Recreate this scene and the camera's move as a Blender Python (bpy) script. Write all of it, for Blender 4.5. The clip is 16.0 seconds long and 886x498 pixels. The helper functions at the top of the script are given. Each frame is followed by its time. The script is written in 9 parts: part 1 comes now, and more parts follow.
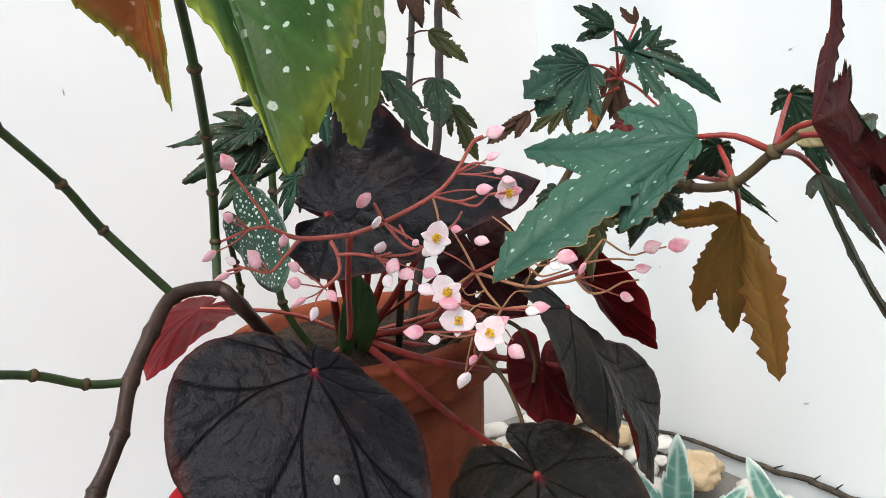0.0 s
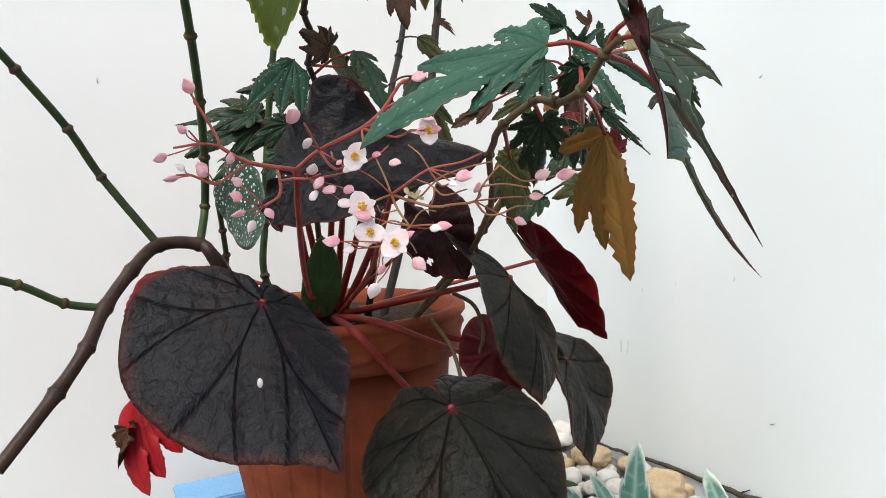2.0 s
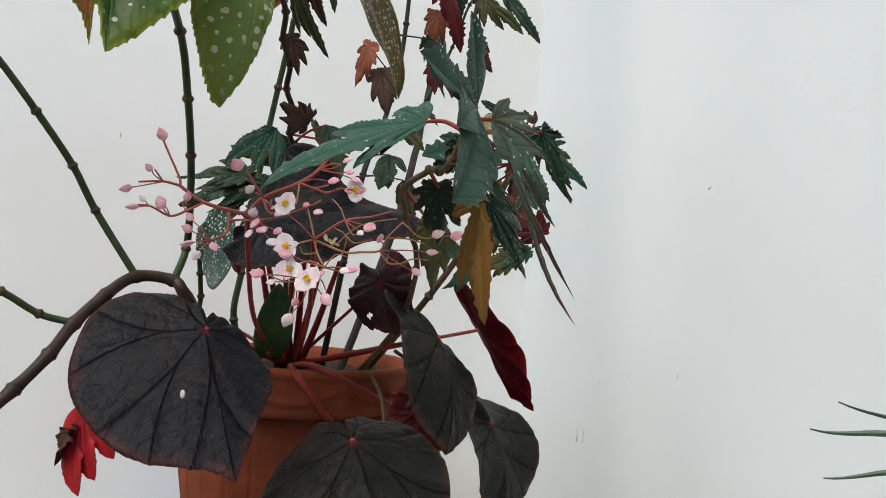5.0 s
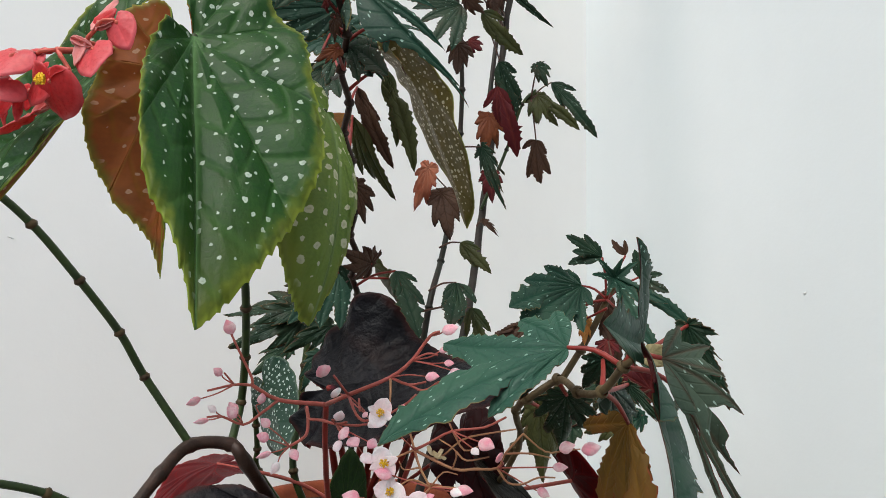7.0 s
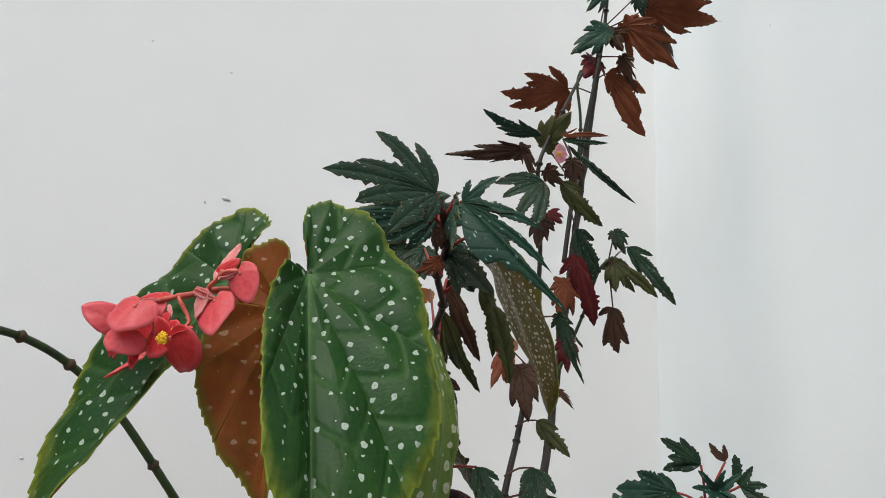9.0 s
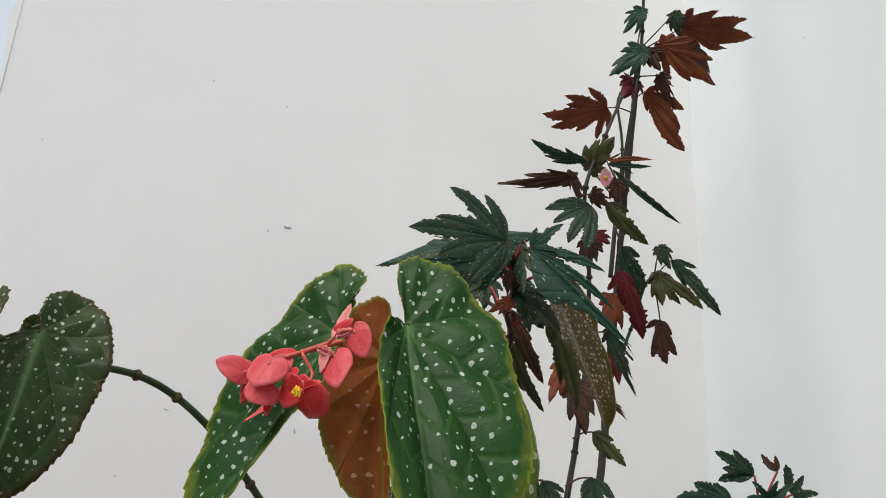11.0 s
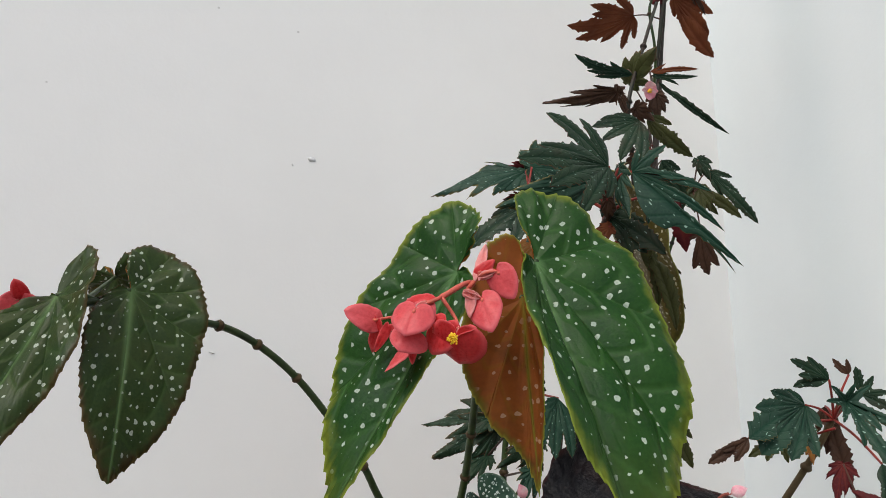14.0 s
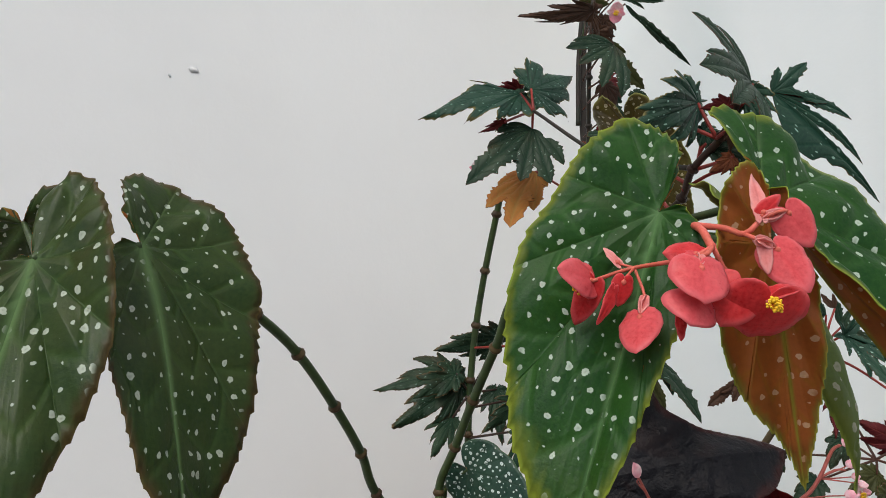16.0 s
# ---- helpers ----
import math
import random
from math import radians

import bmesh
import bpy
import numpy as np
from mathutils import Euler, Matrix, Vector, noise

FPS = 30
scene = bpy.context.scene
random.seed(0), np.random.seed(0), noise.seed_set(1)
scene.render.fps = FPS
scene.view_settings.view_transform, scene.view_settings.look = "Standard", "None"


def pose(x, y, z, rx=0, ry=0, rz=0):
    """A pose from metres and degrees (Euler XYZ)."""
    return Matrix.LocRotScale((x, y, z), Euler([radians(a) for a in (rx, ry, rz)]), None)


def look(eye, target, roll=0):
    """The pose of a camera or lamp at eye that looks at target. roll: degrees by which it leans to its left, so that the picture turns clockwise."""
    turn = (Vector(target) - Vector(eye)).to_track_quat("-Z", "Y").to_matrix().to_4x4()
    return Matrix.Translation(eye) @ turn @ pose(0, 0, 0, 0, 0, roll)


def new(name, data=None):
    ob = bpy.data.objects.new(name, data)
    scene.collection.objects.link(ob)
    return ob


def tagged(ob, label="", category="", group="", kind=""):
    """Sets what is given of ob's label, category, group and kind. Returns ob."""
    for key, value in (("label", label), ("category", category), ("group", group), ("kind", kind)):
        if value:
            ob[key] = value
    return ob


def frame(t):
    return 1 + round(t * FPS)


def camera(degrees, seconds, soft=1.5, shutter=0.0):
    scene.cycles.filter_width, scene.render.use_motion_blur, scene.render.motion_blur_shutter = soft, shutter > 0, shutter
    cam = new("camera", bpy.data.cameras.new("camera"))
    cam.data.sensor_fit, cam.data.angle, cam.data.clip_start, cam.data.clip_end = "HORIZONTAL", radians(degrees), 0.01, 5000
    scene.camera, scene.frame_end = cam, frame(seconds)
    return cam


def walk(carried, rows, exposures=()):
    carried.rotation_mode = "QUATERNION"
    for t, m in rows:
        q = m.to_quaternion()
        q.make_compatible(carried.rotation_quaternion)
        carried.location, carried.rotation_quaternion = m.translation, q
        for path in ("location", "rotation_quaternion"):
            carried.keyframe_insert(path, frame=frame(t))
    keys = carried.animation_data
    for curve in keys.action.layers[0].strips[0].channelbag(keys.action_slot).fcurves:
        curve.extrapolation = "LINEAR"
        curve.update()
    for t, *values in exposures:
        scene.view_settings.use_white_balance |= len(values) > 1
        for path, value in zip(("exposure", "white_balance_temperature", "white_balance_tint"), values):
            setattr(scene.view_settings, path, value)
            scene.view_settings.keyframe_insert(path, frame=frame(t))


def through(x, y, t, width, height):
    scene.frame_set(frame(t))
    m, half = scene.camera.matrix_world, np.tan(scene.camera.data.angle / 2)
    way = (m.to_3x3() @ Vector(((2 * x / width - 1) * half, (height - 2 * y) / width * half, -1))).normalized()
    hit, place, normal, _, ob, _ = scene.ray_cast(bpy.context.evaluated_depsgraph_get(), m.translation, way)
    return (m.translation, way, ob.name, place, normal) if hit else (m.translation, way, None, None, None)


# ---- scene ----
cam = camera(66.2, 16.0, soft=0.7)
PATH = [
    (0, (0.0042, -0.0441, 0.6064), (-0.1876, 1.9150, 0.2526), -5.66),
    (0.5, (0.0460, -0.0618, 0.5945), (-0.0914, 1.9087, 0.2809), -6.74),
    (1, (0.0659, -0.0663, 0.5693), (-0.0565, 1.9117, 0.3001), -7.30),
    (1.5, (0.0726, -0.0888, 0.5434), (-0.1119, 1.8912, 0.3302), -5.46),
    (2, (0.1007, -0.1056, 0.5004), (-0.2058, 1.8653, 0.3533), -1.78),
    (2.5, (0.1507, -0.1137, 0.4729), (-0.2452, 1.8453, 0.3968), -1.48),
    (3, (0.1930, -0.1423, 0.4690), (-0.1829, 1.8216, 0.4251), -0.04),
    (3.2, (0.2099, -0.1320, 0.4571), (-0.1423, 1.8359, 0.4021), 0.80),
    (5.3, (0.2189, -0.1695, 0.4701), (-0.1922, 1.7828, 0.6099), 4.92),
    (5.5, (0.2112, -0.1624, 0.4794), (-0.2232, 1.7865, 0.5940), 4.68),
    (6, (0.1922, -0.1493, 0.5085), (-0.3111, 1.7735, 0.7315), 4.75),
    (6.5, (0.1536, -0.1072, 0.5594), (-0.2153, 1.8472, 0.7698), 1.02),
    (7, (0.1200, -0.1109, 0.5959), (-0.3237, 1.8237, 0.8414), 1.31),
    (7.5, (0.1123, -0.1292, 0.6177), (-0.3704, 1.7757, 0.9895), 1.94),
    (8, (0.0981, -0.1240, 0.6354), (-0.4245, 1.7498, 1.1000), 1.18),
    (8.5, (0.0889, -0.1230, 0.6660), (-0.5008, 1.7027, 1.2308), 3.41),
    (9, (0.0726, -0.1189, 0.6844), (-0.4986, 1.7160, 1.2385), 4.26),
    (11.3, (0.0538, -0.2123, 0.7040), (-0.6222, 1.5933, 1.2357), 3.29),
    (11.5, (0.0492, -0.2198, 0.6979), (-0.6379, 1.5963, 1.1773), 3.27),
    (12, (0.0333, -0.2426, 0.6945), (-0.6959, 1.5745, 1.1025), 2.62),
    (12.5, (0.0302, -0.2539, 0.6962), (-0.7684, 1.5413, 1.0698), 2.24),
    (13, (0.0217, -0.2575, 0.7023), (-0.7319, 1.5600, 1.0612), 1.14),
    (13.5, (-0.0171, -0.2347, 0.7139), (-0.6961, 1.6102, 1.0818), 0.89),
    (14, (-0.0535, -0.2202, 0.7188), (-0.6503, 1.6633, 1.0290), -1.02),
    (14.5, (-0.1239, -0.2021, 0.7368), (-0.5292, 1.7461, 0.9370), -3.59),
    (15, (-0.1843, -0.1837, 0.7414), (-0.4234, 1.7964, 0.8891), -5.21),
    (15.5, (-0.2618, -0.1654, 0.7467), (-0.3869, 1.8276, 0.8565), -4.61),
    (16, (-0.3329, -0.1135, 0.7479), (-0.2801, 1.8831, 0.8514), -3.71),
]
walk(cam, [(t, look(eye, target, roll)) for t, eye, target, roll in PATH],
     exposures=[(0, 0.73, 6700, 10), (1.5, 0.66, 6700, 9), (2.5, 0.56, 6720, 9), (3, 0.40, 6720, 9), (5.5, 0.26, 6720, 8), (7, 0.28, 6720, 8), (9, 0.10, 6740, 9), (12.5, 0.09, 6900, 11), (16, 0.10, 6780, 10)])

# ---- world, light ----
world = bpy.data.worlds.new("sky_world")
scene.world = world
world.use_nodes = True
wn = world.node_tree.nodes
wl = world.node_tree.links
sky = wn.new("ShaderNodeTexSky")
sky.sky_type = "NISHITA"
sky.sun_disc = False
sky.sun_elevation = radians(62)
sky.sun_rotation = radians(200)
sky.air_density, sky.dust_density, sky.ozone_density = 1.0, 4.0, 1.0
wl.new(sky.outputs["Color"], wn["Background"].inputs["Color"])
wn["Background"].inputs["Strength"].default_value = 0.15
sun_data = bpy.data.lights.new("sun", "SUN")
sun_data.energy, sun_data.angle, sun_data.color = 1.5, radians(40), (0.88, 0.97, 1.0)
sun = new("sun", sun_data)
sun.matrix_world = look((-0.9, -1.5, 3.2), (0, 0.8, 0.5))


# ---- materials ----
def shader(name):
    m = bpy.data.materials.new(name)
    m.use_nodes = True
    nt = m.node_tree
    return m, nt, nt.nodes["Principled BSDF"]


def add(nt, kind, **inputs):
    n = nt.nodes.new(kind)
    for k, v in inputs.items():
        n.inputs[k].default_value = v
    return n


def noise_tex(nt, vec, scale, detail=4.0, rough=0.55):
    n = add(nt, "ShaderNodeTexNoise", Scale=scale, Detail=detail, Roughness=rough)
    if vec is not None:
        nt.links.new(vec, n.inputs["Vector"])
    return n.outputs["Fac"]


def mapr(nt, value, a, b, c=0.0, d=1.0, smooth=True):
    n = nt.nodes.new("ShaderNodeMapRange")
    n.interpolation_type = "SMOOTHSTEP" if smooth else "LINEAR"
    nt.links.new(value, n.inputs["Value"])
    n.inputs["From Min"].default_value, n.inputs["From Max"].default_value = a, b
    n.inputs["To Min"].default_value, n.inputs["To Max"].default_value = c, d
    return n.outputs["Result"]


def mixc(nt, fac, a, b, mode="MIX"):
    n = nt.nodes.new("ShaderNodeMix")
    n.data_type, n.blend_type = "RGBA", mode
    for sock, v in ((n.inputs[0], fac), (n.inputs[6], a), (n.inputs[7], b)):
        if hasattr(v, "is_linked"):
            nt.links.new(v, sock)
        elif isinstance(v, (int, float)):
            sock.default_value = v
        else:
            sock.default_value = (*v, 1.0)
    return n.outputs[2]


def math_node(nt, op, a, b=None):
    n = nt.nodes.new("ShaderNodeMath")
    n.operation = op
    for i, v in enumerate((a, b)):
        if v is None:
            continue
        if hasattr(v, "is_linked"):
            nt.links.new(v, n.inputs[i])
        else:
            n.inputs[i].default_value = v
    return n.outputs[0]


def attr(nt, name):
    n = nt.nodes.new("ShaderNodeAttribute")
    n.attribute_name = name
    return n.outputs["Fac"]


def obj_coord(nt):
    return nt.nodes.new("ShaderNodeTexCoord").outputs["Object"]


def bump(nt, bsdf, height, strength=0.3, distance=0.001):
    n = add(nt, "ShaderNodeBump", Strength=strength, Distance=distance)
    nt.links.new(height, n.inputs["Height"])
    nt.links.new(n.outputs["Normal"], bsdf.inputs["Normal"])


def leaf_mat(name, dark, light, edge, vein, spot=None, spot_cell=0.011, spot_size=(0.10, 0.42), stretch=1.0, rough=0.42,
             edge_from=0.86, through=0.12, rib=0.35, vein_amount=0.8, blotch=None, spec=0.3, heart=None, tip=None, tip_from=0.18, puff=0.0):
    """Leaf surface: two greens in soft patches, margin tint, veins, rows of pale spots, quilted relief between the ribs."""
    m, nt, b = shader(name)
    uv = nt.nodes.new("ShaderNodeUVMap").outputs["UV"]
    info = nt.nodes.new("ShaderNodeObjectInfo").outputs["Random"]
    shift = nt.nodes.new("ShaderNodeVectorMath")
    shift.operation = "ADD"
    nt.links.new(uv, shift.inputs[0])
    comb = nt.nodes.new("ShaderNodeCombineXYZ")
    nt.links.new(math_node(nt, "MULTIPLY", info, 7.0), comb.inputs[0])
    nt.links.new(comb.outputs[0], shift.inputs[1])
    vec = shift.outputs[0]
    col = mixc(nt, mapr(nt, noise_tex(nt, vec, 28.0), 0.35, 0.68), dark, light)
    fine = noise_tex(nt, vec, 420.0, 3.0)
    col = mixc(nt, mapr(nt, fine, 0.3, 0.75, 0.0, 0.35), col, tuple(min(1, c * 1.5) for c in light))
    ribv = attr(nt, "rib")
    frac = math_node(nt, "ABSOLUTE", math_node(nt, "SUBTRACT", math_node(nt, "FRACT", ribv), 0.5))
    ribline = math_node(nt, "MULTIPLY", mapr(nt, frac, 0.34, 0.5), 0.2 if puff else 1.0)
    if blotch:
        col = mixc(nt, mapr(nt, noise_tex(nt, vec, 16.0, 5.0), 0.52, 0.68, 0.0, 0.8), col, blotch)
    if tip:
        along = nt.nodes.new("ShaderNodeSeparateXYZ")
        nt.links.new(uv, along.inputs[0])
        col = mixc(nt, mapr(nt, math_node(nt, "ADD", along.outputs[0], math_node(nt, "MULTIPLY", noise_tex(nt, vec, 30.0), 0.08)), tip_from, tip_from * 1.5, 0.0, 0.85), col, tip)
    edge_noise = math_node(nt, "ADD", attr(nt, "rim"), math_node(nt, "MULTIPLY", math_node(nt, "SUBTRACT", noise_tex(nt, vec, 45.0), 0.5), 0.22))
    col = mixc(nt, mapr(nt, edge_noise, edge_from, 1.0, 0.0, 0.95), col, edge)
    col = mixc(nt, mapr(nt, attr(nt, "rim"), 0.975, 0.997, 0.0, 0.8 if spot else 0.0), col, tuple(min(1, c * 1.9) for c in edge))
    col = mixc(nt, math_node(nt, "MULTIPLY", ribline, vein_amount * (0.16 if spot else 0.45)), col, vein)
    col = mixc(nt, math_node(nt, "MULTIPLY", attr(nt, "vein"), vein_amount), col, vein)
    if spot:
        sc = nt.nodes.new("ShaderNodeMapping")
        sc.inputs["Scale"].default_value = (1.0 / stretch, 1.0, 1.0)
        nt.links.new(vec, sc.inputs["Vector"])
        wob = nt.nodes.new("ShaderNodeVectorMath")
        wob.operation = "MULTIPLY_ADD"
        nz = add(nt, "ShaderNodeTexNoise", Scale=240.0, Detail=2.0)
        nt.links.new(vec, nz.inputs["Vector"])
        nt.links.new(nz.outputs["Color"], wob.inputs[0])
        wob.inputs[1].default_value = (0.0034, 0.0034, 0.0)
        nt.links.new(sc.outputs["Vector"], wob.inputs[2])
        vor = add(nt, "ShaderNodeTexVoronoi", Scale=1.0 / spot_cell, Randomness=0.72)
        vor.voronoi_dimensions = "2D"
        nt.links.new(wob.outputs[0], vor.inputs["Vector"])
        sep = nt.nodes.new("ShaderNodeSeparateColor")
        nt.links.new(vor.outputs["Color"], sep.inputs[0])
        size = mapr(nt, sep.outputs[0], 0.0, 1.0, spot_size[0] - 0.05, spot_size[1] * 0.75, False)
        d = math_node(nt, "SUBTRACT", vor.outputs["Distance"], size)
        mask = mapr(nt, d, -0.03, 0.02, 1.0, 0.0)
        mask = math_node(nt, "MULTIPLY", mask, mapr(nt, attr(nt, "rim"), 0.88, 0.97, 1.0, 0.0))
        mask = math_node(nt, "MULTIPLY", mask, math_node(nt, "SUBTRACT", 1.0, attr(nt, "vein")))
        core = mapr(nt, d, -0.24, -0.08, 0.62, 0.92)
        col = mixc(nt, math_node(nt, "MULTIPLY", mask, core), col, spot)
    if heart:
        near = mapr(nt, attr(nt, "rim"), 0.002, 0.010, 0.9, 0.0)
        along = math_node(nt, "MULTIPLY", attr(nt, "vein"), mapr(nt, attr(nt, "rim"), 0.02, 0.08, 0.4, 0.0))
        col = mixc(nt, math_node(nt, "MAXIMUM", near, along), col, heart)
    nt.links.new(col, b.inputs["Base Color"])
    nt.links.new(mapr(nt, fine, 0.2, 0.8, rough - 0.06, rough + 0.1), b.inputs["Roughness"])
    gloss = mapr(nt, math_node(nt, "MAXIMUM", attr(nt, "vein"), math_node(nt, "MULTIPLY", ribline, 0.7)), 0.0, 1.0, spec, spec * 0.25, False)
    nt.links.new(gloss, b.inputs["Specular IOR Level"])
    h = math_node(nt, "ADD", math_node(nt, "MULTIPLY", ribline, -0.45), math_node(nt, "MULTIPLY", fine, 0.25))
    h = math_node(nt, "ADD", h, math_node(nt, "MULTIPLY", attr(nt, "vein"), -0.6))
    if puff:
        warp = nt.nodes.new("ShaderNodeVectorMath")
        warp.operation = "MULTIPLY_ADD"
        soft = add(nt, "ShaderNodeTexNoise", Scale=60.0, Detail=3.0)
        nt.links.new(vec, soft.inputs["Vector"])
        nt.links.new(soft.outputs["Color"], warp.inputs[0])
        warp.inputs[1].default_value = (0.022, 0.022, 0.0)
        nt.links.new(vec, warp.inputs[2])
        cell = add(nt, "ShaderNodeTexVoronoi", Scale=40.0, Randomness=1.0)
        cell.voronoi_dimensions = "2D"
        cell.feature = "DISTANCE_TO_EDGE"
        nt.links.new(warp.outputs[0], cell.inputs["Vector"])
        pillow = mapr(nt, cell.outputs["Distance"], 0.0, 0.30)
        h = math_node(nt, "ADD", h, math_node(nt, "MULTIPLY", pillow, puff))
        h = math_node(nt, "ADD", h, math_node(nt, "MULTIPLY", noise_tex(nt, vec, 130.0, 4.0), 0.5))
    bump(nt, b, h, rib, 0.0032 if puff else 0.0015)
    if through > 0:
        tr = nt.nodes.new("ShaderNodeBsdfTranslucent")
        nt.links.new(col, tr.inputs["Color"])
        mx = nt.nodes.new("ShaderNodeMixShader")
        mx.inputs[0].default_value = through
        nt.links.new(b.outputs[0], mx.inputs[1])
        nt.links.new(tr.outputs[0], mx.inputs[2])
        nt.links.new(mx.outputs[0], nt.nodes["Material Output"].inputs["Surface"])
    return m


def plain_mat(name, a, b_col, scale=40.0, rough=0.6, bumpy=0.3, dist=0.001, fine=300.0, metal=0.0, subsurf=0.0):
    m, nt, b = shader(name)
    co = obj_coord(nt)
    big = noise_tex(nt, co, scale, 5.0)
    small = noise_tex(nt, co, fine, 4.0)
    col = mixc(nt, mapr(nt, big, 0.33, 0.68), a, b_col)
    col = mixc(nt, mapr(nt, small, 0.35, 0.8, 0.0, 0.3), col, tuple(c * 0.6 for c in a))
    nt.links.new(col, b.inputs["Base Color"])
    nt.links.new(mapr(nt, small, 0.2, 0.8, rough - 0.08, rough + 0.08), b.inputs["Roughness"])
    b.inputs["Metallic"].default_value = metal
    b.inputs["Specular IOR Level"].default_value = 0.25
    if subsurf:
        b.inputs["Subsurface Weight"].default_value = subsurf
        b.inputs["Subsurface Radius"].default_value = (0.004, 0.002, 0.002)
    bump(nt, b, math_node(nt, "ADD", big, small), bumpy, dist)
    return m


def wall_mat(name, tint, streak=0.0, grey_bands=()):
    m, nt, b = shader(name)
    co = obj_coord(nt)
    cloud = noise_tex(nt, co, 1.7, 5.0, 0.6)
    grain = noise_tex(nt, co, 190.0, 5.0)
    trowel = noise_tex(nt, co, 9.0, 6.0, 0.65)
    col = mixc(nt, mapr(nt, cloud, 0.3, 0.72), tint, tuple(c * 0.955 for c in tint))
    col = mixc(nt, mapr(nt, trowel, 0.5, 0.8, 0.0, 0.35), col, tuple(c * 0.95 for c in tint))
    # faint upright streaks, slightly darker and bluer than the tint
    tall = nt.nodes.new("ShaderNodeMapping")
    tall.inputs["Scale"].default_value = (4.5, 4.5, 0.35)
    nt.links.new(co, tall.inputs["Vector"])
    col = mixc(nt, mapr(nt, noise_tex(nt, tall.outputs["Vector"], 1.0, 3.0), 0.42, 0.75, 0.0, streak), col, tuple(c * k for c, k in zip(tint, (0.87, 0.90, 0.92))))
    # soft-edged greyer upright bands at given distances from the corner
    for far, wide, much in grey_bands:
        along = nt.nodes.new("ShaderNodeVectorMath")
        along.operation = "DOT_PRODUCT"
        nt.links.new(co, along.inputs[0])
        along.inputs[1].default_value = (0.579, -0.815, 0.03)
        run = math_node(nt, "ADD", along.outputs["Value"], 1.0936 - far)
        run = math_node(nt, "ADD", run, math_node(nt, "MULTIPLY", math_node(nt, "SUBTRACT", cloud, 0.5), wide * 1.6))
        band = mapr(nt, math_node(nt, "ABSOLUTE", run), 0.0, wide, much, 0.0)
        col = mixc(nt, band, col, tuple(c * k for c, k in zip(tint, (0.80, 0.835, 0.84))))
    vor = add(nt, "ShaderNodeTexVoronoi", Scale=9.0)
    nt.links.new(co, vor.inputs["Vector"])
    sep = nt.nodes.new("ShaderNodeSeparateColor")
    nt.links.new(vor.outputs["Color"], sep.inputs[0])
    speck = math_node(nt, "MULTIPLY", mapr(nt, vor.outputs["Distance"], 0.012, 0.028, 1.0, 0.0), mapr(nt, sep.outputs[0], 0.55, 0.62, 0.0, 1.0))
    col = mixc(nt, math_node(nt, "MULTIPLY", speck, 0.4), col, (0.22, 0.2, 0.18))
    nt.links.new(col, b.inputs["Base Color"])
    b.inputs["Roughness"].default_value = 0.62
    bump(nt, b, math_node(nt, "ADD", math_node(nt, "MULTIPLY", trowel, 1.0), math_node(nt, "MULTIPLY", grain, 0.12)), 0.25, 0.004)
    return m


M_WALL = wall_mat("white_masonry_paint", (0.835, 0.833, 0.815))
# same white paint as M_WALL, with cooler, dimmer light put into the tint
M_WALL_STREAKED_SKYLIT = wall_mat("streaked_skylit_white_paint", (0.730, 0.770, 0.775), 0.28, grey_bands=((0.30, 0.12, 0.45), (0.62, 0.2, 0.15)))
M_TERRA = plain_mat("terracotta", (0.255, 0.058, 0.022), (0.155, 0.034, 0.013), 11.0, 0.78, 0.45, 0.0014, 210.0)
M_SOIL = plain_mat("potting_soil", (0.035, 0.022, 0.016), (0.07, 0.045, 0.03), 90.0, 0.95, 1.0, 0.006, 320.0)
M_GROUND = plain_mat("grey_ground", (0.16, 0.155, 0.14), (0.22, 0.21, 0.195), 12.0, 0.9, 0.5, 0.004, 160.0)
M_STONE = plain_mat("white_pebble", (0.70, 0.69, 0.66), (0.55, 0.53, 0.49), 22.0, 0.55, 0.4, 0.002, 200.0)
M_STONE_TAN = plain_mat("tan_pebble", (0.55, 0.43, 0.27), (0.42, 0.30, 0.18), 22.0, 0.6, 0.5, 0.003, 150.0)
M_BARK = plain_mat("brown_cane_bark", (0.046, 0.024, 0.017), (0.024, 0.014, 0.010), 60.0, 0.42, 0.5, 0.001, 420.0)
M_CANE = plain_mat("green_cane", (0.042, 0.0701, 0.0206), (0.0235, 0.0392, 0.0168), 50.0, 0.42, 0.25, 0.0006, 500.0)
M_CANE_DARK = plain_mat("dark_cane", (0.018, 0.022, 0.014), (0.03, 0.018, 0.014), 50.0, 0.45, 0.25, 0.0006, 500.0)
M_NODE = plain_mat("cane_joint", (0.077, 0.0525, 0.021), (0.042, 0.0245, 0.014), 90.0, 0.55, 0.4, 0.0006, 500.0)
M_TAN_STEM = plain_mat("tan_stem", (0.12, 0.0863, 0.0413), (0.075, 0.0525, 0.0263), 60.0, 0.6, 0.5, 0.001, 400.0)
M_STAKE = plain_mat("grey_stake", (0.0462, 0.0385, 0.0328), (0.0289, 0.0231, 0.0192), 40.0, 0.7, 0.5, 0.001, 300.0)
M_RED_STALK = plain_mat("red_petiole", (0.284, 0.0351, 0.027), (0.176, 0.027, 0.0216), 60.0, 0.45, 0.2, 0.0006, 500.0)
M_ROSE_STALK = plain_mat("rose_stalk", (0.45, 0.11, 0.09), (0.33, 0.085, 0.06), 60.0, 0.45, 0.2, 0.0005, 600.0)
M_TWIG = plain_mat("dry_flower_twig", (0.42, 0.22, 0.11), (0.30, 0.12, 0.07), 60.0, 0.6, 0.2, 0.0005, 600.0)
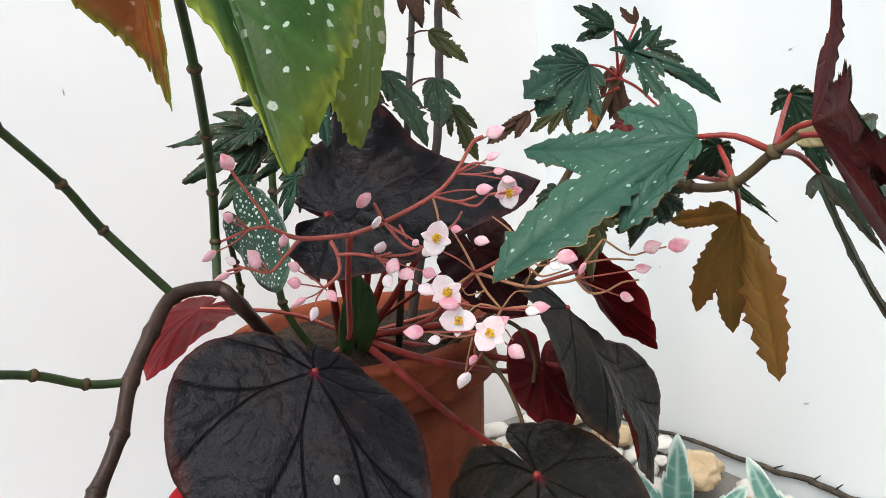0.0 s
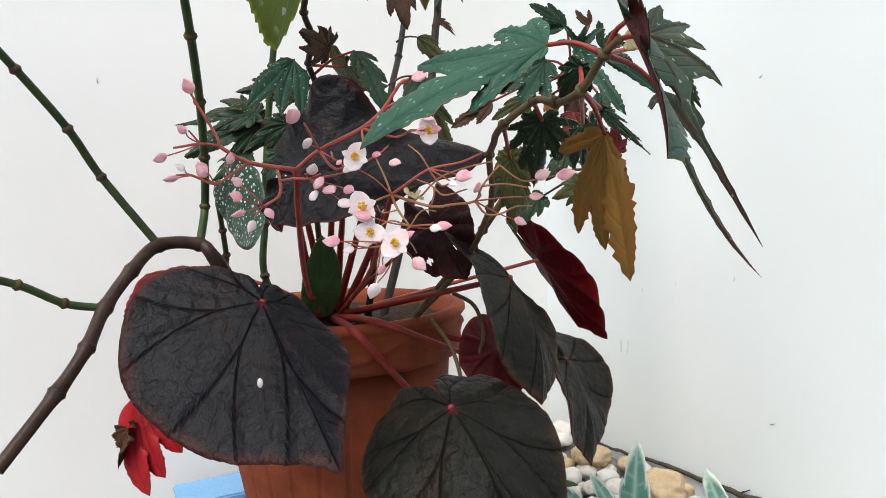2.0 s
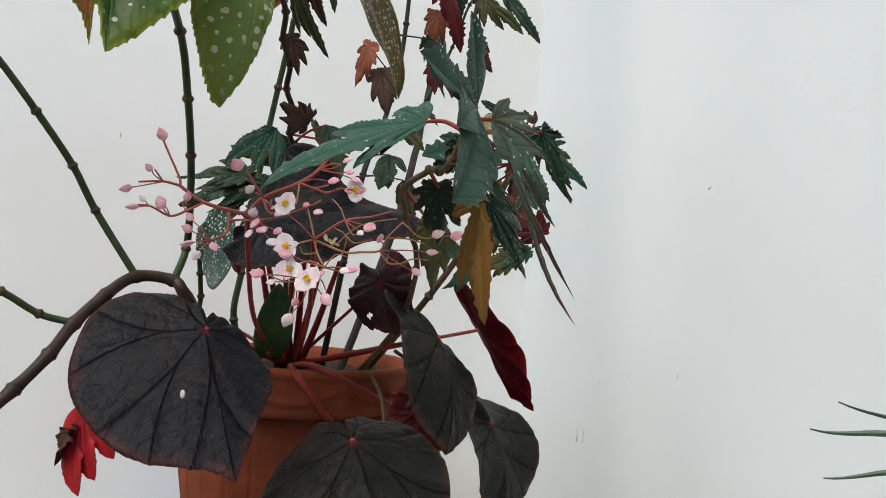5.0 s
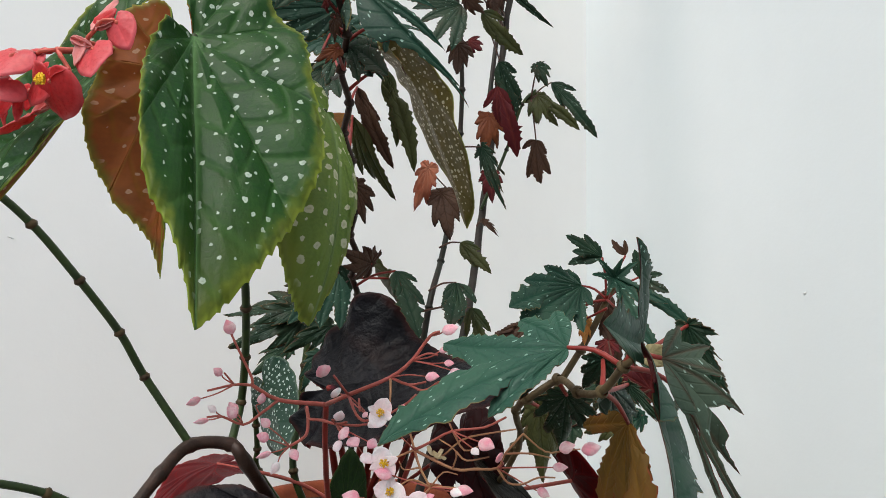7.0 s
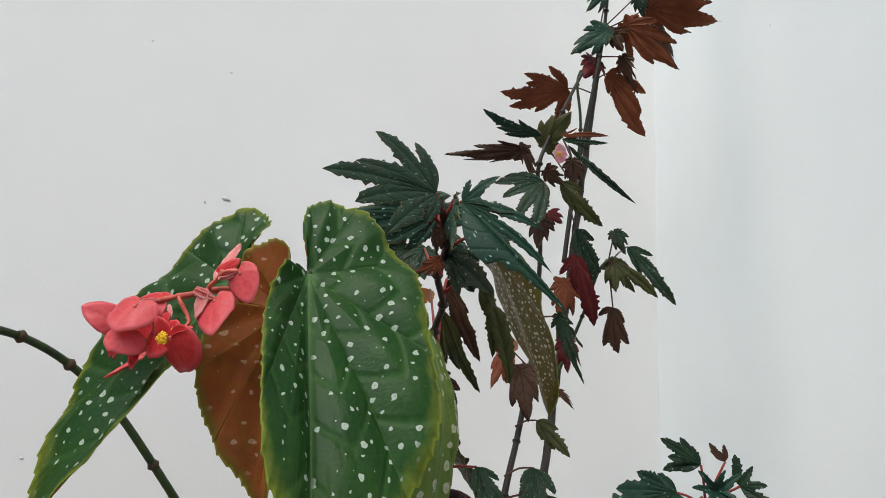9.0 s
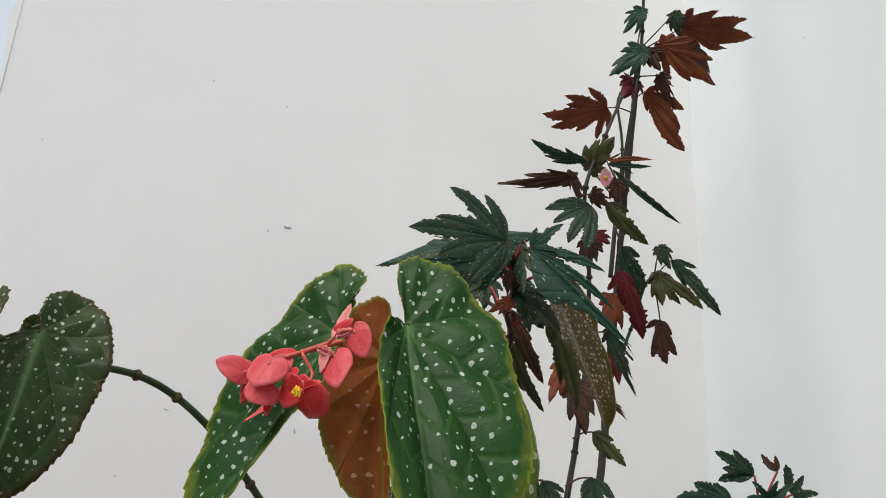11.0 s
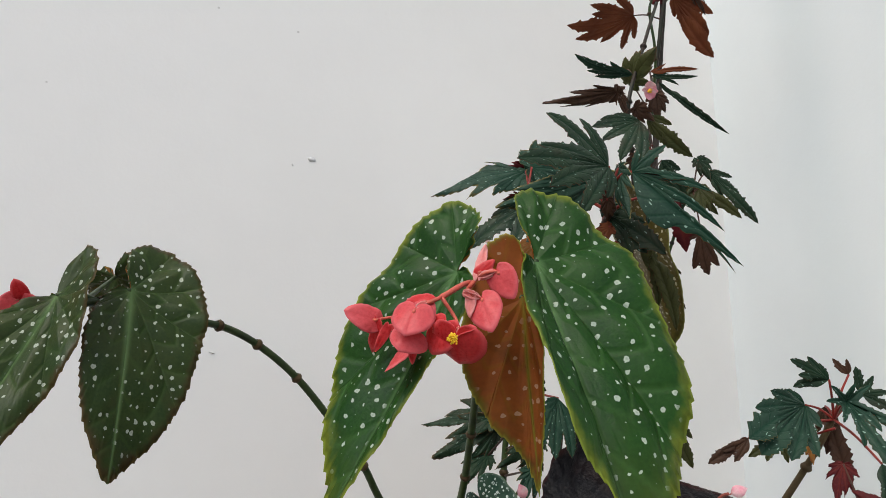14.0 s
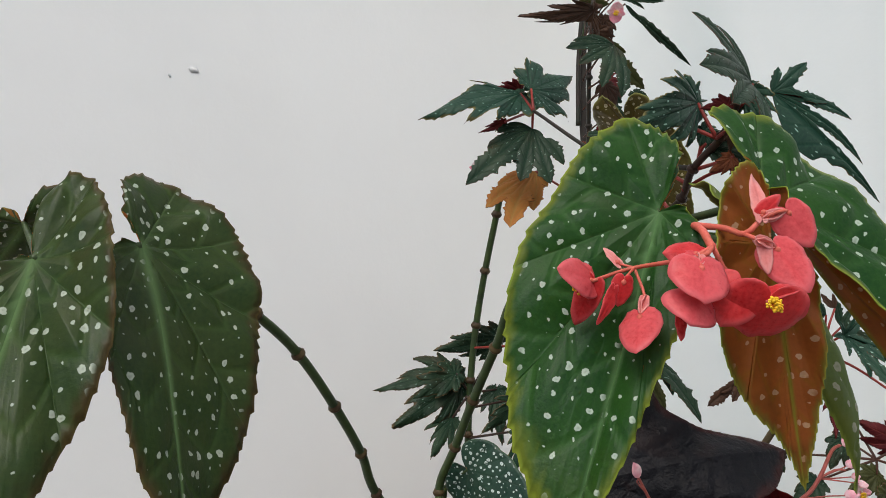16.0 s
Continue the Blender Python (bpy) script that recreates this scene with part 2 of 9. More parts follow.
M_PETAL_WHITE = plain_mat("pale_pink_petal", (0.90, 0.83, 0.83), (0.87, 0.68, 0.71), 60.0, 0.5, 0.15, 0.0005, 700.0, 0.0, 0.3)
M_PETAL_PINK = plain_mat("rose_pink_petal", (0.84, 0.33, 0.42), (0.86, 0.62, 0.64), 110.0, 0.45, 0.15, 0.0005, 700.0, 0.0, 0.3)
M_PETAL_RED = leaf_mat("coral_red_petal", (0.564, 0.0244, 0.0282), (0.677, 0.0517, 0.0564), (0.80, 0.12, 0.13), (0.50, 0.02, 0.025), rough=0.3, through=0.35, rib=0.06, edge_from=0.72, vein_amount=0.08, spec=0.25)
M_PETAL_CORAL = leaf_mat("coral_pink_petal", (0.696, 0.0799, 0.0893), (0.752, 0.122, 0.136), (0.82, 0.17, 0.19), (0.66, 0.06, 0.08), rough=0.3, through=0.35, rib=0.06, edge_from=0.72, vein_amount=0.08, spec=0.25)
M_PETAL_BLUSH = leaf_mat("blush_pink_ovary", (0.74, 0.20, 0.19), (0.78, 0.28, 0.26), (0.82, 0.36, 0.34), (0.70, 0.15, 0.15), rough=0.4, through=0.3, rib=0.06, edge_from=0.6, vein_amount=0.1, spec=0.4)
M_CORAL_STALK = plain_mat("coral_stalk", (0.70, 0.14, 0.11), (0.55, 0.12, 0.08), 60.0, 0.4, 0.2, 0.0005, 600.0)
M_STAMEN = plain_mat("yellow_stamens", (0.95, 0.64, 0.05), (0.92, 0.55, 0.04), 200.0, 0.6, 0.6, 0.0008, 900.0)
M_DRY = plain_mat("dry_bract", (0.42, 0.33, 0.18), (0.5, 0.42, 0.28), 60.0, 0.7, 0.4, 0.001, 400.0)
M_TRIM = wall_mat("pale_blue_white_trim", (0.80, 0.88, 0.96))
M_BLUE = plain_mat("light_blue_plastic", (0.20, 0.42, 0.68), (0.17, 0.37, 0.62), 9.0, 0.4, 0.1, 0.0008, 200.0)
M_ROPE = plain_mat("dark_cord", (0.045, 0.038, 0.03), (0.08, 0.065, 0.05), 60.0, 0.85, 0.6, 0.002, 380.0)

M_BROWN_STALK = plain_mat("brown_petiole", (0.09, 0.035, 0.022), (0.06, 0.03, 0.02), 60.0, 0.5, 0.2, 0.0005, 500.0)
DRY_LEAF = leaf_mat("papery_bract", (0.34, 0.30, 0.15), (0.42, 0.38, 0.22), (0.4, 0.3, 0.15), (0.3, 0.26, 0.14), rough=0.6, through=0.25, rib=0.3)
DARK_TOP = leaf_mat("dark_begonia_top", (0.00285, 0.00301, 0.00443), (0.0057, 0.00554, 0.00792), (0.035, 0.011, 0.010), (0.002, 0.0018, 0.002), rough=0.4, through=0.0, rib=1.0, edge_from=0.9, vein_amount=0.2, spec=0.15, heart=(0.33, 0.03, 0.06), puff=0.3, blotch=(0.012, 0.0055, 0.0055))
DARK_GREEN_TOP = leaf_mat("dark_green_begonia_top", (0.00422, 0.00458, 0.00352), (0.00924, 0.0088, 0.00616), (0.035, 0.016, 0.009), (0.003, 0.0025, 0.002), rough=0.4, through=0.0, rib=1.0, edge_from=0.9, vein_amount=0.2, blotch=(0.016, 0.010, 0.006), spec=0.13, heart=(0.33, 0.03, 0.06), puff=0.3)
DARK_UNDER = leaf_mat("wine_red_underside", (0.0546, 0.00248, 0.00397), (0.084, 0.00397, 0.00546), (0.17, 0.01, 0.012), (0.17, 0.014, 0.016), rough=0.5, through=0.04, rib=0.25, spec=0.08)
RED_UNDER = leaf_mat("bright_red_underside", (0.30, 0.010, 0.016), (0.38, 0.015, 0.02), (0.16, 0.02, 0.012), (0.30, 0.02, 0.02), rough=0.42, through=0.15, rib=0.3, vein_amount=0.3, spec=0.2, blotch=(0.20, 0.008, 0.012))
DRY_BROWN = leaf_mat("dry_brown_leaf_edge", (0.05, 0.022, 0.012), (0.085, 0.032, 0.016), (0.03, 0.015, 0.01), (0.06, 0.03, 0.02), rough=0.6, through=0.05, rib=0.6, spec=0.15)
DARK_UNDER_DIM = leaf_mat("dark_wine_leaf", (0.0132, 0.003, 0.0036), (0.021, 0.0042, 0.0048), (0.03, 0.006, 0.006), (0.05, 0.01, 0.01), rough=0.5, through=0.0, rib=0.4, spec=0.1)
WING_TOP = leaf_mat("spotted_green_top", (0.00935, 0.0517, 0.00825), (0.0187, 0.0748, 0.0105), (0.15, 0.19, 0.022), (0.14, 0.27, 0.11), spot=(0.50, 0.60, 0.50), spot_cell=0.0076, spot_size=(0.0, 0.30), stretch=1.25, vein_amount=0.85, rough=0.38, through=0.27, rib=0.9, edge_from=0.9, spec=0.2, tip=(0.065, 0.105, 0.014), blotch=(0.022, 0.055, 0.009), tip_from=0.17)
WING_PALE = leaf_mat("spotted_lime_top", (0.11, 0.19, 0.03), (0.15, 0.23, 0.035), (0.20, 0.25, 0.04), (0.22, 0.32, 0.12), spot=(0.62, 0.62, 0.42), spot_cell=0.010, vein_amount=0.85, rough=0.4, through=0.4, stretch=1.3, rib=0.4, edge_from=0.8, spec=0.3)
WING_OLIVE = leaf_mat("spotted_olive_top", (0.019, 0.046, 0.0095), (0.034, 0.057, 0.012), (0.060, 0.040, 0.012), (0.13, 0.22, 0.09), spot=(0.48, 0.55, 0.45), spot_cell=0.0074, spot_size=(0.0, 0.30), stretch=1.25, vein_amount=0.85, rough=0.38, through=0.26, rib=0.7, edge_from=0.9, spec=0.24, blotch=(0.045, 0.040, 0.012))
WING_UNDER = leaf_mat("spotted_rust_underside", (0.462, 0.138, 0.0286), (0.363, 0.099, 0.022), (0.24, 0.20, 0.03), (0.30, 0.28, 0.04), spot=(0.70, 0.43, 0.26), spot_cell=0.0092, spot_size=(0.0, 0.31), rough=0.5, through=0.5, rib=0.4, edge_from=0.9, blotch=(0.13, 0.06, 0.014))
WING_UNDER_OLIVE = leaf_mat("spotted_olive_underside", (0.13, 0.095, 0.024), (0.10, 0.085, 0.022), (0.16, 0.14, 0.03), (0.16, 0.16, 0.04), spot=(0.24, 0.20, 0.10), spot_cell=0.0092, spot_size=(0.0, 0.22), rough=0.5, through=0.25, rib=0.6, edge_from=0.9)
POLKA_TOP = leaf_mat("polka_dot_top", (0.012, 0.040, 0.028), (0.02, 0.055, 0.034), (0.03, 0.06, 0.03), (0.03, 0.06, 0.04), spot=(0.62, 0.70, 0.66), spot_cell=0.0068, rough=0.36, through=0.05, rib=0.3, edge_from=0.95)
POLKA_GOLD = leaf_mat("polka_dot_gold", (0.081, 0.0702, 0.0162), (0.115, 0.0891, 0.0203), (0.15, 0.15, 0.04), (0.10, 0.08, 0.02), spot=(0.55, 0.52, 0.34), spot_cell=0.0075, rough=0.42, through=0.12, rib=0.3, edge_from=0.93)
MAPLE_TOP = leaf_mat("dark_green_lobed_top", (0.0105, 0.027, 0.0145), (0.019, 0.041, 0.020), (0.07, 0.045, 0.02), (0.012, 0.034, 0.024), spot=(0.18, 0.28, 0.23), spot_cell=0.0042, spot_size=(0.0, 0.19), stretch=2.2, rough=0.44, through=0.1, rib=0.45, vein_amount=0.4, edge_from=0.93, spec=0.2, blotch=(0.03, 0.026, 0.012))
MAPLE_LIGHT = leaf_mat("teal_green_lobed_top", (0.013, 0.041, 0.027), (0.023, 0.060, 0.037), (0.11, 0.09, 0.03), (0.016, 0.055, 0.036), spot=(0.26, 0.40, 0.33), spot_cell=0.0048, spot_size=(0.0, 0.20), stretch=2.2, rough=0.44, through=0.12, rib=0.45, vein_amount=0.4, edge_from=0.94, spec=0.2)
TEAL_TOP = leaf_mat("pale_teal_lobed_top", (0.020, 0.066, 0.046), (0.034, 0.092, 0.060), (0.11, 0.09, 0.03), (0.016, 0.055, 0.036), spot=(0.26, 0.40, 0.33), spot_cell=0.0048, spot_size=(0.0, 0.20), stretch=2.2, rough=0.44, through=0.12, rib=0.45, vein_amount=0.4, edge_from=0.94, spec=0.2)
FAN_TOP = leaf_mat("reddening_lobed_top", (0.035, 0.06, 0.042), (0.05, 0.075, 0.05), (0.12, 0.03, 0.025), (0.09, 0.04, 0.03), spot=(0.26, 0.36, 0.30), spot_cell=0.0048, spot_size=(0.0, 0.18), stretch=2.2, rough=0.44, through=0.15, rib=0.45, vein_amount=0.5, edge_from=0.93, spec=0.2, tip=(0.055, 0.030, 0.022), tip_from=0.09)
MAPLE_OLIVE = leaf_mat("olive_lobed_top", (0.048, 0.0512, 0.0176), (0.064, 0.072, 0.0224), (0.09, 0.05, 0.02), (0.03, 0.03, 0.014), rough=0.45, through=0.12, rib=0.45, vein_amount=0.4, edge_from=0.93, blotch=(0.03, 0.055, 0.022), spec=0.2)
MAPLE_OCHRE = leaf_mat("ochre_lobed_top", (0.18, 0.0792, 0.018), (0.117, 0.0702, 0.0162), (0.22, 0.05, 0.02), (0.24, 0.13, 0.03), rough=0.5, through=0.18, rib=0.45, vein_amount=0.4, edge_from=0.9, blotch=(0.10, 0.07, 0.016), spec=0.16)
MAPLE_RED = leaf_mat("brick_red_lobed", (0.23, 0.070, 0.028), (0.16, 0.048, 0.022), (0.10, 0.025, 0.015), (0.15, 0.05, 0.03), rough=0.5, through=0.25, rib=0.45, vein_amount=0.4, edge_from=0.92, spec=0.16)
MAPLE_WINE = leaf_mat("wine_lobed", (0.062, 0.00744, 0.00992), (0.0899, 0.0105, 0.0124), (0.07, 0.01, 0.01), (0.2, 0.05, 0.04), rough=0.48, through=0.05, rib=0.45, vein_amount=0.4, edge_from=0.93, spec=0.16)
MAPLE_BROWN = leaf_mat("brown_lobed", (0.0525, 0.0266, 0.0168), (0.0735, 0.0364, 0.021), (0.04, 0.02, 0.015), (0.03, 0.02, 0.015), rough=0.5, through=0.15, rib=0.45, vein_amount=0.4, edge_from=0.93, spec=0.2)
MAPLE_UNDER = leaf_mat("dull_red_underside", (0.0825, 0.0165, 0.012), (0.0638, 0.0225, 0.0135), (0.09, 0.02, 0.015), (0.20, 0.07, 0.05), rough=0.52, through=0.1, rib=0.45, vein_amount=0.4, spec=0.16)
SALMON = leaf_mat("salmon_dry_leaf", (0.50, 0.18, 0.10), (0.38, 0.11, 0.06), (0.35, 0.08, 0.05), (0.5, 0.22, 0.14), rough=0.6, through=0.2, rib=0.5)
ORANGE = leaf_mat("orange_dying_leaf", (0.55, 0.24, 0.05), (0.48, 0.17, 0.035), (0.40, 0.12, 0.03), (0.5, 0.28, 0.08), rough=0.55, through=0.2, rib=0.5)
GREEN_PLAIN = leaf_mat("mid_green_top", (0.012, 0.040, 0.010), (0.02, 0.055, 0.014), (0.04, 0.08, 0.02), (0.05, 0.10, 0.03), rough=0.45, through=0.1, rib=0.5)
STRIPED = leaf_mat("blue_green_striped_top", (0.06, 0.16, 0.13), (0.09, 0.21, 0.17), (0.55, 0.62, 0.55), (0.30, 0.42, 0.36), rough=0.5, through=0.05, rib=0.1, edge_from=0.84)
ALOE = plain_mat("grey_green_aloe", (0.055, 0.095, 0.06), (0.085, 0.125, 0.085), 25.0, 0.5, 0.3, 0.001, 260.0)


# ---- building helpers ----
def mesh_ob(name, verts, faces, mats, parent=None, label="", mat_index=None, smooth=True, attrs=None, uv=None):
    me = bpy.data.meshes.new(name)
    me.from_pydata([tuple(v) for v in verts], [], faces)
    for m in mats if isinstance(mats, (list, tuple)) else [mats]:
        me.materials.append(m)
    if mat_index is not None:
        me.polygons.foreach_set("material_index", np.asarray(mat_index, dtype=np.int32))
    me.polygons.foreach_set("use_smooth", np.full(len(me.polygons), smooth))
    for key, vals in (attrs or {}).items():
        a = me.attributes.new(key, "FLOAT", "POINT")
        a.data.foreach_set("value", np.asarray(vals, dtype=np.float32))
    if uv is not None:
        lay = me.uv_layers.new(name="UVMap")
        idx = np.empty(len(me.loops), dtype=np.int32)
        me.loops.foreach_get("vertex_index", idx)
        lay.data.foreach_set("uv", np.asarray(uv, dtype=np.float32)[idx].ravel())
    me.update()
    ob = new(name, me)
    if parent is not None:
        ob.parent = parent
    if label:
        tagged(ob, label)
    return ob


def part(name, bm, material, parent, label=""):
    me = bpy.data.meshes.new(name)
    bm.to_mesh(me)
    bm.free()
    me.materials.append(material)
    ob = new(name, me)
    if parent is not None:
        ob.parent = parent
    if label:
        tagged(ob, label)
    return ob


def thing(name, label, category, group="", kind="", at=(0, 0, 0)):
    ob = new(name)
    ob.empty_display_size = 0.05
    return tagged(ob, label, category, group, kind)


def spline(points, step=0.006):
    """Catmull-Rom through the points; returns an array of places and the running index of the points."""
    p = np.array([tuple(q) for q in points], dtype=float)
    if len(p) == 2:
        n = max(4, int(np.linalg.norm(p[1] - p[0]) / step))
        return p[0] + np.linspace(0, 1, n)[:, None] * (p[1] - p[0]), np.linspace(0, 1, n)
    e = np.vstack([2 * p[0] - p[1], p, 2 * p[-1] - p[-2]])
    out, ix = [], []
    for i in range(1, len(e) - 2):
        n = max(3, int(np.linalg.norm(e[i + 1] - e[i]) / step))
        for t in np.linspace(0, 1, n, endpoint=False):
            a, b, c, d = e[i - 1], e[i], e[i + 1], e[i + 2]
            out.append(0.5 * (2 * b + (c - a) * t + (2 * a - 5 * b + 4 * c - d) * t * t + (3 * b - a - 3 * c + d) * t ** 3))
            ix.append(i - 1 + t)
    out.append(p[-1])
    ix.append(len(p) - 1)
    return np.array(out), np.array(ix)


def tube(name, points, r0, r1, mat, parent, label="", sides=9, knots=0.0, step=0.006, seed=0, wobble=0.0):
    """A stem through the points, tapering from r0 to r1, swollen at the inner points by knots."""
    c, ix = spline(points, step)
    rng = np.random.RandomState(seed + 5)
    n = len(c)
    if wobble:
        w = rng.normal(0, wobble, (n // 4 + 3, 3))
        t = np.linspace(0, len(w) - 1, n)
        c = c + np.stack([np.interp(t, np.arange(len(w)), w[:, k]) for k in range(3)], 1) * np.sin(np.linspace(0, np.pi, n))[:, None]
    tang = np.gradient(c, axis=0)
    tang /= np.linalg.norm(tang, axis=1)[:, None] + 1e-12
    ref = np.array([0.3, 0.2, 0.93])
    if abs(tang[0] @ ref) > 0.9:
        ref = np.array([1.0, 0, 0])
    a = ref - tang[0] * (tang[0] @ ref)
    a /= np.linalg.norm(a)
    rad = r0 + (r1 - r0) * np.linspace(0, 1, n)
    if knots:
        near = np.abs(ix - np.round(ix)) * np.linalg.norm(np.diff(c, axis=0), axis=1).mean() * n / max(1, len(points) - 1)
        inner = (np.round(ix) > 0) & (np.round(ix) < len(points) - 1)
        rad = rad * (1 + inner * knots * np.exp(-(near / (r0 * 1.0)) ** 2))
    verts, faces = [], []
    for i in range(n):
        a = a - tang[i] * (tang[i] @ a)
        a /= np.linalg.norm(a)
        b = np.cross(tang[i], a)
        for k in range(sides):
            an = 2 * math.pi * k / sides
            verts.append(c[i] + rad[i] * (1 + 0.03 * rng.rand()) * (a * math.cos(an) + b * math.sin(an)))
    for i in range(n - 1):
        for k in range(sides):
            k2 = (k + 1) % sides
            faces.append((i * sides + k, i * sides + k2, (i + 1) * sides + k2, (i + 1) * sides + k))
    faces.append(tuple(range(sides - 1, -1, -1)))
    faces.append(tuple((n - 1) * sides + k for k in range(sides)))
    return mesh_ob(name, verts, faces, mat, parent, label)


def joint(points, radius, mat, parent):
    """Swollen rings with a scar at the inner points of a cane."""
    p = [Vector(q) for q in points]
    for i in range(1, len(p) - 1):
        d = (p[i + 1] - p[i - 1]).normalized()
        q = [p[i] + d * radius * s for s in (-0.75, -0.3, 0.1, 0.5, 0.9)]
        rr = [radius * s for s in (1.0, 1.3, 1.42, 1.16, 1.0)]
        a = d.orthogonal().normalized()
        b = d.cross(a)
        verts = [c + r * (a * math.cos(k * math.pi / 5) + b * math.sin(k * math.pi / 5)) for c, r in zip(q, rr) for k in range(10)]
        faces = [(j * 10 + k, j * 10 + (k + 1) % 10, (j + 1) * 10 + (k + 1) % 10, (j + 1) * 10 + k) for j in range(4) for k in range(10)]
        mesh_ob("joint", verts, faces, mat, parent)


# outlines: angle from the midrib in degrees -> reach, as a share of the leaf's length (wide half, narrow half)
ROUND = ([(0, 1.0), (12, 0.93), (30, 0.90), (60, 0.88), (90, 0.85), (120, 0.80), (145, 0.70), (165, 0.50), (176, 0.25), (180, 0.03)],) * 2
WING = ([(0, 1), (5, 0.94), (13, 0.85), (27, 0.72), (43, 0.59), (65, 0.47), (90, 0.40), (115, 0.38), (145, 0.365), (165, 0.335), (178, 0.29), (188, 0.23), (195, 0.14), (199, 0.03)],
        [(0, 1), (4, 0.89), (8, 0.72), (15, 0.58), (30, 0.43), (50, 0.32), (70, 0.23), (88, 0.14), (102, 0.07), (112, 0.02)])
CRUMPLED = ([(0, 1), (8, 0.833), (17, 0.658), (24, 0.556), (40, 0.56), (61, 0.61), (92, 0.441), (120, 0.289), (142, 0.186), (165, 0.0525), (172, 0.02)],
      [(0, 1), (10, 0.895), (30, 0.608), (64, 0.434), (95, 0.367), (119, 0.335), (150, 0.233), (178, 0.0587), (188, 0.02)])
WING_BROAD = ([(0, 1), (5, 0.949), (13, 0.869), (27, 0.797), (43, 0.722), (65, 0.53), (90, 0.458), (115, 0.369), (145, 0.338), (165, 0.328), (178, 0.307), (188, 0.249), (195, 0.148), (199, 0.03)],
      [(0, 1), (4, 0.883), (8, 0.786), (15, 0.762), (30, 0.535), (50, 0.294), (70, 0.189), (88, 0.119), (102, 0.0647), (112, 0.02)])
WING_LONG = ([(0, 1), (5, 0.909), (13, 0.823), (27, 0.71), (43, 0.604), (65, 0.49), (90, 0.397), (115, 0.365), (145, 0.339), (165, 0.265), (178, 0.225), (188, 0.193), (195, 0.129), (199, 0.03)],
      [(0, 1), (4, 0.875), (8, 0.719), (15, 0.541), (30, 0.362), (50, 0.276), (70, 0.212), (88, 0.136), (102, 0.0697), (112, 0.02)])
WING_ROLLED = ([(0, 1), (5, 0.842), (13, 0.754), (27, 0.697), (43, 0.625), (65, 0.492), (90, 0.389), (115, 0.367), (145, 0.365), (165, 0.364), (178, 0.326), (188, 0.254), (195, 0.148), (199, 0.03)],
      [(0, 1), (4, 0.867), (8, 0.746), (15, 0.644), (30, 0.453), (50, 0.302), (70, 0.206), (88, 0.127), (102, 0.0665), (112, 0.02)])
WING_SLIM = ([(0, 1), (5, 0.996), (13, 0.912), (27, 0.754), (43, 0.614), (65, 0.47), (90, 0.39), (115, 0.367), (145, 0.353), (165, 0.326), (178, 0.285), (188, 0.228), (195, 0.14), (199, 0.03)],
      [(0, 1), (4, 0.845), (8, 0.637), (15, 0.502), (30, 0.385), (50, 0.3), (70, 0.221), (88, 0.136), (102, 0.0691), (112, 0.02)])
WING_OLD = ([(0, 1), (5, 0.948), (13, 0.88), (27, 0.731), (43, 0.581), (65, 0.493), (90, 0.43), (115, 0.396), (145, 0.396), (165, 0.358), (178, 0.297), (188, 0.236), (195, 0.143), (199, 0.03)],
      [(0, 1), (4, 0.947), (8, 0.852), (15, 0.752), (30, 0.482), (50, 0.277), (70, 0.175), (88, 0.108), (102, 0.0603), (112, 0.02)])
WING_YOUNG = ([(0, 1), (5, 0.908), (13, 0.747), (27, 0.598), (43, 0.503), (65, 0.411), (90, 0.336), (115, 0.314), (145, 0.311), (165, 0.292), (178, 0.263), (188, 0.218), (195, 0.139), (199, 0.03)],
      [(0, 1), (4, 0.918), (8, 0.82), (15, 0.734), (30, 0.552), (50, 0.364), (70, 0.223), (88, 0.125), (102, 0.0647), (112, 0.02)])
DISC_WIDE = ([(0, 1), (6, 0.897), (20, 0.838), (48, 0.852), (84, 0.886), (117, 0.706), (144, 0.433), (170, 0.242), (186, 0.03)],
      [(0, 1), (6, 0.828), (20, 0.67), (40, 0.562), (60, 0.448), (85, 0.314), (120, 0.241), (155, 0.191), (174, 0.03)])
DISC_DRAPED = ([(0, 1), (12, 0.991), (30, 0.975), (60, 0.874), (90, 0.817), (120, 0.769), (145, 0.666), (165, 0.48), (176, 0.245), (180, 0.03)],
      [(0, 1), (12, 0.968), (30, 0.963), (60, 0.937), (90, 0.846), (120, 0.722), (145, 0.603), (165, 0.442), (176, 0.234), (180, 0.03)])
DISC_CUPPED = ([(0, 1), (12, 0.951), (30, 0.9), (60, 0.846), (90, 0.837), (120, 0.802), (145, 0.707), (165, 0.504), (176, 0.251), (180, 0.03)],
      [(0, 1), (12, 0.948), (30, 0.93), (60, 0.921), (90, 0.881), (120, 0.819), (145, 0.709), (165, 0.503), (176, 0.251), (180, 0.03)])
DISC_SMALL = ([(0, 1), (12, 0.889), (30, 0.824), (60, 0.816), (90, 0.812), (120, 0.766), (145, 0.677), (165, 0.49), (176, 0.248), (180, 0.03)],
      [(0, 1), (12, 0.899), (30, 0.856), (60, 0.843), (90, 0.838), (120, 0.801), (145, 0.705), (165, 0.503), (176, 0.251), (180, 0.03)])
DISC_TURNED = ([(0, 1), (12, 0.93), (30, 0.899), (60, 0.876), (90, 0.845), (120, 0.796), (145, 0.697), (165, 0.499), (176, 0.25), (180, 0.03)],
      [(0, 1), (12, 0.917), (30, 0.883), (60, 0.87), (90, 0.843), (120, 0.789), (145, 0.692), (165, 0.496), (176, 0.249), (180, 0.03)])
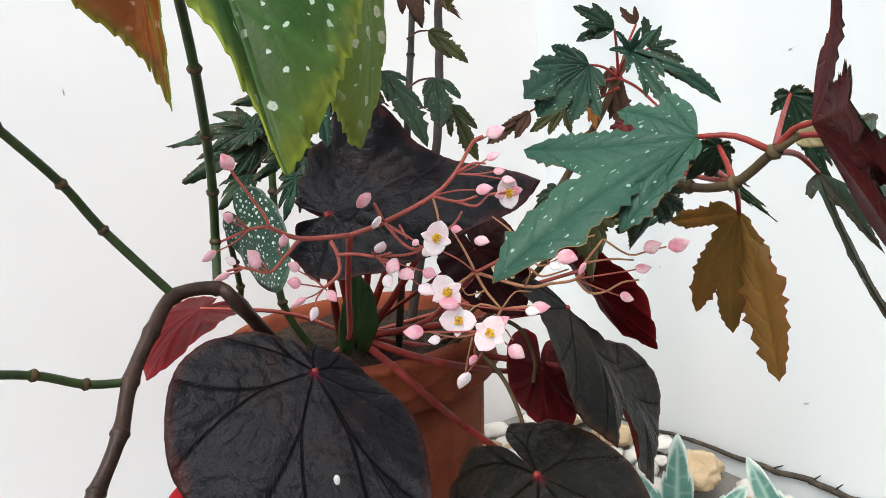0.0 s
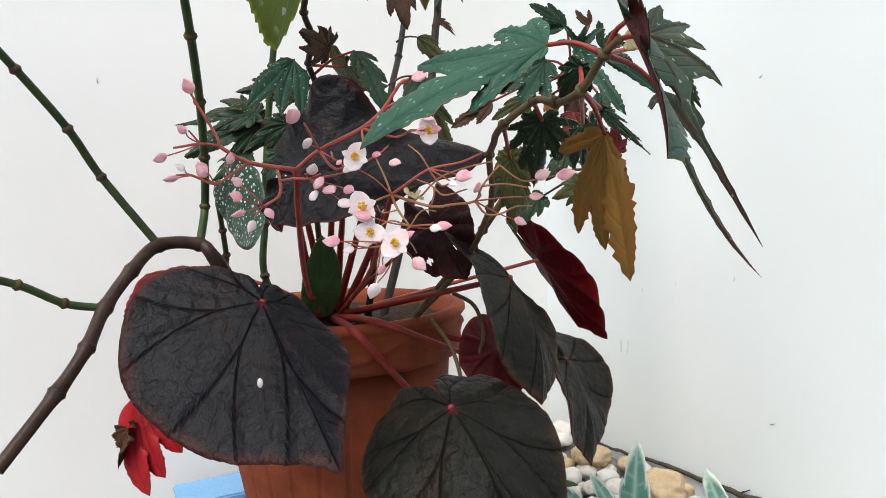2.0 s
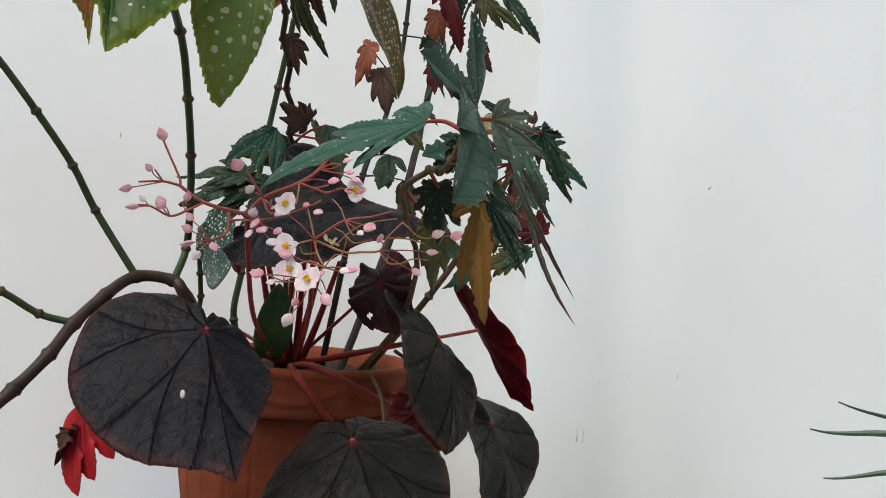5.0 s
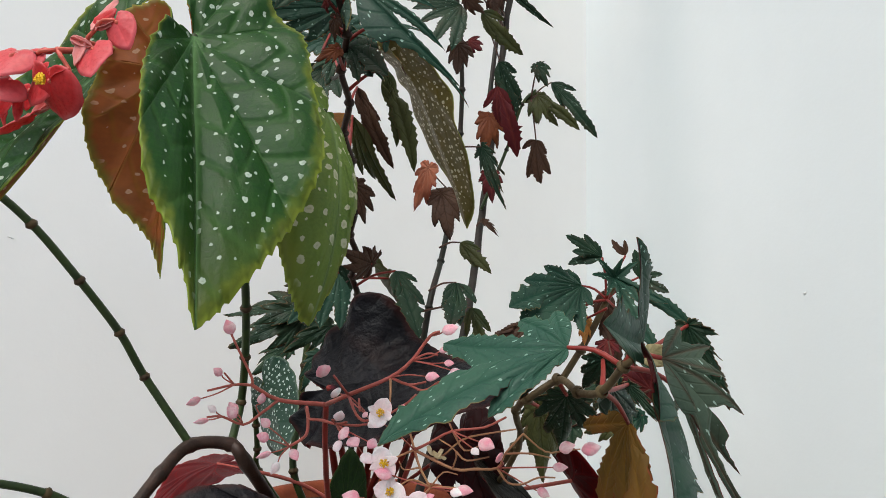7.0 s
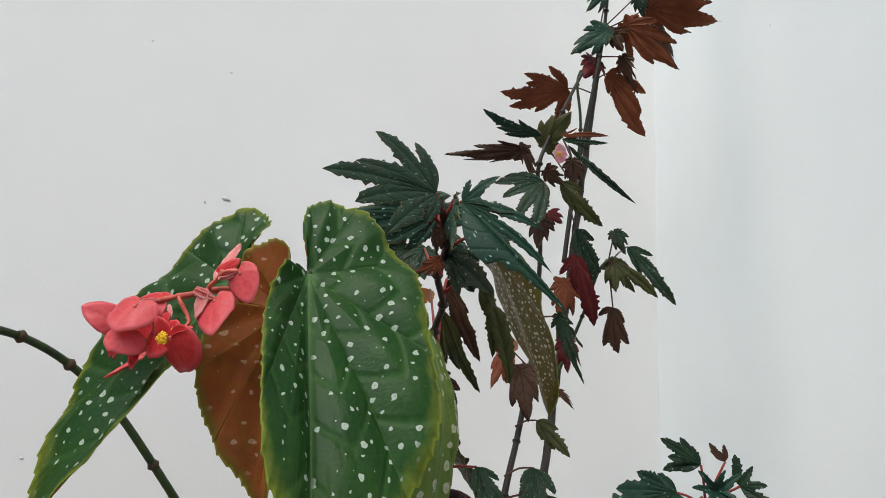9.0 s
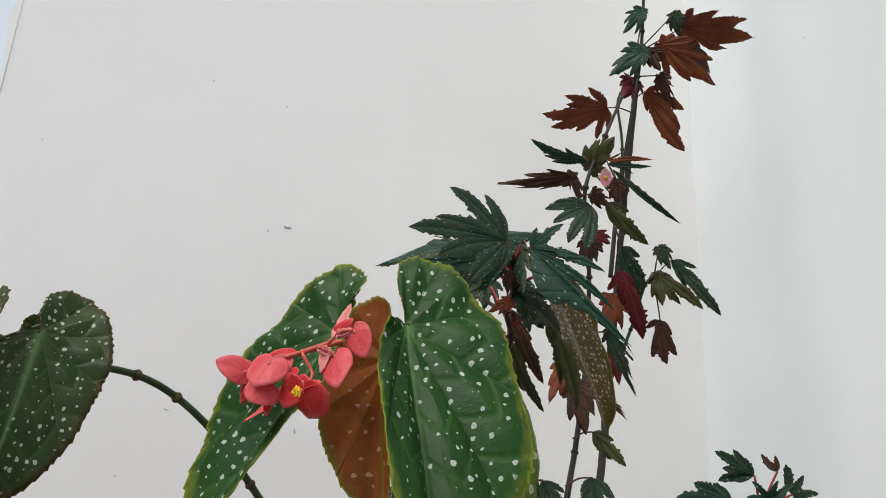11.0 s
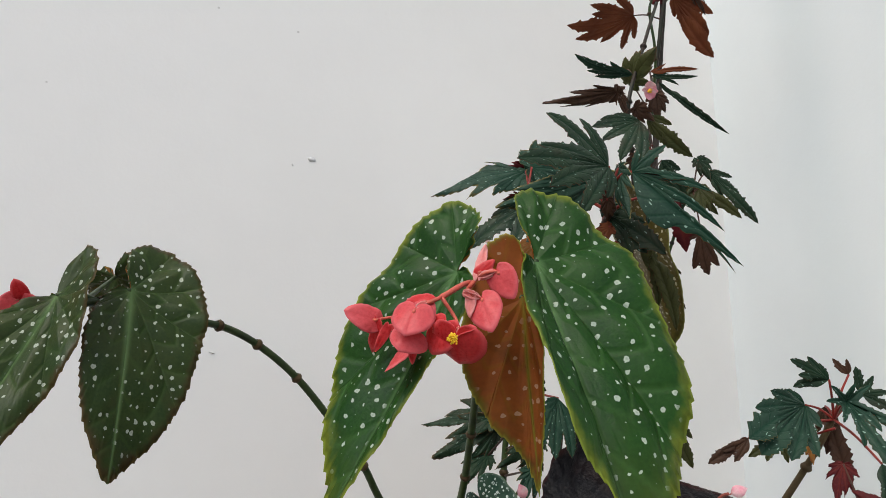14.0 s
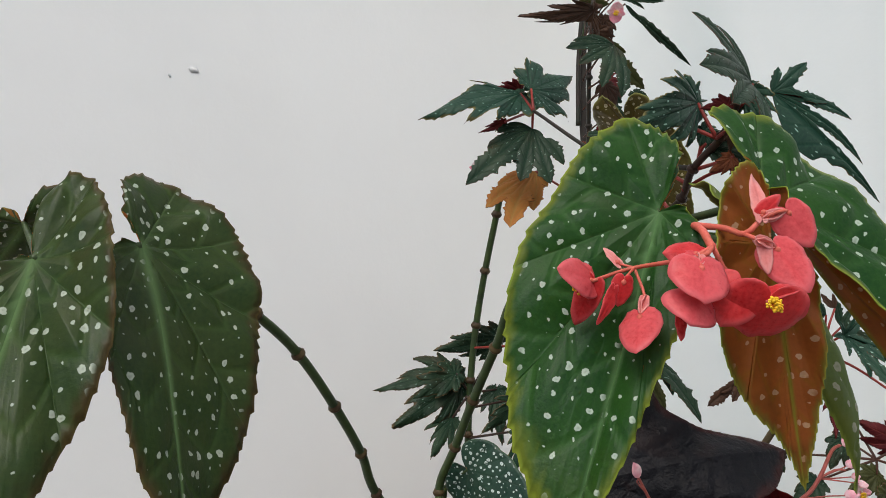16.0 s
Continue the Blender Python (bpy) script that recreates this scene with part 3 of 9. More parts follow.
OVAL = ([(0, 1), (8, 0.90), (20, 0.74), (40, 0.52), (70, 0.36), (110, 0.30), (150, 0.24), (180, 0.02)],) * 2
TEAR = ([(0, 1), (8, 0.93), (18, 0.82), (32, 0.69), (52, 0.56), (78, 0.45), (108, 0.37), (138, 0.27), (163, 0.13), (180, 0.03)],) * 2
HEART = ([(0, 1), (10, 0.93), (30, 0.90), (60, 0.82), (90, 0.72), (120, 0.58), (150, 0.35), (180, 0.04)],) * 2
BAND = ([(0, 1), (2, 0.86), (4, 0.62), (7, 0.40), (14, 0.22), (30, 0.11), (60, 0.06), (120, 0.04), (180, 0.02)],) * 2
# lobes: reach of the web, place and thinness of the lobes' broadest part, then angle, length and half-width of each lobe
LOBES = {
    "maple": (0.52, 0.8, 0.9, [(0, 1.0, 0.13), (31, 0.76, 0.12), (55, 0.52, 0.14), (86, 0.32, 0.2), (122, 0.18, 0.3), (-21, 0.77, 0.11), (-50, 0.63, 0.13), (-76, 0.44, 0.18), (-106, 0.27, 0.24), (-142, 0.16, 0.3)]),
    "long": (0.46, 0.75, 1.0, [(0, 1.0, 0.145), (22, 0.80, 0.13), (46, 0.60, 0.15), (78, 0.40, 0.2), (115, 0.22, 0.28), (-25, 0.66, 0.14), (-54, 0.46, 0.17), (-90, 0.28, 0.24), (-130, 0.16, 0.3)]),
    "hang": (0.26, 0.85, 1.2, [(0, 1.0, 0.085), (14, 0.82, 0.075), (32, 0.58, 0.10), (62, 0.36, 0.17), (105, 0.18, 0.28), (-15, 0.70, 0.075), (-36, 0.46, 0.11), (-70, 0.28, 0.2), (-115, 0.15, 0.3)]),
    "stub": (0.62, 0.7, 0.85, [(0, 1.0, 0.19), (32, 0.82, 0.17), (62, 0.66, 0.2), (98, 0.44, 0.25), (140, 0.22, 0.3), (-32, 0.72, 0.18), (-68, 0.54, 0.21), (-104, 0.38, 0.26), (-145, 0.2, 0.3)]),
}


def span(shape):
    """The angles, in degrees, at which the outline meets the notch on either side."""
    return (-180.0, 180.0) if isinstance(shape, str) else (-shape[1][-1][0], shape[0][-1][0])


def reach(shape, th, rng):
    deg = np.degrees(th)
    if isinstance(shape, str):
        web, p, q, lobes = LOBES[shape]
        lobes = [(a + (rng.uniform(-3, 3) if a else 0), ln * (rng.uniform(0.88, 1.08) if a else 1.0), w * rng.uniform(0.9, 1.1)) for a, ln, w in sorted(lobes)]
        r = web * np.interp(deg, [-180] + [a for a, _, _ in lobes] + [180], [0.06] + [ln for _, ln, _ in lobes] + [0.06])
        x = np.linspace(0.05, 1.0, 64)[None, :]
        top = (p / (p + q)) ** p * (q / (p + q)) ** q
        for ang, ln, w in lobes:
            d = np.radians(deg[:, None] - (ang - np.sign(ang) * 7.0 * x * x))
            along = np.clip(x * np.cos(d), 1e-4, 1.0)
            inside = (x * np.abs(np.sin(d)) <= w * along ** p * (1 - along) ** q / top + 0.006) & (np.abs(d) < 1.2)
            r = np.maximum(r, ln * (inside * x).max(axis=1))
        for c, w, dep in zip(rng.uniform(-120, 120, 3), rng.uniform(1.5, 4.0, 3), rng.uniform(0.0, 0.2, 3)):
            r = r * (1 - dep * (abs(c) > 12) * np.exp(-((deg - c) / w) ** 2))
        return r
    plus, minus = shape
    r = np.where(deg >= 0, np.interp(np.abs(deg), [q for q, _ in plus], [q for _, q in plus]), np.interp(np.abs(deg), [q for q, _ in minus], [q for _, q in minus]))
    sm = np.convolve(np.pad(r, 30, mode="edge"), np.ones(61) / 61, "valid")
    lo, hi = span(shape)
    return np.where((np.abs(deg) > 5) & (deg > lo + 9) & (deg < hi - 9), sm, r)


def margin(shape, n, rng, teeth, veins):
    """Angles and reaches of the margin in even steps along it, with teeth that point towards the tip."""
    lobed = isinstance(shape, str)
    lo, hi = span(shape)
    th = np.radians(np.linspace(lo + 0.9, hi - 0.9, 1500))
    r = reach(shape, th, rng)
    x, y = r * np.cos(th), r * np.sin(th)
    s = np.concatenate([[0], np.cumsum(np.hypot(np.diff(x), np.diff(y)))])
    at = np.linspace(0, s[-1], n)
    keys = np.radians(np.array(list(veins) + [0.0], float))
    keys = keys[(keys > th[0]) & (keys < th[-1])]
    at = np.unique(np.concatenate([at] + [np.interp(keys + o, th, s) for o in (-0.02, 0.0, 0.02)]))
    x, y = np.interp(at, s, x), np.interp(at, s, y)
    if teeth:
        step = 0.075 if lobed else 0.055
        cuts = np.cumsum(rng.uniform(0.6, 1.45, int(s[-1] / step * 2) + 9) * step)
        k = np.searchsorted(cuts, at)
        start = np.concatenate([[0], cuts])[k]
        part_way = (at - start) / (cuts[k] - start)
        tip_at = np.interp(0.0, th, s)
        part_way = np.where(at < tip_at, part_way, 1 - part_way)
        tall = rng.uniform(0.35, 1.25, len(cuts) + 1)[k] * teeth * (0.17 if lobed else 0.36)
        calm = np.clip(np.abs(at - tip_at) / 0.05, 0, 1) * np.clip(np.minimum(at, s[-1] - at) / 0.12, 0, 1)
        slow = np.interp(at, np.arange(0, s[-1] + 0.2, 0.11), rng.normal(0, 1, len(np.arange(0, s[-1] + 0.2, 0.11)))) * teeth * 0.10
        out = (tall * (part_way ** 1.6 - 0.4) + slow) * calm
        dx, dy = np.gradient(x), np.gradient(y)
        ln = np.hypot(dx, dy) + 1e-9
        x, y = x + out * dy / ln, y - out * dx / ln
    return np.maximum.accumulate(np.unwrap(np.arctan2(y, x))), np.hypot(x, y)


def leaf_form(base, tip, face, shape, width=1.0, bend=0.3, cup=0.0, fold=0.1, wave=0.01, teeth=0.02, seed=0, rib=5.0,
              veins=(0, 28, 58, 95, 140, -28, -58, -95, -140), vein_w=0.0011, n=150, rings=9, quilt=0.0, side=1, twist=0.0, rho=None, mid=1.0, fork=0.0, droop=0.5, side_vein=1.0):
    """The places of a leaf blade's points, in rings from the stalk outwards, and its vein, rim and rib values."""
    rng = np.random.RandomState(seed * 7 + 3)
    base, tip = np.array(base, float), np.array(tip, float)
    axis = tip - base
    length = np.linalg.norm(axis)
    ex = axis / length
    nz = np.array(face, float)
    nz = nz - ex * (nz @ ex)
    nz /= np.linalg.norm(nz)
    ey = np.cross(nz, ex)
    if isinstance(shape, str):
        veins = [a for a, _, _ in LOBES[shape][3]]
    th, r = margin(shape, n, rng, teeth, veins)
    if rho is None:
        rho = np.linspace(0, 1, rings + 1)[1:] ** 0.85
    T, RHO = np.meshgrid(th, rho)
    R = RHO * r[None, :]
    u, v = R * np.cos(T), R * np.sin(T) * side * width
    vrad = np.radians(np.array(veins, float))
    split = math.radians(fork) * np.clip((RHO - 0.34) / 0.66, 0, 1) ** 0.8
    nearest = np.abs(np.abs(T[:, :, None] - vrad[None, None, :]) - split[:, :, None]).min(axis=2)
    lateral = R * np.sin(np.minimum(nearest, 1.5)) * length
    vein = side_vein * np.exp(-(lateral / (vein_w * (1.0 if fork else 1.25 - RHO))) ** 2)
    vein = np.maximum(vein, np.exp(-(R * np.abs(np.sin(T)) * length / (vein_w * mid * (1.25 - RHO))) ** 2) * (np.abs(T) < 1.5))
    lat = lateral / length
    ph = rng.uniform(0, 6, 4)
    sector = np.searchsorted(np.sort(vrad), T)
    ribc = R * rib - 6.0 * lat * (1 - 1.2 * lat) + 0.37 * np.sin(sector * 2.1 + ph[3]) + 0.12 * np.sin(9 * u + ph[0]) + 0.3
    h = fold * np.abs(v) + cup * v * v
    puffed = np.minimum(lat * 13, 1.0)
    puffed = puffed * puffed * (3 - 2 * puffed) if fork else np.minimum(lat * 9, 1.0) ** 0.6
    h = h + quilt * puffed * RHO * (1 - 0.5 * RHO) * (1.0 if fork else 1 - RHO ** 4)
    h = h + (0.05 if fork else 0.20) * quilt * np.abs(np.sin(np.pi * ribc)) * np.minimum(lat * 12, 1.0)
    h = h + wave * RHO ** 2.5 * (np.sin(5 * T + ph[0]) + 0.6 * np.sin(9 * T + ph[1]) + 0.5 * np.sin(15 * T + ph[2]))
    h = h + 0.6 * wave * (np.sin(7 * u + ph[1]) * np.cos(6 * v + ph[2]))
    if isinstance(shape, str):
        h = h - droop * 2.0 * np.clip(R - 0.42, 0, 1) ** 2 * np.clip(np.abs(T) / 0.4, 0, 1)
    if twist:
        ca, sa = np.cos(twist * u), np.sin(twist * u)
        v, h = v * ca - h * sa, v * sa + h * ca
    k = bend if abs(bend) > 1e-3 else 1e-3
    us = np.clip(u, -0.8, 1.3)
    bx = np.sin(k * us) / k + h * np.sin(k * us)
    bz = -(1 - np.cos(k * us)) / k + h * np.cos(k * us)
    tx, tz = math.sin(k) / k, -(1 - math.cos(k)) / k
    s = 1 / math.hypot(tx, tz)
    an = math.atan2(tz, tx)
    X = s * (bx * math.cos(an) + bz * math.sin(an))
    Z = s * (-bx * math.sin(an) + bz * math.cos(an))
    P = base + length * (X[..., None] * ex + v[..., None] * ey + Z[..., None] * nz)
    uv = np.stack([u.ravel(), (R * np.sin(T) * width).ravel()], 1) * length
    return P, vein, RHO, ribc, uv, nz


def leaf(parent, base, tip, face, shape, mats, label="", name="leaf", thick=0.0006, side=1, holes=(), **kw):
    """One leaf blade. base: where its stalk joins; tip: the end of its midrib; face: the way its upper side looks.
    bend: how far the midrib curls down over its length (radians); fold: the two halves lifted into a V; side=-1 mirrors the outline."""
    P, vein, RHO, ribc, uv, nz = leaf_form(base, tip, face, shape, side=side, **kw)
    base = np.array(base, float)
    nr, nt_ = P.shape[:2]
    top = np.vstack([base[None, :], P.reshape(-1, 3)])
    nn = np.cross(np.gradient(P, axis=0), np.gradient(P, axis=1)) * side
    nn /= np.linalg.norm(nn, axis=2)[..., None] + 1e-12
    lean = (nn @ nz)[..., None]
    nn = np.where(lean < 0, -nn, nn) + nz * np.where(np.abs(lean) < 0.3, 1.5, 0.0)
    nn /= np.linalg.norm(nn, axis=2)[..., None]
    low = np.vstack([(base - nz * thick)[None, :], (P - nn * thick).reshape(-1, 3)])
    m = len(top)
    fa = [(0, 1 + j, 2 + j) for j in range(nt_ - 1)]
    for i in range(nr - 1):
        for j in range(nt_ - 1):
            a = 1 + i * nt_ + j
            fa.append((a, a + nt_, a + nt_ + 1, a + 1))
    flat_uv = np.vstack([[0, 0], uv]) / np.linalg.norm(np.array(tip, float) - base)
    for hu, hv, hr in holes:
        fa = [f for f in fa if np.linalg.norm(flat_uv[list(f)].mean(axis=0) - (hu, hv)) > hr]
    if side < 0:
        fa = [f[::-1] for f in fa]
    fb = [tuple(x + m for x in f[::-1]) for f in fa]
    fc = []
    o = 1 + (nr - 1) * nt_
    for j in range(nt_ - 1):
        q = (o + j, o + j + m, o + j + 1 + m, o + j + 1)
        fc.append(q if side > 0 else q[::-1])
    uv = np.vstack([[0, 0], uv])

    def flat(q, z):
        return np.concatenate([[z], q.ravel()] * 2)

    return mesh_ob(name, np.vstack([top, low]), fa + fb + fc, list(mats), parent, label, [0] * len(fa) + [1] * len(fb) + [0] * len(fc), True,
                   {"vein": flat(vein, 1.0), "rim": flat(RHO, 0.0), "rib": flat(ribc, 0.3)}, np.vstack([uv, uv]))


def palm(parent, base, tips, face, mats, label="", web=0.43, hw=0.105, droop=0.08, fold=0.16, teeth=0.3, seed=0, rows=34, cols=4, thick=0.0005, rib=6.0, vein_w=0.0009, quilt=0.05, taper=0.85, cap=0.03):
    """One palmately lobed leaf blade: a vein arches from the stalk to each lobe's tip; web is the share of a vein up to the
    notches between the lobes, hw a lobe's half-width as a share of its length."""
    rng = np.random.RandomState(seed * 7 + 3)
    base, nz = np.array(base, float), np.array(face, float)
    nz /= np.linalg.norm(nz)
    tips = [np.array(q, float) for q in tips]
    ex = tips[0] - base
    ex = ex - nz * (ex @ nz)
    ex /= np.linalg.norm(ex)
    ey = np.cross(nz, ex)
    tips.sort(key=lambda q: math.atan2((q - base) @ ey, (q - base) @ ex))
    t = np.linspace(0.0, 1.0, rows + 1)
    curves, normals, perps, lens = [], [], [], []
    for q in tips:
        d = q - base
        ln = np.linalg.norm(d)
        bow = nz * droop * ln * rng.uniform(0.6, 1.3) + np.cross(nz, d) * rng.uniform(-0.07, 0.07)
        c = base + d * t[:, None] + bow * (4 * t * (1 - t) * (0.6 + 0.4 * t))[:, None]
        tan = np.gradient(c, axis=0)
        tan /= np.linalg.norm(tan, axis=1)[:, None]
        nn = nz - tan * (tan @ nz)[:, None]
        nn /= np.linalg.norm(nn, axis=1)[:, None] + 1e-9
        curves.append(c), normals.append(nn), perps.append(np.cross(nn, tan)), lens.append(ln)
    verts, faces, vein, rim, ribs = [], [], [], [], []
    for i, c in enumerate(curves):
        strip = []
        for sgn in (-1, 1):
            j = i + sgn
            if 0 <= j < len(curves):
                ratio = lens[i] / lens[j]
                notch = web * min(1.0, 1.0 / ratio)
                beside = np.stack([np.interp(np.minimum(t * ratio, 1.0), t, curves[j][:, q]) for q in range(3)], 1)
                inner = 0.5 * (beside - c)
            else:
                notch = web
                inner = sgn * perps[i] * (hw * 1.5 * lens[i] * np.sin(np.pi * np.clip(t / web * 0.62, 0, 1)))[:, None]
            far = np.linalg.norm(inner, axis=1)
            inner = inner * np.minimum(1.0, 0.55 * lens[i] / (far + 1e-9))[:, None]
            past = np.clip((t - notch) / (1 - notch), 0, 1)
            body = past ** (0.82 * taper) * (1 - past) ** taper
            body /= body.max()
            k_web = np.searchsorted(t, notch)
            w_in = np.linalg.norm(inner[k_web])
            side = inner / (np.linalg.norm(inner, axis=1) + 1e-9)[:, None]
            turn = np.clip(past * 4, 0, 1)[:, None]
            side = side * (1 - turn) + sgn * perps[i] * turn
            side /= np.linalg.norm(side, axis=1)[:, None] + 1e-9
            span_out = min(lens[i] * hw, cap) * rng.uniform(0.85, 1.15) * body + w_in * (1 - past) ** (5 if notch > 0.4 else 9)
            cuts = np.cumsum(rng.uniform(0.6, 1.5, 60) * 0.0052 / lens[i])
            kk = np.searchsorted(cuts, t)
            start = np.concatenate([[0], cuts])[kk]
            saw = ((t - start) / (cuts[kk] - start)) ** 1.3 * rng.uniform(0.2, 1.5, 61)[kk]
            span_out = span_out * (1 + teeth * 1.4 * (saw - 0.4)) * np.clip((1 - t) * 30, 0, 1) + 0.0006 * (1 - t)
            reach_out = np.where(t <= t[k_web], np.linalg.norm(inner, axis=1), span_out)
            strip.append((side, reach_out, past))
        o = len(verts)
        for r in range(rows + 1):
            for col in range(-cols, cols + 1):
                side, out, past = strip[0 if col < 0 else 1]
                f = abs(col) / cols
                lift = fold * out[r] * f * past[r] + quilt * lens[i] * math.sin(math.pi * min(f, 1.0)) * t[r] * (1 - t[r]) * 1.2
                verts.append(c[r] + side[r] * out[r] * f + normals[i][r] * lift)
                vein.append(math.exp(-(f * out[r] / vein_w) ** 2))
                rim.append(max(f * min(past[r] * 5, 1.0), t[r] ** 3))
                ribs.append(t[r] * rib + f * 1.1 + i * 0.37)
        n = 2 * cols + 1
        for r in range(rows):
            for q in range(2 * cols):
                a = o + r * n + q
                faces.append((a, a + n, a + n + 1, a + 1))
    top = np.array(verts)
    m = len(top)
    low = top - nz * thick
    uv = np.stack([(top - base) @ ex, (top - base) @ ey], 1)
    under = [tuple(x + m for x in f[::-1]) for f in faces]

    def both(q):
        return np.array(q + q)

    return mesh_ob("leaf", np.vstack([top, low]), faces + under, list(mats), parent, label, [0] * len(faces) + [1] * len(under), True,
                   {"vein": both(vein), "rim": both(rim), "rib": both(ribs)}, np.vstack([uv, uv]))


def stalk(lf, points, r0, r1, mat, name="petiole", label="", **kw):
    return tube(name, points, r0, r1, mat, lf, label, sides=7, **kw)


# ---- setting: ground, walls, door ----
CORNER = Vector((0.096, 1.41, 0.0))
ALONG_L = Vector((-0.815, -0.579, 0.0)).normalized()
ALONG_R = Vector((0.579, -0.815, 0.0)).normalized()


def slab(name, start, along, out, length, thick, z0, z1, mat, parent=None, bevel=0.0):
    """An upright slab: start on its inner face, running along, thickening outwards."""
    bm = bmesh.new()
    bmesh.ops.create_cube(bm, size=1.0)
    for v in bm.verts:
        p = start + along * (length * (v.co.x + 0.5)) + out * (thick * (v.co.y + 0.5))
        v.co = Vector((p.x, p.y, z0 + (z1 - z0) * (v.co.z + 0.5)))
    bmesh.ops.recalc_face_normals(bm, faces=bm.faces)
    if bevel:
        bmesh.ops.bevel(bm, geom=bm.edges[:], offset=bevel, segments=2, affect="EDGES")
    return part(name, bm, mat, parent)


OUT_L, OUT_R = -ALONG_R, -ALONG_L
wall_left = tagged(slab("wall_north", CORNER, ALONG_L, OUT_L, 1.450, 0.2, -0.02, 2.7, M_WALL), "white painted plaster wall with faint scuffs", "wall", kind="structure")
# the cool light on the east wall is part of its base colour
wall_right = tagged(slab("wall_east", CORNER + OUT_L * 0.2, ALONG_R, OUT_R, 4.2, 0.2, -0.02, 2.7, M_WALL_STREAKED_SKYLIT), "white painted plaster wall with specks, cool sky light put into its colour", "wall", kind="structure")

# ragged plaster edge beside the door trim
rng = np.random.RandomState(4)
ev, ef = [], []
zs = np.arange(-0.02, 2.7, 0.008)
jag = np.interp(np.arange(len(zs)), np.arange(0, len(zs) + 9, 3), rng.normal(0, 0.0028, len(zs) // 3 + 4)[: len(np.arange(0, len(zs) + 9, 3))])
for i, z in enumerate(zs):
    e = 1.460 + jag[i] + 0.002 * math.sin(z * 9)
    for d, o in ((1.4502, -0.0012), (e, -0.0012), (e + 0.001, 0.03), (1.4502, 0.03)):
        p = CORNER + ALONG_L * d + OUT_L * o
        ev.append((p.x, p.y, z))
for i in range(len(zs) - 1):
    for k in range(4):
        ef.append((i * 4 + k, i * 4 + (k + 1) % 4, (i + 1) * 4 + (k + 1) % 4, (i + 1) * 4 + k))
ef.append((3, 2, 1, 0))
ef.append(tuple(4 * (len(zs) - 1) + k for k in range(4)))
tagged(mesh_ob("trim_2", ev, ef, M_WALL, smooth=False), "rough white plaster edge along the door trim", "plaster edge", kind="structure")

m_wood, nt, b = shader("varnished_orange_wood")
co = nt.nodes.new("ShaderNodeMapping")
co.inputs["Scale"].default_value = (14.0, 14.0, 0.9)
nt.links.new(obj_coord(nt), co.inputs["Vector"])
grain = noise_tex(nt, co.outputs["Vector"], 2.2, 8.0, 0.62)
fine = noise_tex(nt, co.outputs["Vector"], 16.0, 5.0)
wcol = mixc(nt, mapr(nt, grain, 0.32, 0.7), (0.50, 0.20, 0.035), (0.34, 0.115, 0.02))
wcol = mixc(nt, mapr(nt, fine, 0.45, 0.8, 0.0, 0.4), wcol, (0.24, 0.08, 0.016))
nt.links.new(wcol, b.inputs["Base Color"])
b.inputs["Roughness"].default_value = 0.38
bump(nt, b, fine, 0.15, 0.001)
M_WOOD = m_wood
tagged(slab("trim_1", CORNER + ALONG_L * 1.454 + OUT_L * 0.003, ALONG_L, OUT_L, 0.067, 0.12, -0.02, 2.7, M_TRIM, None, 0.003), "pale bluish-white painted door trim post", "door trim", kind="structure")
door = tagged(thing("door_1", "", ""), "orange varnished wooden door beside the white trim", "door", kind="structure")
slab("panel", CORNER + ALONG_L * 1.521 + OUT_L * 0.018, ALONG_L, OUT_L, 0.12, 0.04, 0.0, 2.7, M_WOOD, door, 0.003)
slab("panel", CORNER + ALONG_L * 1.642 + OUT_L * 0.028, ALONG_L, OUT_L, 0.8, 0.03, 0.0, 2.7, M_WOOD, door, 0.003)
tagged(slab("wall_west", CORNER + ALONG_L * 2.44 + OUT_L * 0.004, ALONG_L, OUT_L, 2.4, 0.2, -0.02, 2.7, M_WALL), "white plaster wall past the door", "wall", kind="structure")

bm = bmesh.new()
bmesh.ops.create_grid(bm, x_segments=2, y_segments=2, size=400)
for v in bm.verts:
    v.co.z = -0.02
tagged(part("ground", bm, M_GROUND, None), "dusty grey concrete ground reaching far away", "ground", kind="structure")


# ---- pot ----
POT = Vector((-0.205, 0.835, 0.0))
pot = tagged(thing("flower_pot", "", ""), "ribbed terracotta flower pot with a flared collar, full of soil", "flower pot")


def lathe(name, profile, mat, parent, seg=96, flute=0.0, flutes=24, z_flute=(0, 1), swags=0):
    verts, faces = [], []
    for r, z in profile:
        for k in range(seg):
            a = 2 * math.pi * k / seg
            f = 1.0
            if flute and z_flute[0] < z < z_flute[1]:
                s = abs(math.sin(a * flutes / 2))
                f = 1 + flute * (min(1.0, s / 0.34) ** 0.7 - 0.6 + 0.75 * math.exp(-((s / 0.09) ** 2)))
            if swags and 0.286 < z < 0.345:
                s = abs(math.sin(a * swags / 2))
                f += 0.022 * math.exp(-((z - 0.329 + 0.022 * s) / 0.0045) ** 2) + 0.018 * math.exp(-((s / 0.16) ** 2)) * (z < 0.335)
            verts.append((POT.x + r * f * math.cos(a), POT.y + r * f * math.sin(a), z))
    for i in range(len(profile) - 1):
        for k in range(seg):
            k2 = (k + 1) % seg
            faces.append((i * seg + k, i * seg + k2, (i + 1) * seg + k2, (i + 1) * seg + k))
    return mesh_ob(name, verts, faces, mat, parent)


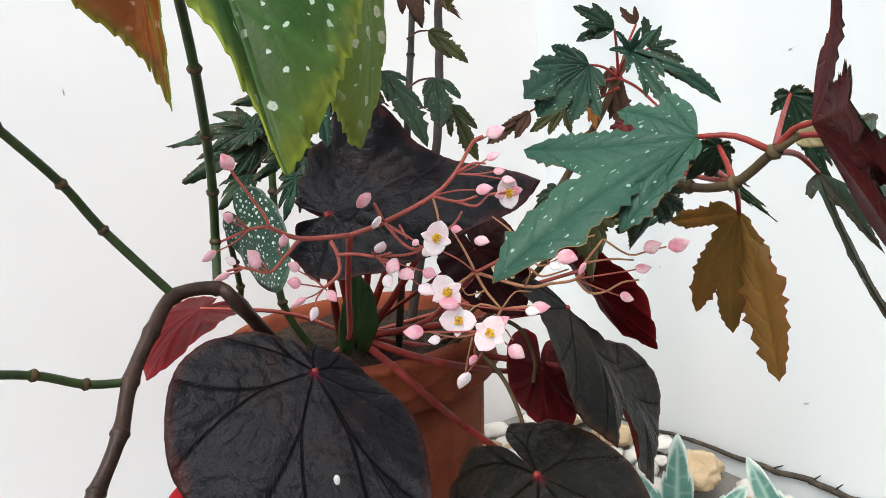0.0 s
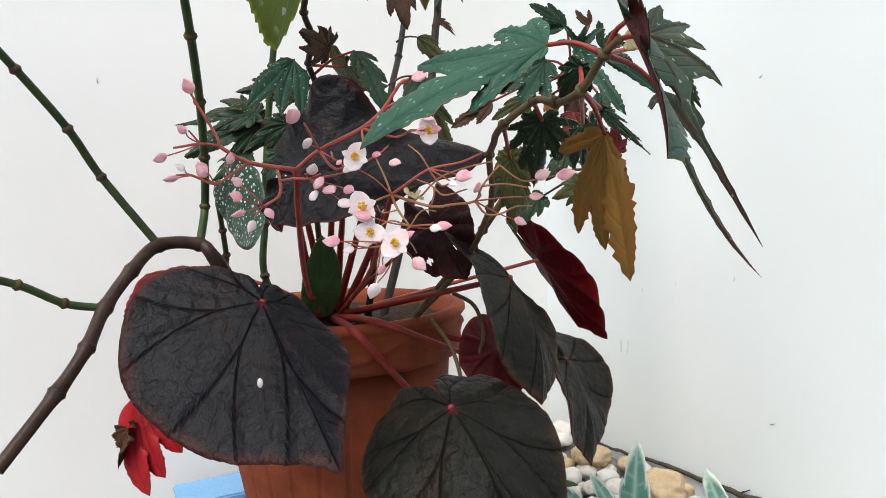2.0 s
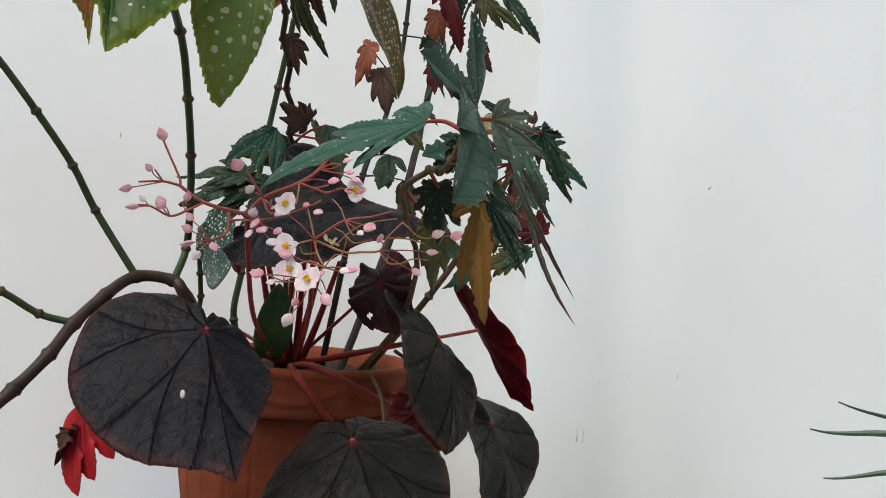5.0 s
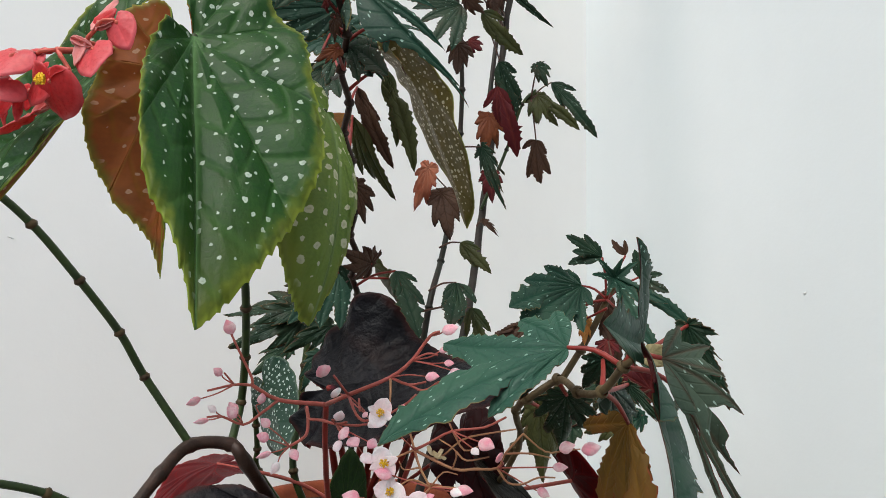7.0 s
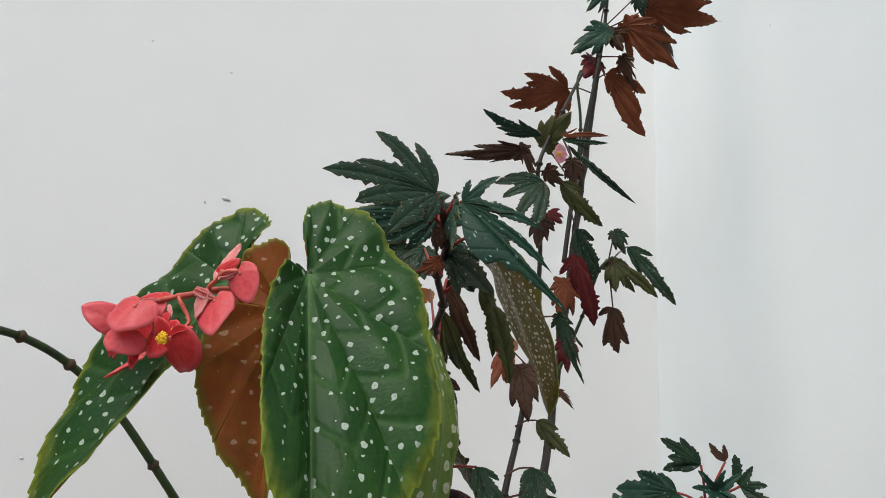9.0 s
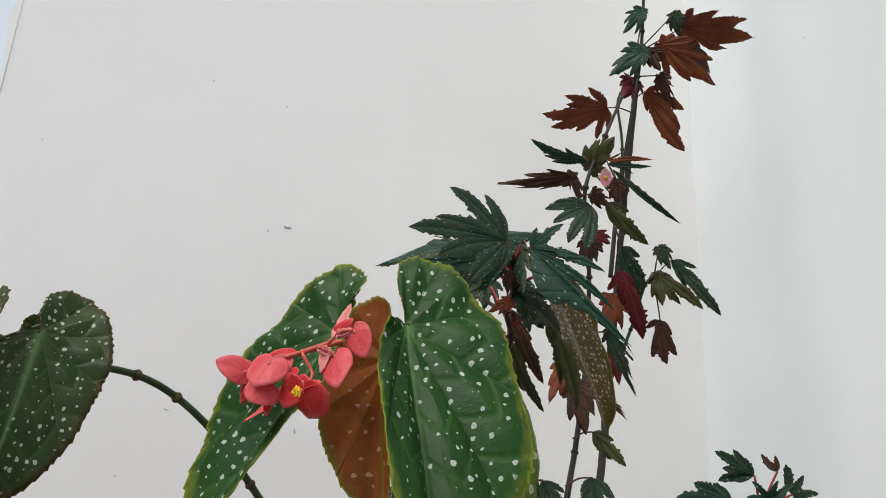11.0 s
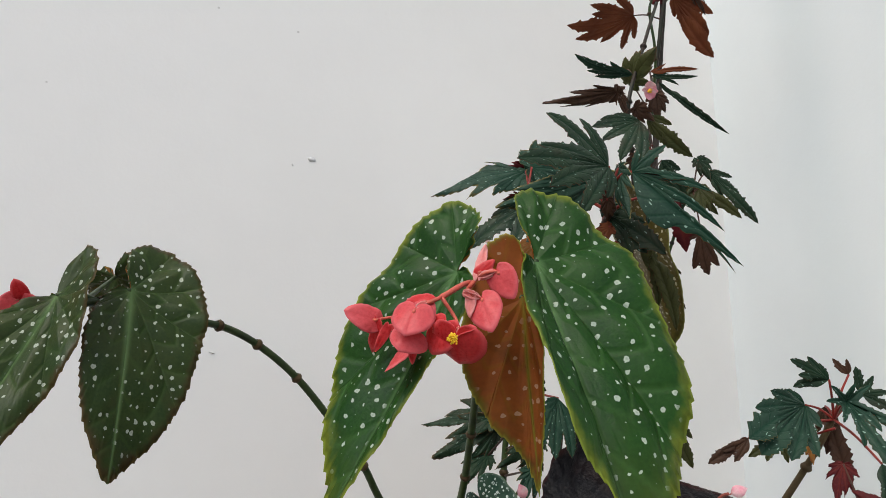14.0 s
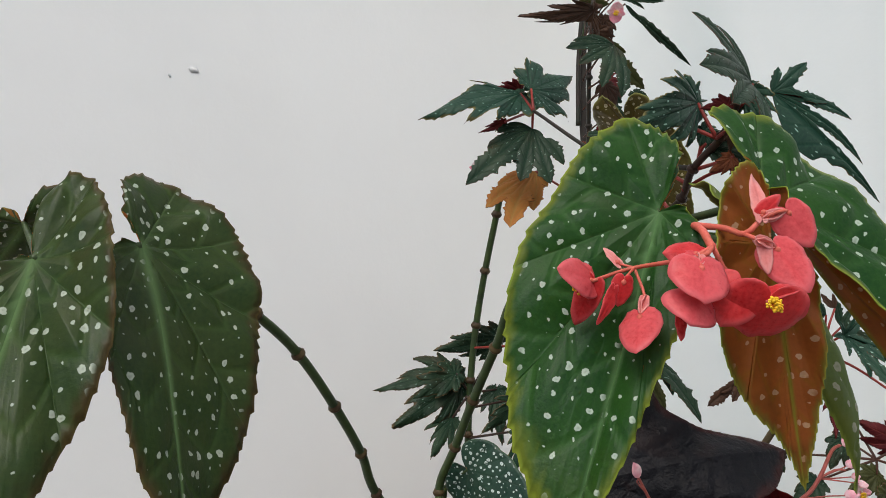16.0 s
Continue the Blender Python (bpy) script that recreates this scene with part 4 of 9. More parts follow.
lathe("body", [(0.005, 0.0), (0.116, 0.0), (0.119, 0.004), (0.121, 0.02), (0.1211, 0.021), (0.138, 0.10), (0.152, 0.18), (0.160, 0.25), (0.1601, 0.252), (0.163, 0.288), (0.150, 0.290), (0.142, 0.284), (0.108, 0.05), (0.005, 0.045)], M_TERRA, pot, 624, 0.045, 26, (0.015, 0.25))
collar = [(0.150, 0.288), (0.172, 0.2865), (0.181, 0.289), (0.183, 0.294), (0.180, 0.299)]
collar += [(0.1775 + 0.0045 * abs(k / 13 - 0.35), 0.301 + 0.0028 * k) for k in range(14)]
collar += [(0.184, 0.340), (0.187, 0.344), (0.1865, 0.349), (0.181, 0.3525), (0.169, 0.3515), (0.163, 0.342), (0.150, 0.288)]
lathe("rim", collar, M_TERRA, pot, 200, swags=8)
sv, sf = [(POT.x, POT.y, 0.332)], []
rng = np.random.RandomState(8)
for i in range(1, 9):
    for k in range(40):
        a = 2 * math.pi * k / 40
        r = 0.160 * i / 8
        sv.append((POT.x + r * math.cos(a), POT.y + r * math.sin(a), 0.330 + rng.normal(0, 0.0025)))
for k in range(40):
    sf.append((0, 1 + k, 1 + (k + 1) % 40))
for i in range(7):
    for k in range(40):
        sf.append((1 + i * 40 + k, 1 + (i + 1) * 40 + k, 1 + (i + 1) * 40 + (k + 1) % 40, 1 + i * 40 + (k + 1) % 40))
mesh_ob("soil", sv, sf, M_SOIL, pot, "dark crumbly potting soil")


# ---- dark-leaved begonia in the pot ----
dark = tagged(thing("begonia_plant", "", ""), "dark-leaved begonia with near-black leaves, wine-red undersides and pink flowers", "begonia")
lf = leaf(dark, (-0.173, 0.510, 0.407), (-0.060, 0.388, 0.289), (0.36, -0.47, 0.80), DISC_WIDE, (DARK_TOP, DARK_UNDER), side=-1, quilt=0.026, rib=5.0, n=360, rings=30, vein_w=0.0010, wave=0.012, teeth=0.012, fork=13, veins=(3, 47, 99, 150, -49, -95, -152), seed=1, width=0.735, bend=0.006, fold=-0.315, cup=-0.066, twist=0.421)
stalk(lf, [(-0.214, 0.837, 0.335), (-0.194, 0.673, 0.371), (-0.173, 0.510, 0.407)], 0.0056, 0.0030, M_RED_STALK)
bm = bmesh.new()
bmesh.ops.create_uvsphere(bm, u_segments=12, v_segments=8, radius=1.0)
for v in bm.verts:
    v.co = Vector((v.co.x * 0.0026 * (1 + 0.2 * v.co.y), v.co.y * 0.0014, v.co.z * 0.0042))
    v.co = Vector((-0.139, 0.421, 0.352)) + v.co
part("dried_fleck", bm, M_STONE, lf, "pale dried fleck stuck to the leaf")
lf = leaf(dark, (0.013, 0.478, 0.316), (0.086, 0.414, 0.193), (0.20, -0.69, 0.70), DISC_DRAPED, (DARK_GREEN_TOP, DARK_UNDER), quilt=0.026, rib=5.0, n=360, rings=30, vein_w=0.0010, wave=0.012, teeth=0.012, fork=13, veins=(3, 47, 99, 150, -49, -95, -152), seed=2, width=0.697, bend=1.088, fold=-0.460, cup=0.044, twist=-0.092)
stalk(lf, [(-0.214, 0.837, 0.335), (-0.127, 0.655, 0.350), (-0.092, 0.670, 0.304), (-0.057, 0.694, 0.257), (0.013, 0.478, 0.316)], 0.0056, 0.0030, M_RED_STALK)
lf = leaf(dark, (0.060, 0.633, 0.413), (0.089, 0.563, 0.293), (0.87, -0.25, 0.43), DISC_CUPPED, (DARK_GREEN_TOP, DARK_UNDER), quilt=0.026, rib=5.0, n=360, rings=30, vein_w=0.0010, wave=0.012, teeth=0.012, fork=13, veins=(3, 47, 99, 150, -49, -95, -152), seed=3, width=0.600, bend=0.783, fold=-0.462, cup=0.617, twist=0.210)
stalk(lf, [(-0.214, 0.837, 0.335), (-0.077, 0.735, 0.374), (0.060, 0.633, 0.413)], 0.0056, 0.0030, M_RED_STALK)
lf = leaf(dark, (0.120, 0.726, 0.301), (0.146, 0.681, 0.185), (0.88, -0.23, 0.42), DISC_SMALL, (DARK_GREEN_TOP, DARK_UNDER), quilt=0.026, rib=5.0, n=360, rings=30, vein_w=0.0010, wave=0.012, teeth=0.012, fork=13, veins=(3, 47, 99, 150, -49, -95, -152), seed=4, width=1.004, bend=0.763, fold=-0.340, cup=0.566, twist=-0.006)
stalk(lf, [(-0.214, 0.837, 0.335), (-0.047, 0.781, 0.318), (0.120, 0.726, 0.301)], 0.0056, 0.0030, M_RED_STALK)
lf = leaf(dark, (0.088, 0.771, 0.419), (0.169, 0.748, 0.319), (0.73, 0.40, 0.55), DISC_TURNED, (DARK_TOP, DARK_UNDER), quilt=0.026, rib=5.0, n=360, rings=30, vein_w=0.0010, wave=0.012, teeth=0.012, fork=13, veins=(3, 47, 99, 150, -49, -95, -152), seed=5, width=0.547, bend=-0.015, fold=0.051, cup=0.344, twist=-0.276)
stalk(lf, [(-0.214, 0.837, 0.335), (-0.063, 0.804, 0.377), (0.088, 0.771, 0.419)], 0.0030, 0.0024, M_ROSE_STALK)
lf = leaf(dark, (-0.377, 0.735, 0.416), (-0.378, 0.596, 0.377), (-0.04, 0.51, -0.86), ROUND, (DARK_TOP, DARK_UNDER), width=0.437, bend=-0.513, fold=0.113, twist=0.585, quilt=0.026, rib=5.0, n=360, rings=30, vein_w=0.0010, wave=0.012, teeth=0.012, fork=13, veins=(3, 47, 99, 150, -49, -95, -152), seed=6)
stalk(lf, [(-0.214, 0.837, 0.335), (-0.290, 0.800, 0.385), (-0.377, 0.735, 0.416)], 0.0030, 0.0024, M_ROSE_STALK)
lf = leaf(dark, (0.032, 0.736, 0.309), (0.033, 0.627, 0.276), (-0.52, 0.24, -0.82), ROUND, (DARK_TOP, DARK_UNDER), width=0.484, bend=0.189, fold=0.031, quilt=0.026, rib=5.0, n=360, rings=30, vein_w=0.0010, wave=0.012, teeth=0.012, fork=13, veins=(3, 47, 99, 150, -49, -95, -152), seed=7)
stalk(lf, [(-0.214, 0.837, 0.335), (-0.103, 0.668, 0.358), (-0.046, 0.717, 0.324), (-0.010, 0.771, 0.297), (0.032, 0.736, 0.309)], 0.0056, 0.0030, M_RED_STALK)
lf = palm(dark, (-0.300, 0.494, 0.318), [(-0.290, 0.488, 0.219), (-0.272, 0.488, 0.238), (-0.255, 0.492, 0.262), (-0.312, 0.490, 0.262)], (-0.30, -0.92, 0.20), (RED_UNDER, RED_UNDER), seed=8, web=0.6, hw=0.16, droop=0.06, teeth=0.12)
leaf(dark, (-0.306, 0.489, 0.287), (-0.313, 0.484, 0.252), (-0.60, -0.75, 0.25), OVAL, (DRY_BROWN, DRY_BROWN), width=1.3, bend=0.6, fold=0.3, quilt=0.05, rib=5.0, n=150, rings=10, wave=0.09, teeth=0.25, seed=9)
lf = leaf(dark, (-0.169, 0.603, 0.534), (0.038, 0.620, 0.543), (-0.05, -0.86, 0.51), CRUMPLED, (DARK_TOP, DARK_UNDER), quilt=0.026, rib=5.0, n=360, rings=30, wave=0.035, teeth=0.01, vein_w=0.0010, fork=13, veins=(3, 47, 99, 150, -49, -95, -152), seed=10, width=0.902, bend=0.777, fold=-0.277, cup=0.795, twist=-0.120)
stalk(lf, [(-0.214, 0.837, 0.335), (-0.192, 0.720, 0.434), (-0.169, 0.603, 0.534)], 0.0056, 0.0030, M_RED_STALK)
lf = leaf(dark, (-0.031, 0.678, 0.473), (0.014, 0.613, 0.412), (-0.29, -0.76, 0.58), ROUND, (DARK_UNDER_DIM, DARK_UNDER), width=0.525, bend=0.288, fold=0.093, quilt=0.03, rib=5.0, n=190, rings=16, wave=0.05, teeth=0.05, holes=[(0.55, 0.12, 0.055), (0.74, 0.2, 0.05), (0.5, -0.25, 0.035)], seed=11)
stalk(lf, [(-0.214, 0.837, 0.335), (-0.123, 0.757, 0.404), (-0.031, 0.678, 0.473)], 0.0030, 0.0020, M_RED_STALK)
lf = leaf(dark, (-0.169, 0.668, 0.395), (-0.160, 0.656, 0.462), (0.64, -0.76, -0.12), ROUND, (GREEN_PLAIN, GREEN_PLAIN), width=0.42, bend=0.3, fold=0.1, wave=0.02, teeth=0.02, seed=12)
stalk(lf, [(-0.214, 0.837, 0.335), (-0.192, 0.737, 0.365), (-0.169, 0.638, 0.395)], 0.0020, 0.0015, M_RED_STALK)
tube('petiole', [(-0.234, 0.837, 0.331), (-0.210, 0.737, 0.420), (-0.186, 0.636, 0.517)], 0.0062, 0.0030, M_RED_STALK, dark, sides=9)
tube('petiole', [(-0.224, 0.847, 0.331), (-0.183, 0.749, 0.424), (-0.142, 0.651, 0.524)], 0.0062, 0.0030, M_RED_STALK, dark, sides=9)
tube('petiole', [(-0.214, 0.857, 0.331), (-0.175, 0.765, 0.420), (-0.136, 0.673, 0.516)], 0.0062, 0.0030, M_RED_STALK, dark, sides=9)
tube('petiole', [(-0.209, 0.837, 0.331), (-0.156, 0.749, 0.419), (-0.103, 0.660, 0.514)], 0.0062, 0.0030, M_RED_STALK, dark, sides=9)
tube('petiole', [(-0.204, 0.847, 0.331), (-0.140, 0.746, 0.408), (-0.077, 0.645, 0.494)], 0.0062, 0.0030, M_RED_STALK, dark, sides=9)
tube('petiole', [(-0.042, 0.697, 0.356), (-0.012, 0.659, 0.329), (0.004, 0.624, 0.293), (0.001, 0.608, 0.271)], 0.0026, 0.0022, M_TAN_STEM, dark, sides=7)
tube('petiole', [(-0.018, 0.728, 0.383), (0.011, 0.705, 0.370), (0.023, 0.686, 0.341), (0.019, 0.668, 0.321)], 0.0026, 0.0022, M_TAN_STEM, dark, sides=7)


# ---- spotted angel-wing begonia ----
wing = tagged(thing("begonia_plant", "", ""), "tall cane begonia with white-spotted wing-shaped leaves and coral flowers", "begonia")
lf = leaf(wing, (-0.137, 0.266, 0.785), (-0.070, 0.185, 0.594), (0.64, -0.55, 0.53), WING_BROAD, (WING_TOP, WING_UNDER), side=1, wave=0.013, teeth=0.038, rib=6.0, n=330, rings=14, mid=3.0, side_vein=0.22, quilt=0.055, seed=14, width=0.603, bend=0.019, fold=0.434, cup=0.165, twist=-0.113)
stalk(lf, [(-0.185, 0.360, 0.775), (-0.160, 0.313, 0.780), (-0.137, 0.266, 0.785)], 0.0030, 0.0025, M_CANE)
lf = leaf(wing, (-0.198, 0.271, 0.781), (-0.281, 0.213, 0.604), (-0.25, -0.87, 0.42), WING_LONG, (WING_TOP, WING_UNDER), side=-1, wave=0.013, teeth=0.038, rib=6.0, n=330, rings=14, mid=3.0, side_vein=0.22, quilt=0.055, seed=15, width=0.723, bend=-0.035, fold=0.178, cup=0.166, twist=0.205)
stalk(lf, [(-0.185, 0.360, 0.775), (-0.192, 0.316, 0.778), (-0.198, 0.271, 0.781)], 0.0030, 0.0025, M_CANE)
lf = leaf(wing, (-0.145, 0.252, 0.758), (-0.138, 0.252, 0.624), (0.31, 0.95, -0.01), WING_ROLLED, (WING_TOP, WING_UNDER), side=1, wave=0.013, teeth=0.038, rib=6.0, n=330, rings=14, mid=3.0, side_vein=0.22, quilt=0.055, seed=16, width=0.566, bend=-0.002, fold=-0.590, cup=-1.221, twist=-0.021)
stalk(lf, [(-0.185, 0.360, 0.775), (-0.165, 0.306, 0.767), (-0.145, 0.252, 0.758)], 0.0030, 0.0025, M_CANE)
lf = leaf(wing, (-0.090, 0.380, 0.769), (-0.068, 0.317, 0.598), (0.94, -0.30, 0.16), WING_SLIM, (WING_PALE, WING_UNDER_OLIVE), side=-1, wave=0.013, teeth=0.038, rib=6.0, n=330, rings=14, mid=3.0, side_vein=0.22, quilt=0.055, seed=17, width=0.659, bend=0.784, fold=-0.181, cup=-0.700, twist=0.207)
stalk(lf, [(-0.185, 0.360, 0.775), (-0.135, 0.362, 0.770), (-0.090, 0.380, 0.769)], 0.0030, 0.0025, M_CANE)
lf = leaf(wing, (-0.483, 0.251, 0.779), (-0.446, 0.198, 0.630), (0.75, -0.51, 0.41), WING_OLD, (WING_OLIVE, WING_UNDER), side=1, wave=0.013, teeth=0.038, rib=6.0, n=330, rings=14, mid=3.0, side_vein=0.22, quilt=0.055, seed=18, width=0.832, bend=0.295, fold=-0.298, cup=1.316, twist=-0.422)
stalk(lf, [(-0.503, 0.240, 0.768), (-0.495, 0.247, 0.776), (-0.483, 0.251, 0.779)], 0.0025, 0.0020, M_CANE)
lf = leaf(wing, (-0.514, 0.204, 0.772), (-0.514, 0.117, 0.628), (0.11, -0.83, 0.54), WING_YOUNG, (WING_OLIVE, WING_UNDER), side=1, wave=0.013, teeth=0.038, rib=6.0, n=330, rings=14, mid=3.0, side_vein=0.22, quilt=0.055, seed=19, width=0.677, bend=0.065, fold=-0.041, cup=1.342, twist=-1.005)
stalk(lf, [(-0.503, 0.240, 0.768), (-0.510, 0.222, 0.774), (-0.514, 0.204, 0.772)], 0.0025, 0.0020, M_CANE)
lf = leaf(wing, (-0.614, 0.371, 0.810), (-0.706, 0.447, 0.765), (-0.04, -0.55, -0.84), WING, (WING_OLIVE, WING_UNDER), side=1, bend=0.552, fold=-0.088, wave=0.026, teeth=0.038, rib=6.0, n=330, rings=14, mid=3.0, side_vein=0.22, quilt=0.055, seed=20, width=0.899)
stalk(lf, [(-0.532, 0.245, 0.768), (-0.573, 0.308, 0.789), (-0.614, 0.371, 0.810)], 0.0025, 0.0020, M_CANE)
cane = [(-0.290, 0.796, 0.317), (-0.303, 0.677, 0.432), (-0.322, 0.670, 0.454), (-0.356, 0.638, 0.456), (-0.361, 0.590, 0.431), (-0.365, 0.545, 0.396), (-0.357, 0.502, 0.363), (-0.363, 0.464, 0.328), (-0.378, 0.404, 0.276)]
tube('stem', cane, 0.0085, 0.0062, M_BARK, wing, knots=0.25)
joint(cane, 0.0066, M_BARK, wing)
cane = [(-0.356, 0.638, 0.456), (-0.399, 0.602, 0.537), (-0.408, 0.564, 0.588), (-0.424, 0.515, 0.643), (-0.445, 0.466, 0.697), (-0.468, 0.422, 0.734), (-0.482, 0.373, 0.753), (-0.491, 0.309, 0.758), (-0.503, 0.240, 0.768), (-0.508, 0.222, 0.766)]
tube('stem', cane, 0.0048, 0.0034, M_CANE, wing)
joint(cane, 0.0046, M_NODE, wing)
cane = [(-0.365, 0.545, 0.396), (-0.393, 0.521, 0.405), (-0.414, 0.485, 0.429), (-0.437, 0.440, 0.447), (-0.456, 0.391, 0.459), (-0.47, 0.35, 0.47)]
tube('stem', cane, 0.0042, 0.0036, M_CANE, wing)
joint(cane, 0.0044, M_NODE, wing)
cane = [(-0.322, 0.672, 0.455), (-0.335, 0.714, 0.500), (-0.313, 0.678, 0.560), (-0.291, 0.633, 0.620), (-0.268, 0.578, 0.680), (-0.245, 0.514, 0.740), (-0.185, 0.360, 0.775)]
tube('stem', cane, 0.0052, 0.0042, M_CANE, wing)
joint(cane, 0.0052, M_NODE, wing)
cane = [(-0.270, 0.820, 0.325), (-0.296, 0.800, 0.400), (-0.295, 0.807, 0.473), (-0.291, 0.810, 0.545), (-0.283, 0.808, 0.617), (-0.271, 0.802, 0.690), (-0.255, 0.791, 0.762), (-0.236, 0.776, 0.835), (-0.229, 0.768, 0.862)]
tube('stem', cane, 0.0052, 0.0042, M_CANE, wing)
joint(cane, 0.0052, M_NODE, wing)
cane = [(-0.300, 0.820, 0.325), (-0.339, 0.782, 0.400), (-0.335, 0.766, 0.433), (-0.331, 0.751, 0.467), (-0.327, 0.735, 0.500)]
tube('stem', cane, 0.0042, 0.0034, M_CANE, wing)
joint(cane, 0.0042, M_NODE, wing)
lf = leaf(wing, (-0.299, 0.704, 0.527), (-0.239, 0.641, 0.452), (-0.59, -0.78, 0.18), OVAL, (POLKA_TOP, WING_UNDER), width=1.131, bend=-0.451, fold=-0.178, wave=0.01, teeth=0.01, rib=6.0, n=150, rings=10, seed=21)
stalk(lf, [(-0.327, 0.735, 0.500), (-0.313, 0.719, 0.514), (-0.299, 0.704, 0.527)], 0.0020, 0.0015, M_CANE)


# ---- lobed begonia with a zigzag stem beside the stake ----
lobed = tagged(thing("begonia_plant", "", ""), "lobed dark-green begonia on a thin zigzag brown stem", "begonia")
cane = [(-0.200, 0.820, 0.325), (-0.210, 0.790, 0.450), (-0.200, 0.750, 0.560), (-0.189, 0.720, 0.620), (-0.172, 0.692, 0.641), (-0.170, 0.664, 0.662), (-0.154, 0.636, 0.683), (-0.153, 0.608, 0.704), (-0.138, 0.580, 0.725), (-0.137, 0.553, 0.746), (-0.123, 0.525, 0.767), (-0.122, 0.498, 0.788), (-0.107, 0.471, 0.809), (-0.106, 0.444, 0.830), (-0.091, 0.417, 0.851), (-0.089, 0.390, 0.872)]
tube('stem', cane, 0.0042, 0.003, M_BARK, lobed)
joint(cane, 0.0038, M_BARK, lobed)
lf = palm(lobed, (-0.088, 0.368, 0.878), [(-0.155, 0.299, 0.874), (-0.140, 0.322, 0.890), (-0.137, 0.346, 0.926), (-0.111, 0.371, 0.926), (-0.131, 0.310, 0.851), (-0.109, 0.320, 0.828), (-0.090, 0.349, 0.846)], (0.66, -0.66, 0.36), (MAPLE_TOP, MAPLE_UNDER), seed=22, web=0.49, hw=0.102)
stalk(lf, [(-0.090, 0.403, 0.862), (-0.089, 0.386, 0.874), (-0.088, 0.368, 0.878)], 0.0018, 0.0013, M_RED_STALK)
lf = palm(lobed, (-0.069, 0.378, 0.874), [(0.016, 0.395, 0.788), (0.003, 0.391, 0.818), (-0.004, 0.388, 0.852), (-0.039, 0.380, 0.896), (-0.063, 0.377, 0.893), (-0.022, 0.384, 0.865), (-0.035, 0.384, 0.850)], (-0.10, -0.93, 0.35), (MAPLE_LIGHT, MAPLE_UNDER), seed=23, web=0.45, hw=0.12, droop=0.1, taper=1.2, cap=0.0042)
stalk(lf, [(-0.087, 0.395, 0.868), (-0.078, 0.387, 0.875), (-0.069, 0.378, 0.874)], 0.0018, 0.0013, M_RED_STALK)
lf = palm(lobed, (-0.062, 0.425, 0.862), [(0.014, 0.440, 0.787), (-0.030, 0.430, 0.845), (-0.027, 0.430, 0.854), (-0.059, 0.427, 0.835)], (0.63, -0.49, 0.61), (MAPLE_LIGHT, MAPLE_UNDER), seed=24, web=0.6, hw=0.12, droop=0.06, taper=1.4, cap=0.003)
stalk(lf, [(-0.097, 0.425, 0.845), (-0.080, 0.425, 0.857), (-0.062, 0.425, 0.862)], 0.0018, 0.0013, M_RED_STALK)
lf = leaf(lobed, (-0.081, 0.395, 0.883), (-0.073, 0.370, 0.831), (-0.80, -0.58, 0.16), "maple", (MAPLE_LIGHT, MAPLE_UNDER), width=0.687, bend=0.306, fold=0.001, teeth=0.11, wave=0.02, rib=6.0, n=250, rings=8, quilt=0.03, seed=25)
stalk(lf, [(-0.087, 0.395, 0.868), (-0.084, 0.395, 0.876), (-0.081, 0.395, 0.883)], 0.0018, 0.0013, M_RED_STALK)
lf = leaf(lobed, (-0.104, 0.427, 0.881), (-0.186, 0.356, 0.848), (0.65, -0.76, 0.03), "maple", (MAPLE_LIGHT, MAPLE_UNDER), width=0.645, bend=0.262, fold=-0.059, teeth=0.11, wave=0.02, rib=6.0, n=250, rings=8, quilt=0.03, seed=26)
stalk(lf, [(-0.095, 0.418, 0.850), (-0.100, 0.422, 0.865), (-0.104, 0.427, 0.881)], 0.0018, 0.0013, M_RED_STALK)
lf = leaf(lobed, (-0.097, 0.437, 0.861), (-0.061, 0.434, 0.813), (-0.08, -1.00, -0.01), "maple", (MAPLE_LIGHT, MAPLE_UNDER), width=0.513, bend=0.403, fold=-0.0, teeth=0.11, wave=0.02, rib=6.0, n=250, rings=8, quilt=0.03, seed=27)
stalk(lf, [(-0.103, 0.444, 0.830), (-0.100, 0.440, 0.845), (-0.097, 0.437, 0.861)], 0.0018, 0.0013, M_RED_STALK)
lf = palm(lobed, (-0.126, 0.540, 0.851), [(-0.095, 0.579, 0.771), (-0.118, 0.569, 0.790), (-0.122, 0.553, 0.824), (-0.104, 0.557, 0.818)], (0.04, -0.91, -0.42), (MAPLE_BROWN, MAPLE_UNDER), seed=28, web=0.32, hw=0.076)
stalk(lf, [(-0.114, 0.483, 0.800), (-0.120, 0.512, 0.830), (-0.126, 0.540, 0.851)], 0.0018, 0.0013, M_RED_STALK)
lf = palm(lobed, (-0.131, 0.543, 0.821), [(-0.099, 0.603, 0.741), (-0.120, 0.593, 0.763), (-0.136, 0.596, 0.769), (-0.136, 0.574, 0.792)], (-0.35, -0.68, -0.65), (MAPLE_OLIVE, MAPLE_UNDER), seed=29, web=0.32, hw=0.076)
stalk(lf, [(-0.125, 0.522, 0.770), (-0.128, 0.533, 0.799), (-0.131, 0.543, 0.821)], 0.0018, 0.0013, M_RED_STALK)
lf = palm(lobed, (-0.064, 0.445, 0.830), [(-0.040, 0.465, 0.738), (-0.055, 0.457, 0.760), (-0.049, 0.456, 0.784), (-0.059, 0.451, 0.799)], (0.28, -0.95, -0.13), (MAPLE_OLIVE, MAPLE_UNDER), seed=30, web=0.37, hw=0.085)
stalk(lf, [(-0.109, 0.463, 0.815), (-0.086, 0.454, 0.827), (-0.064, 0.445, 0.830)], 0.0018, 0.0013, M_RED_STALK)
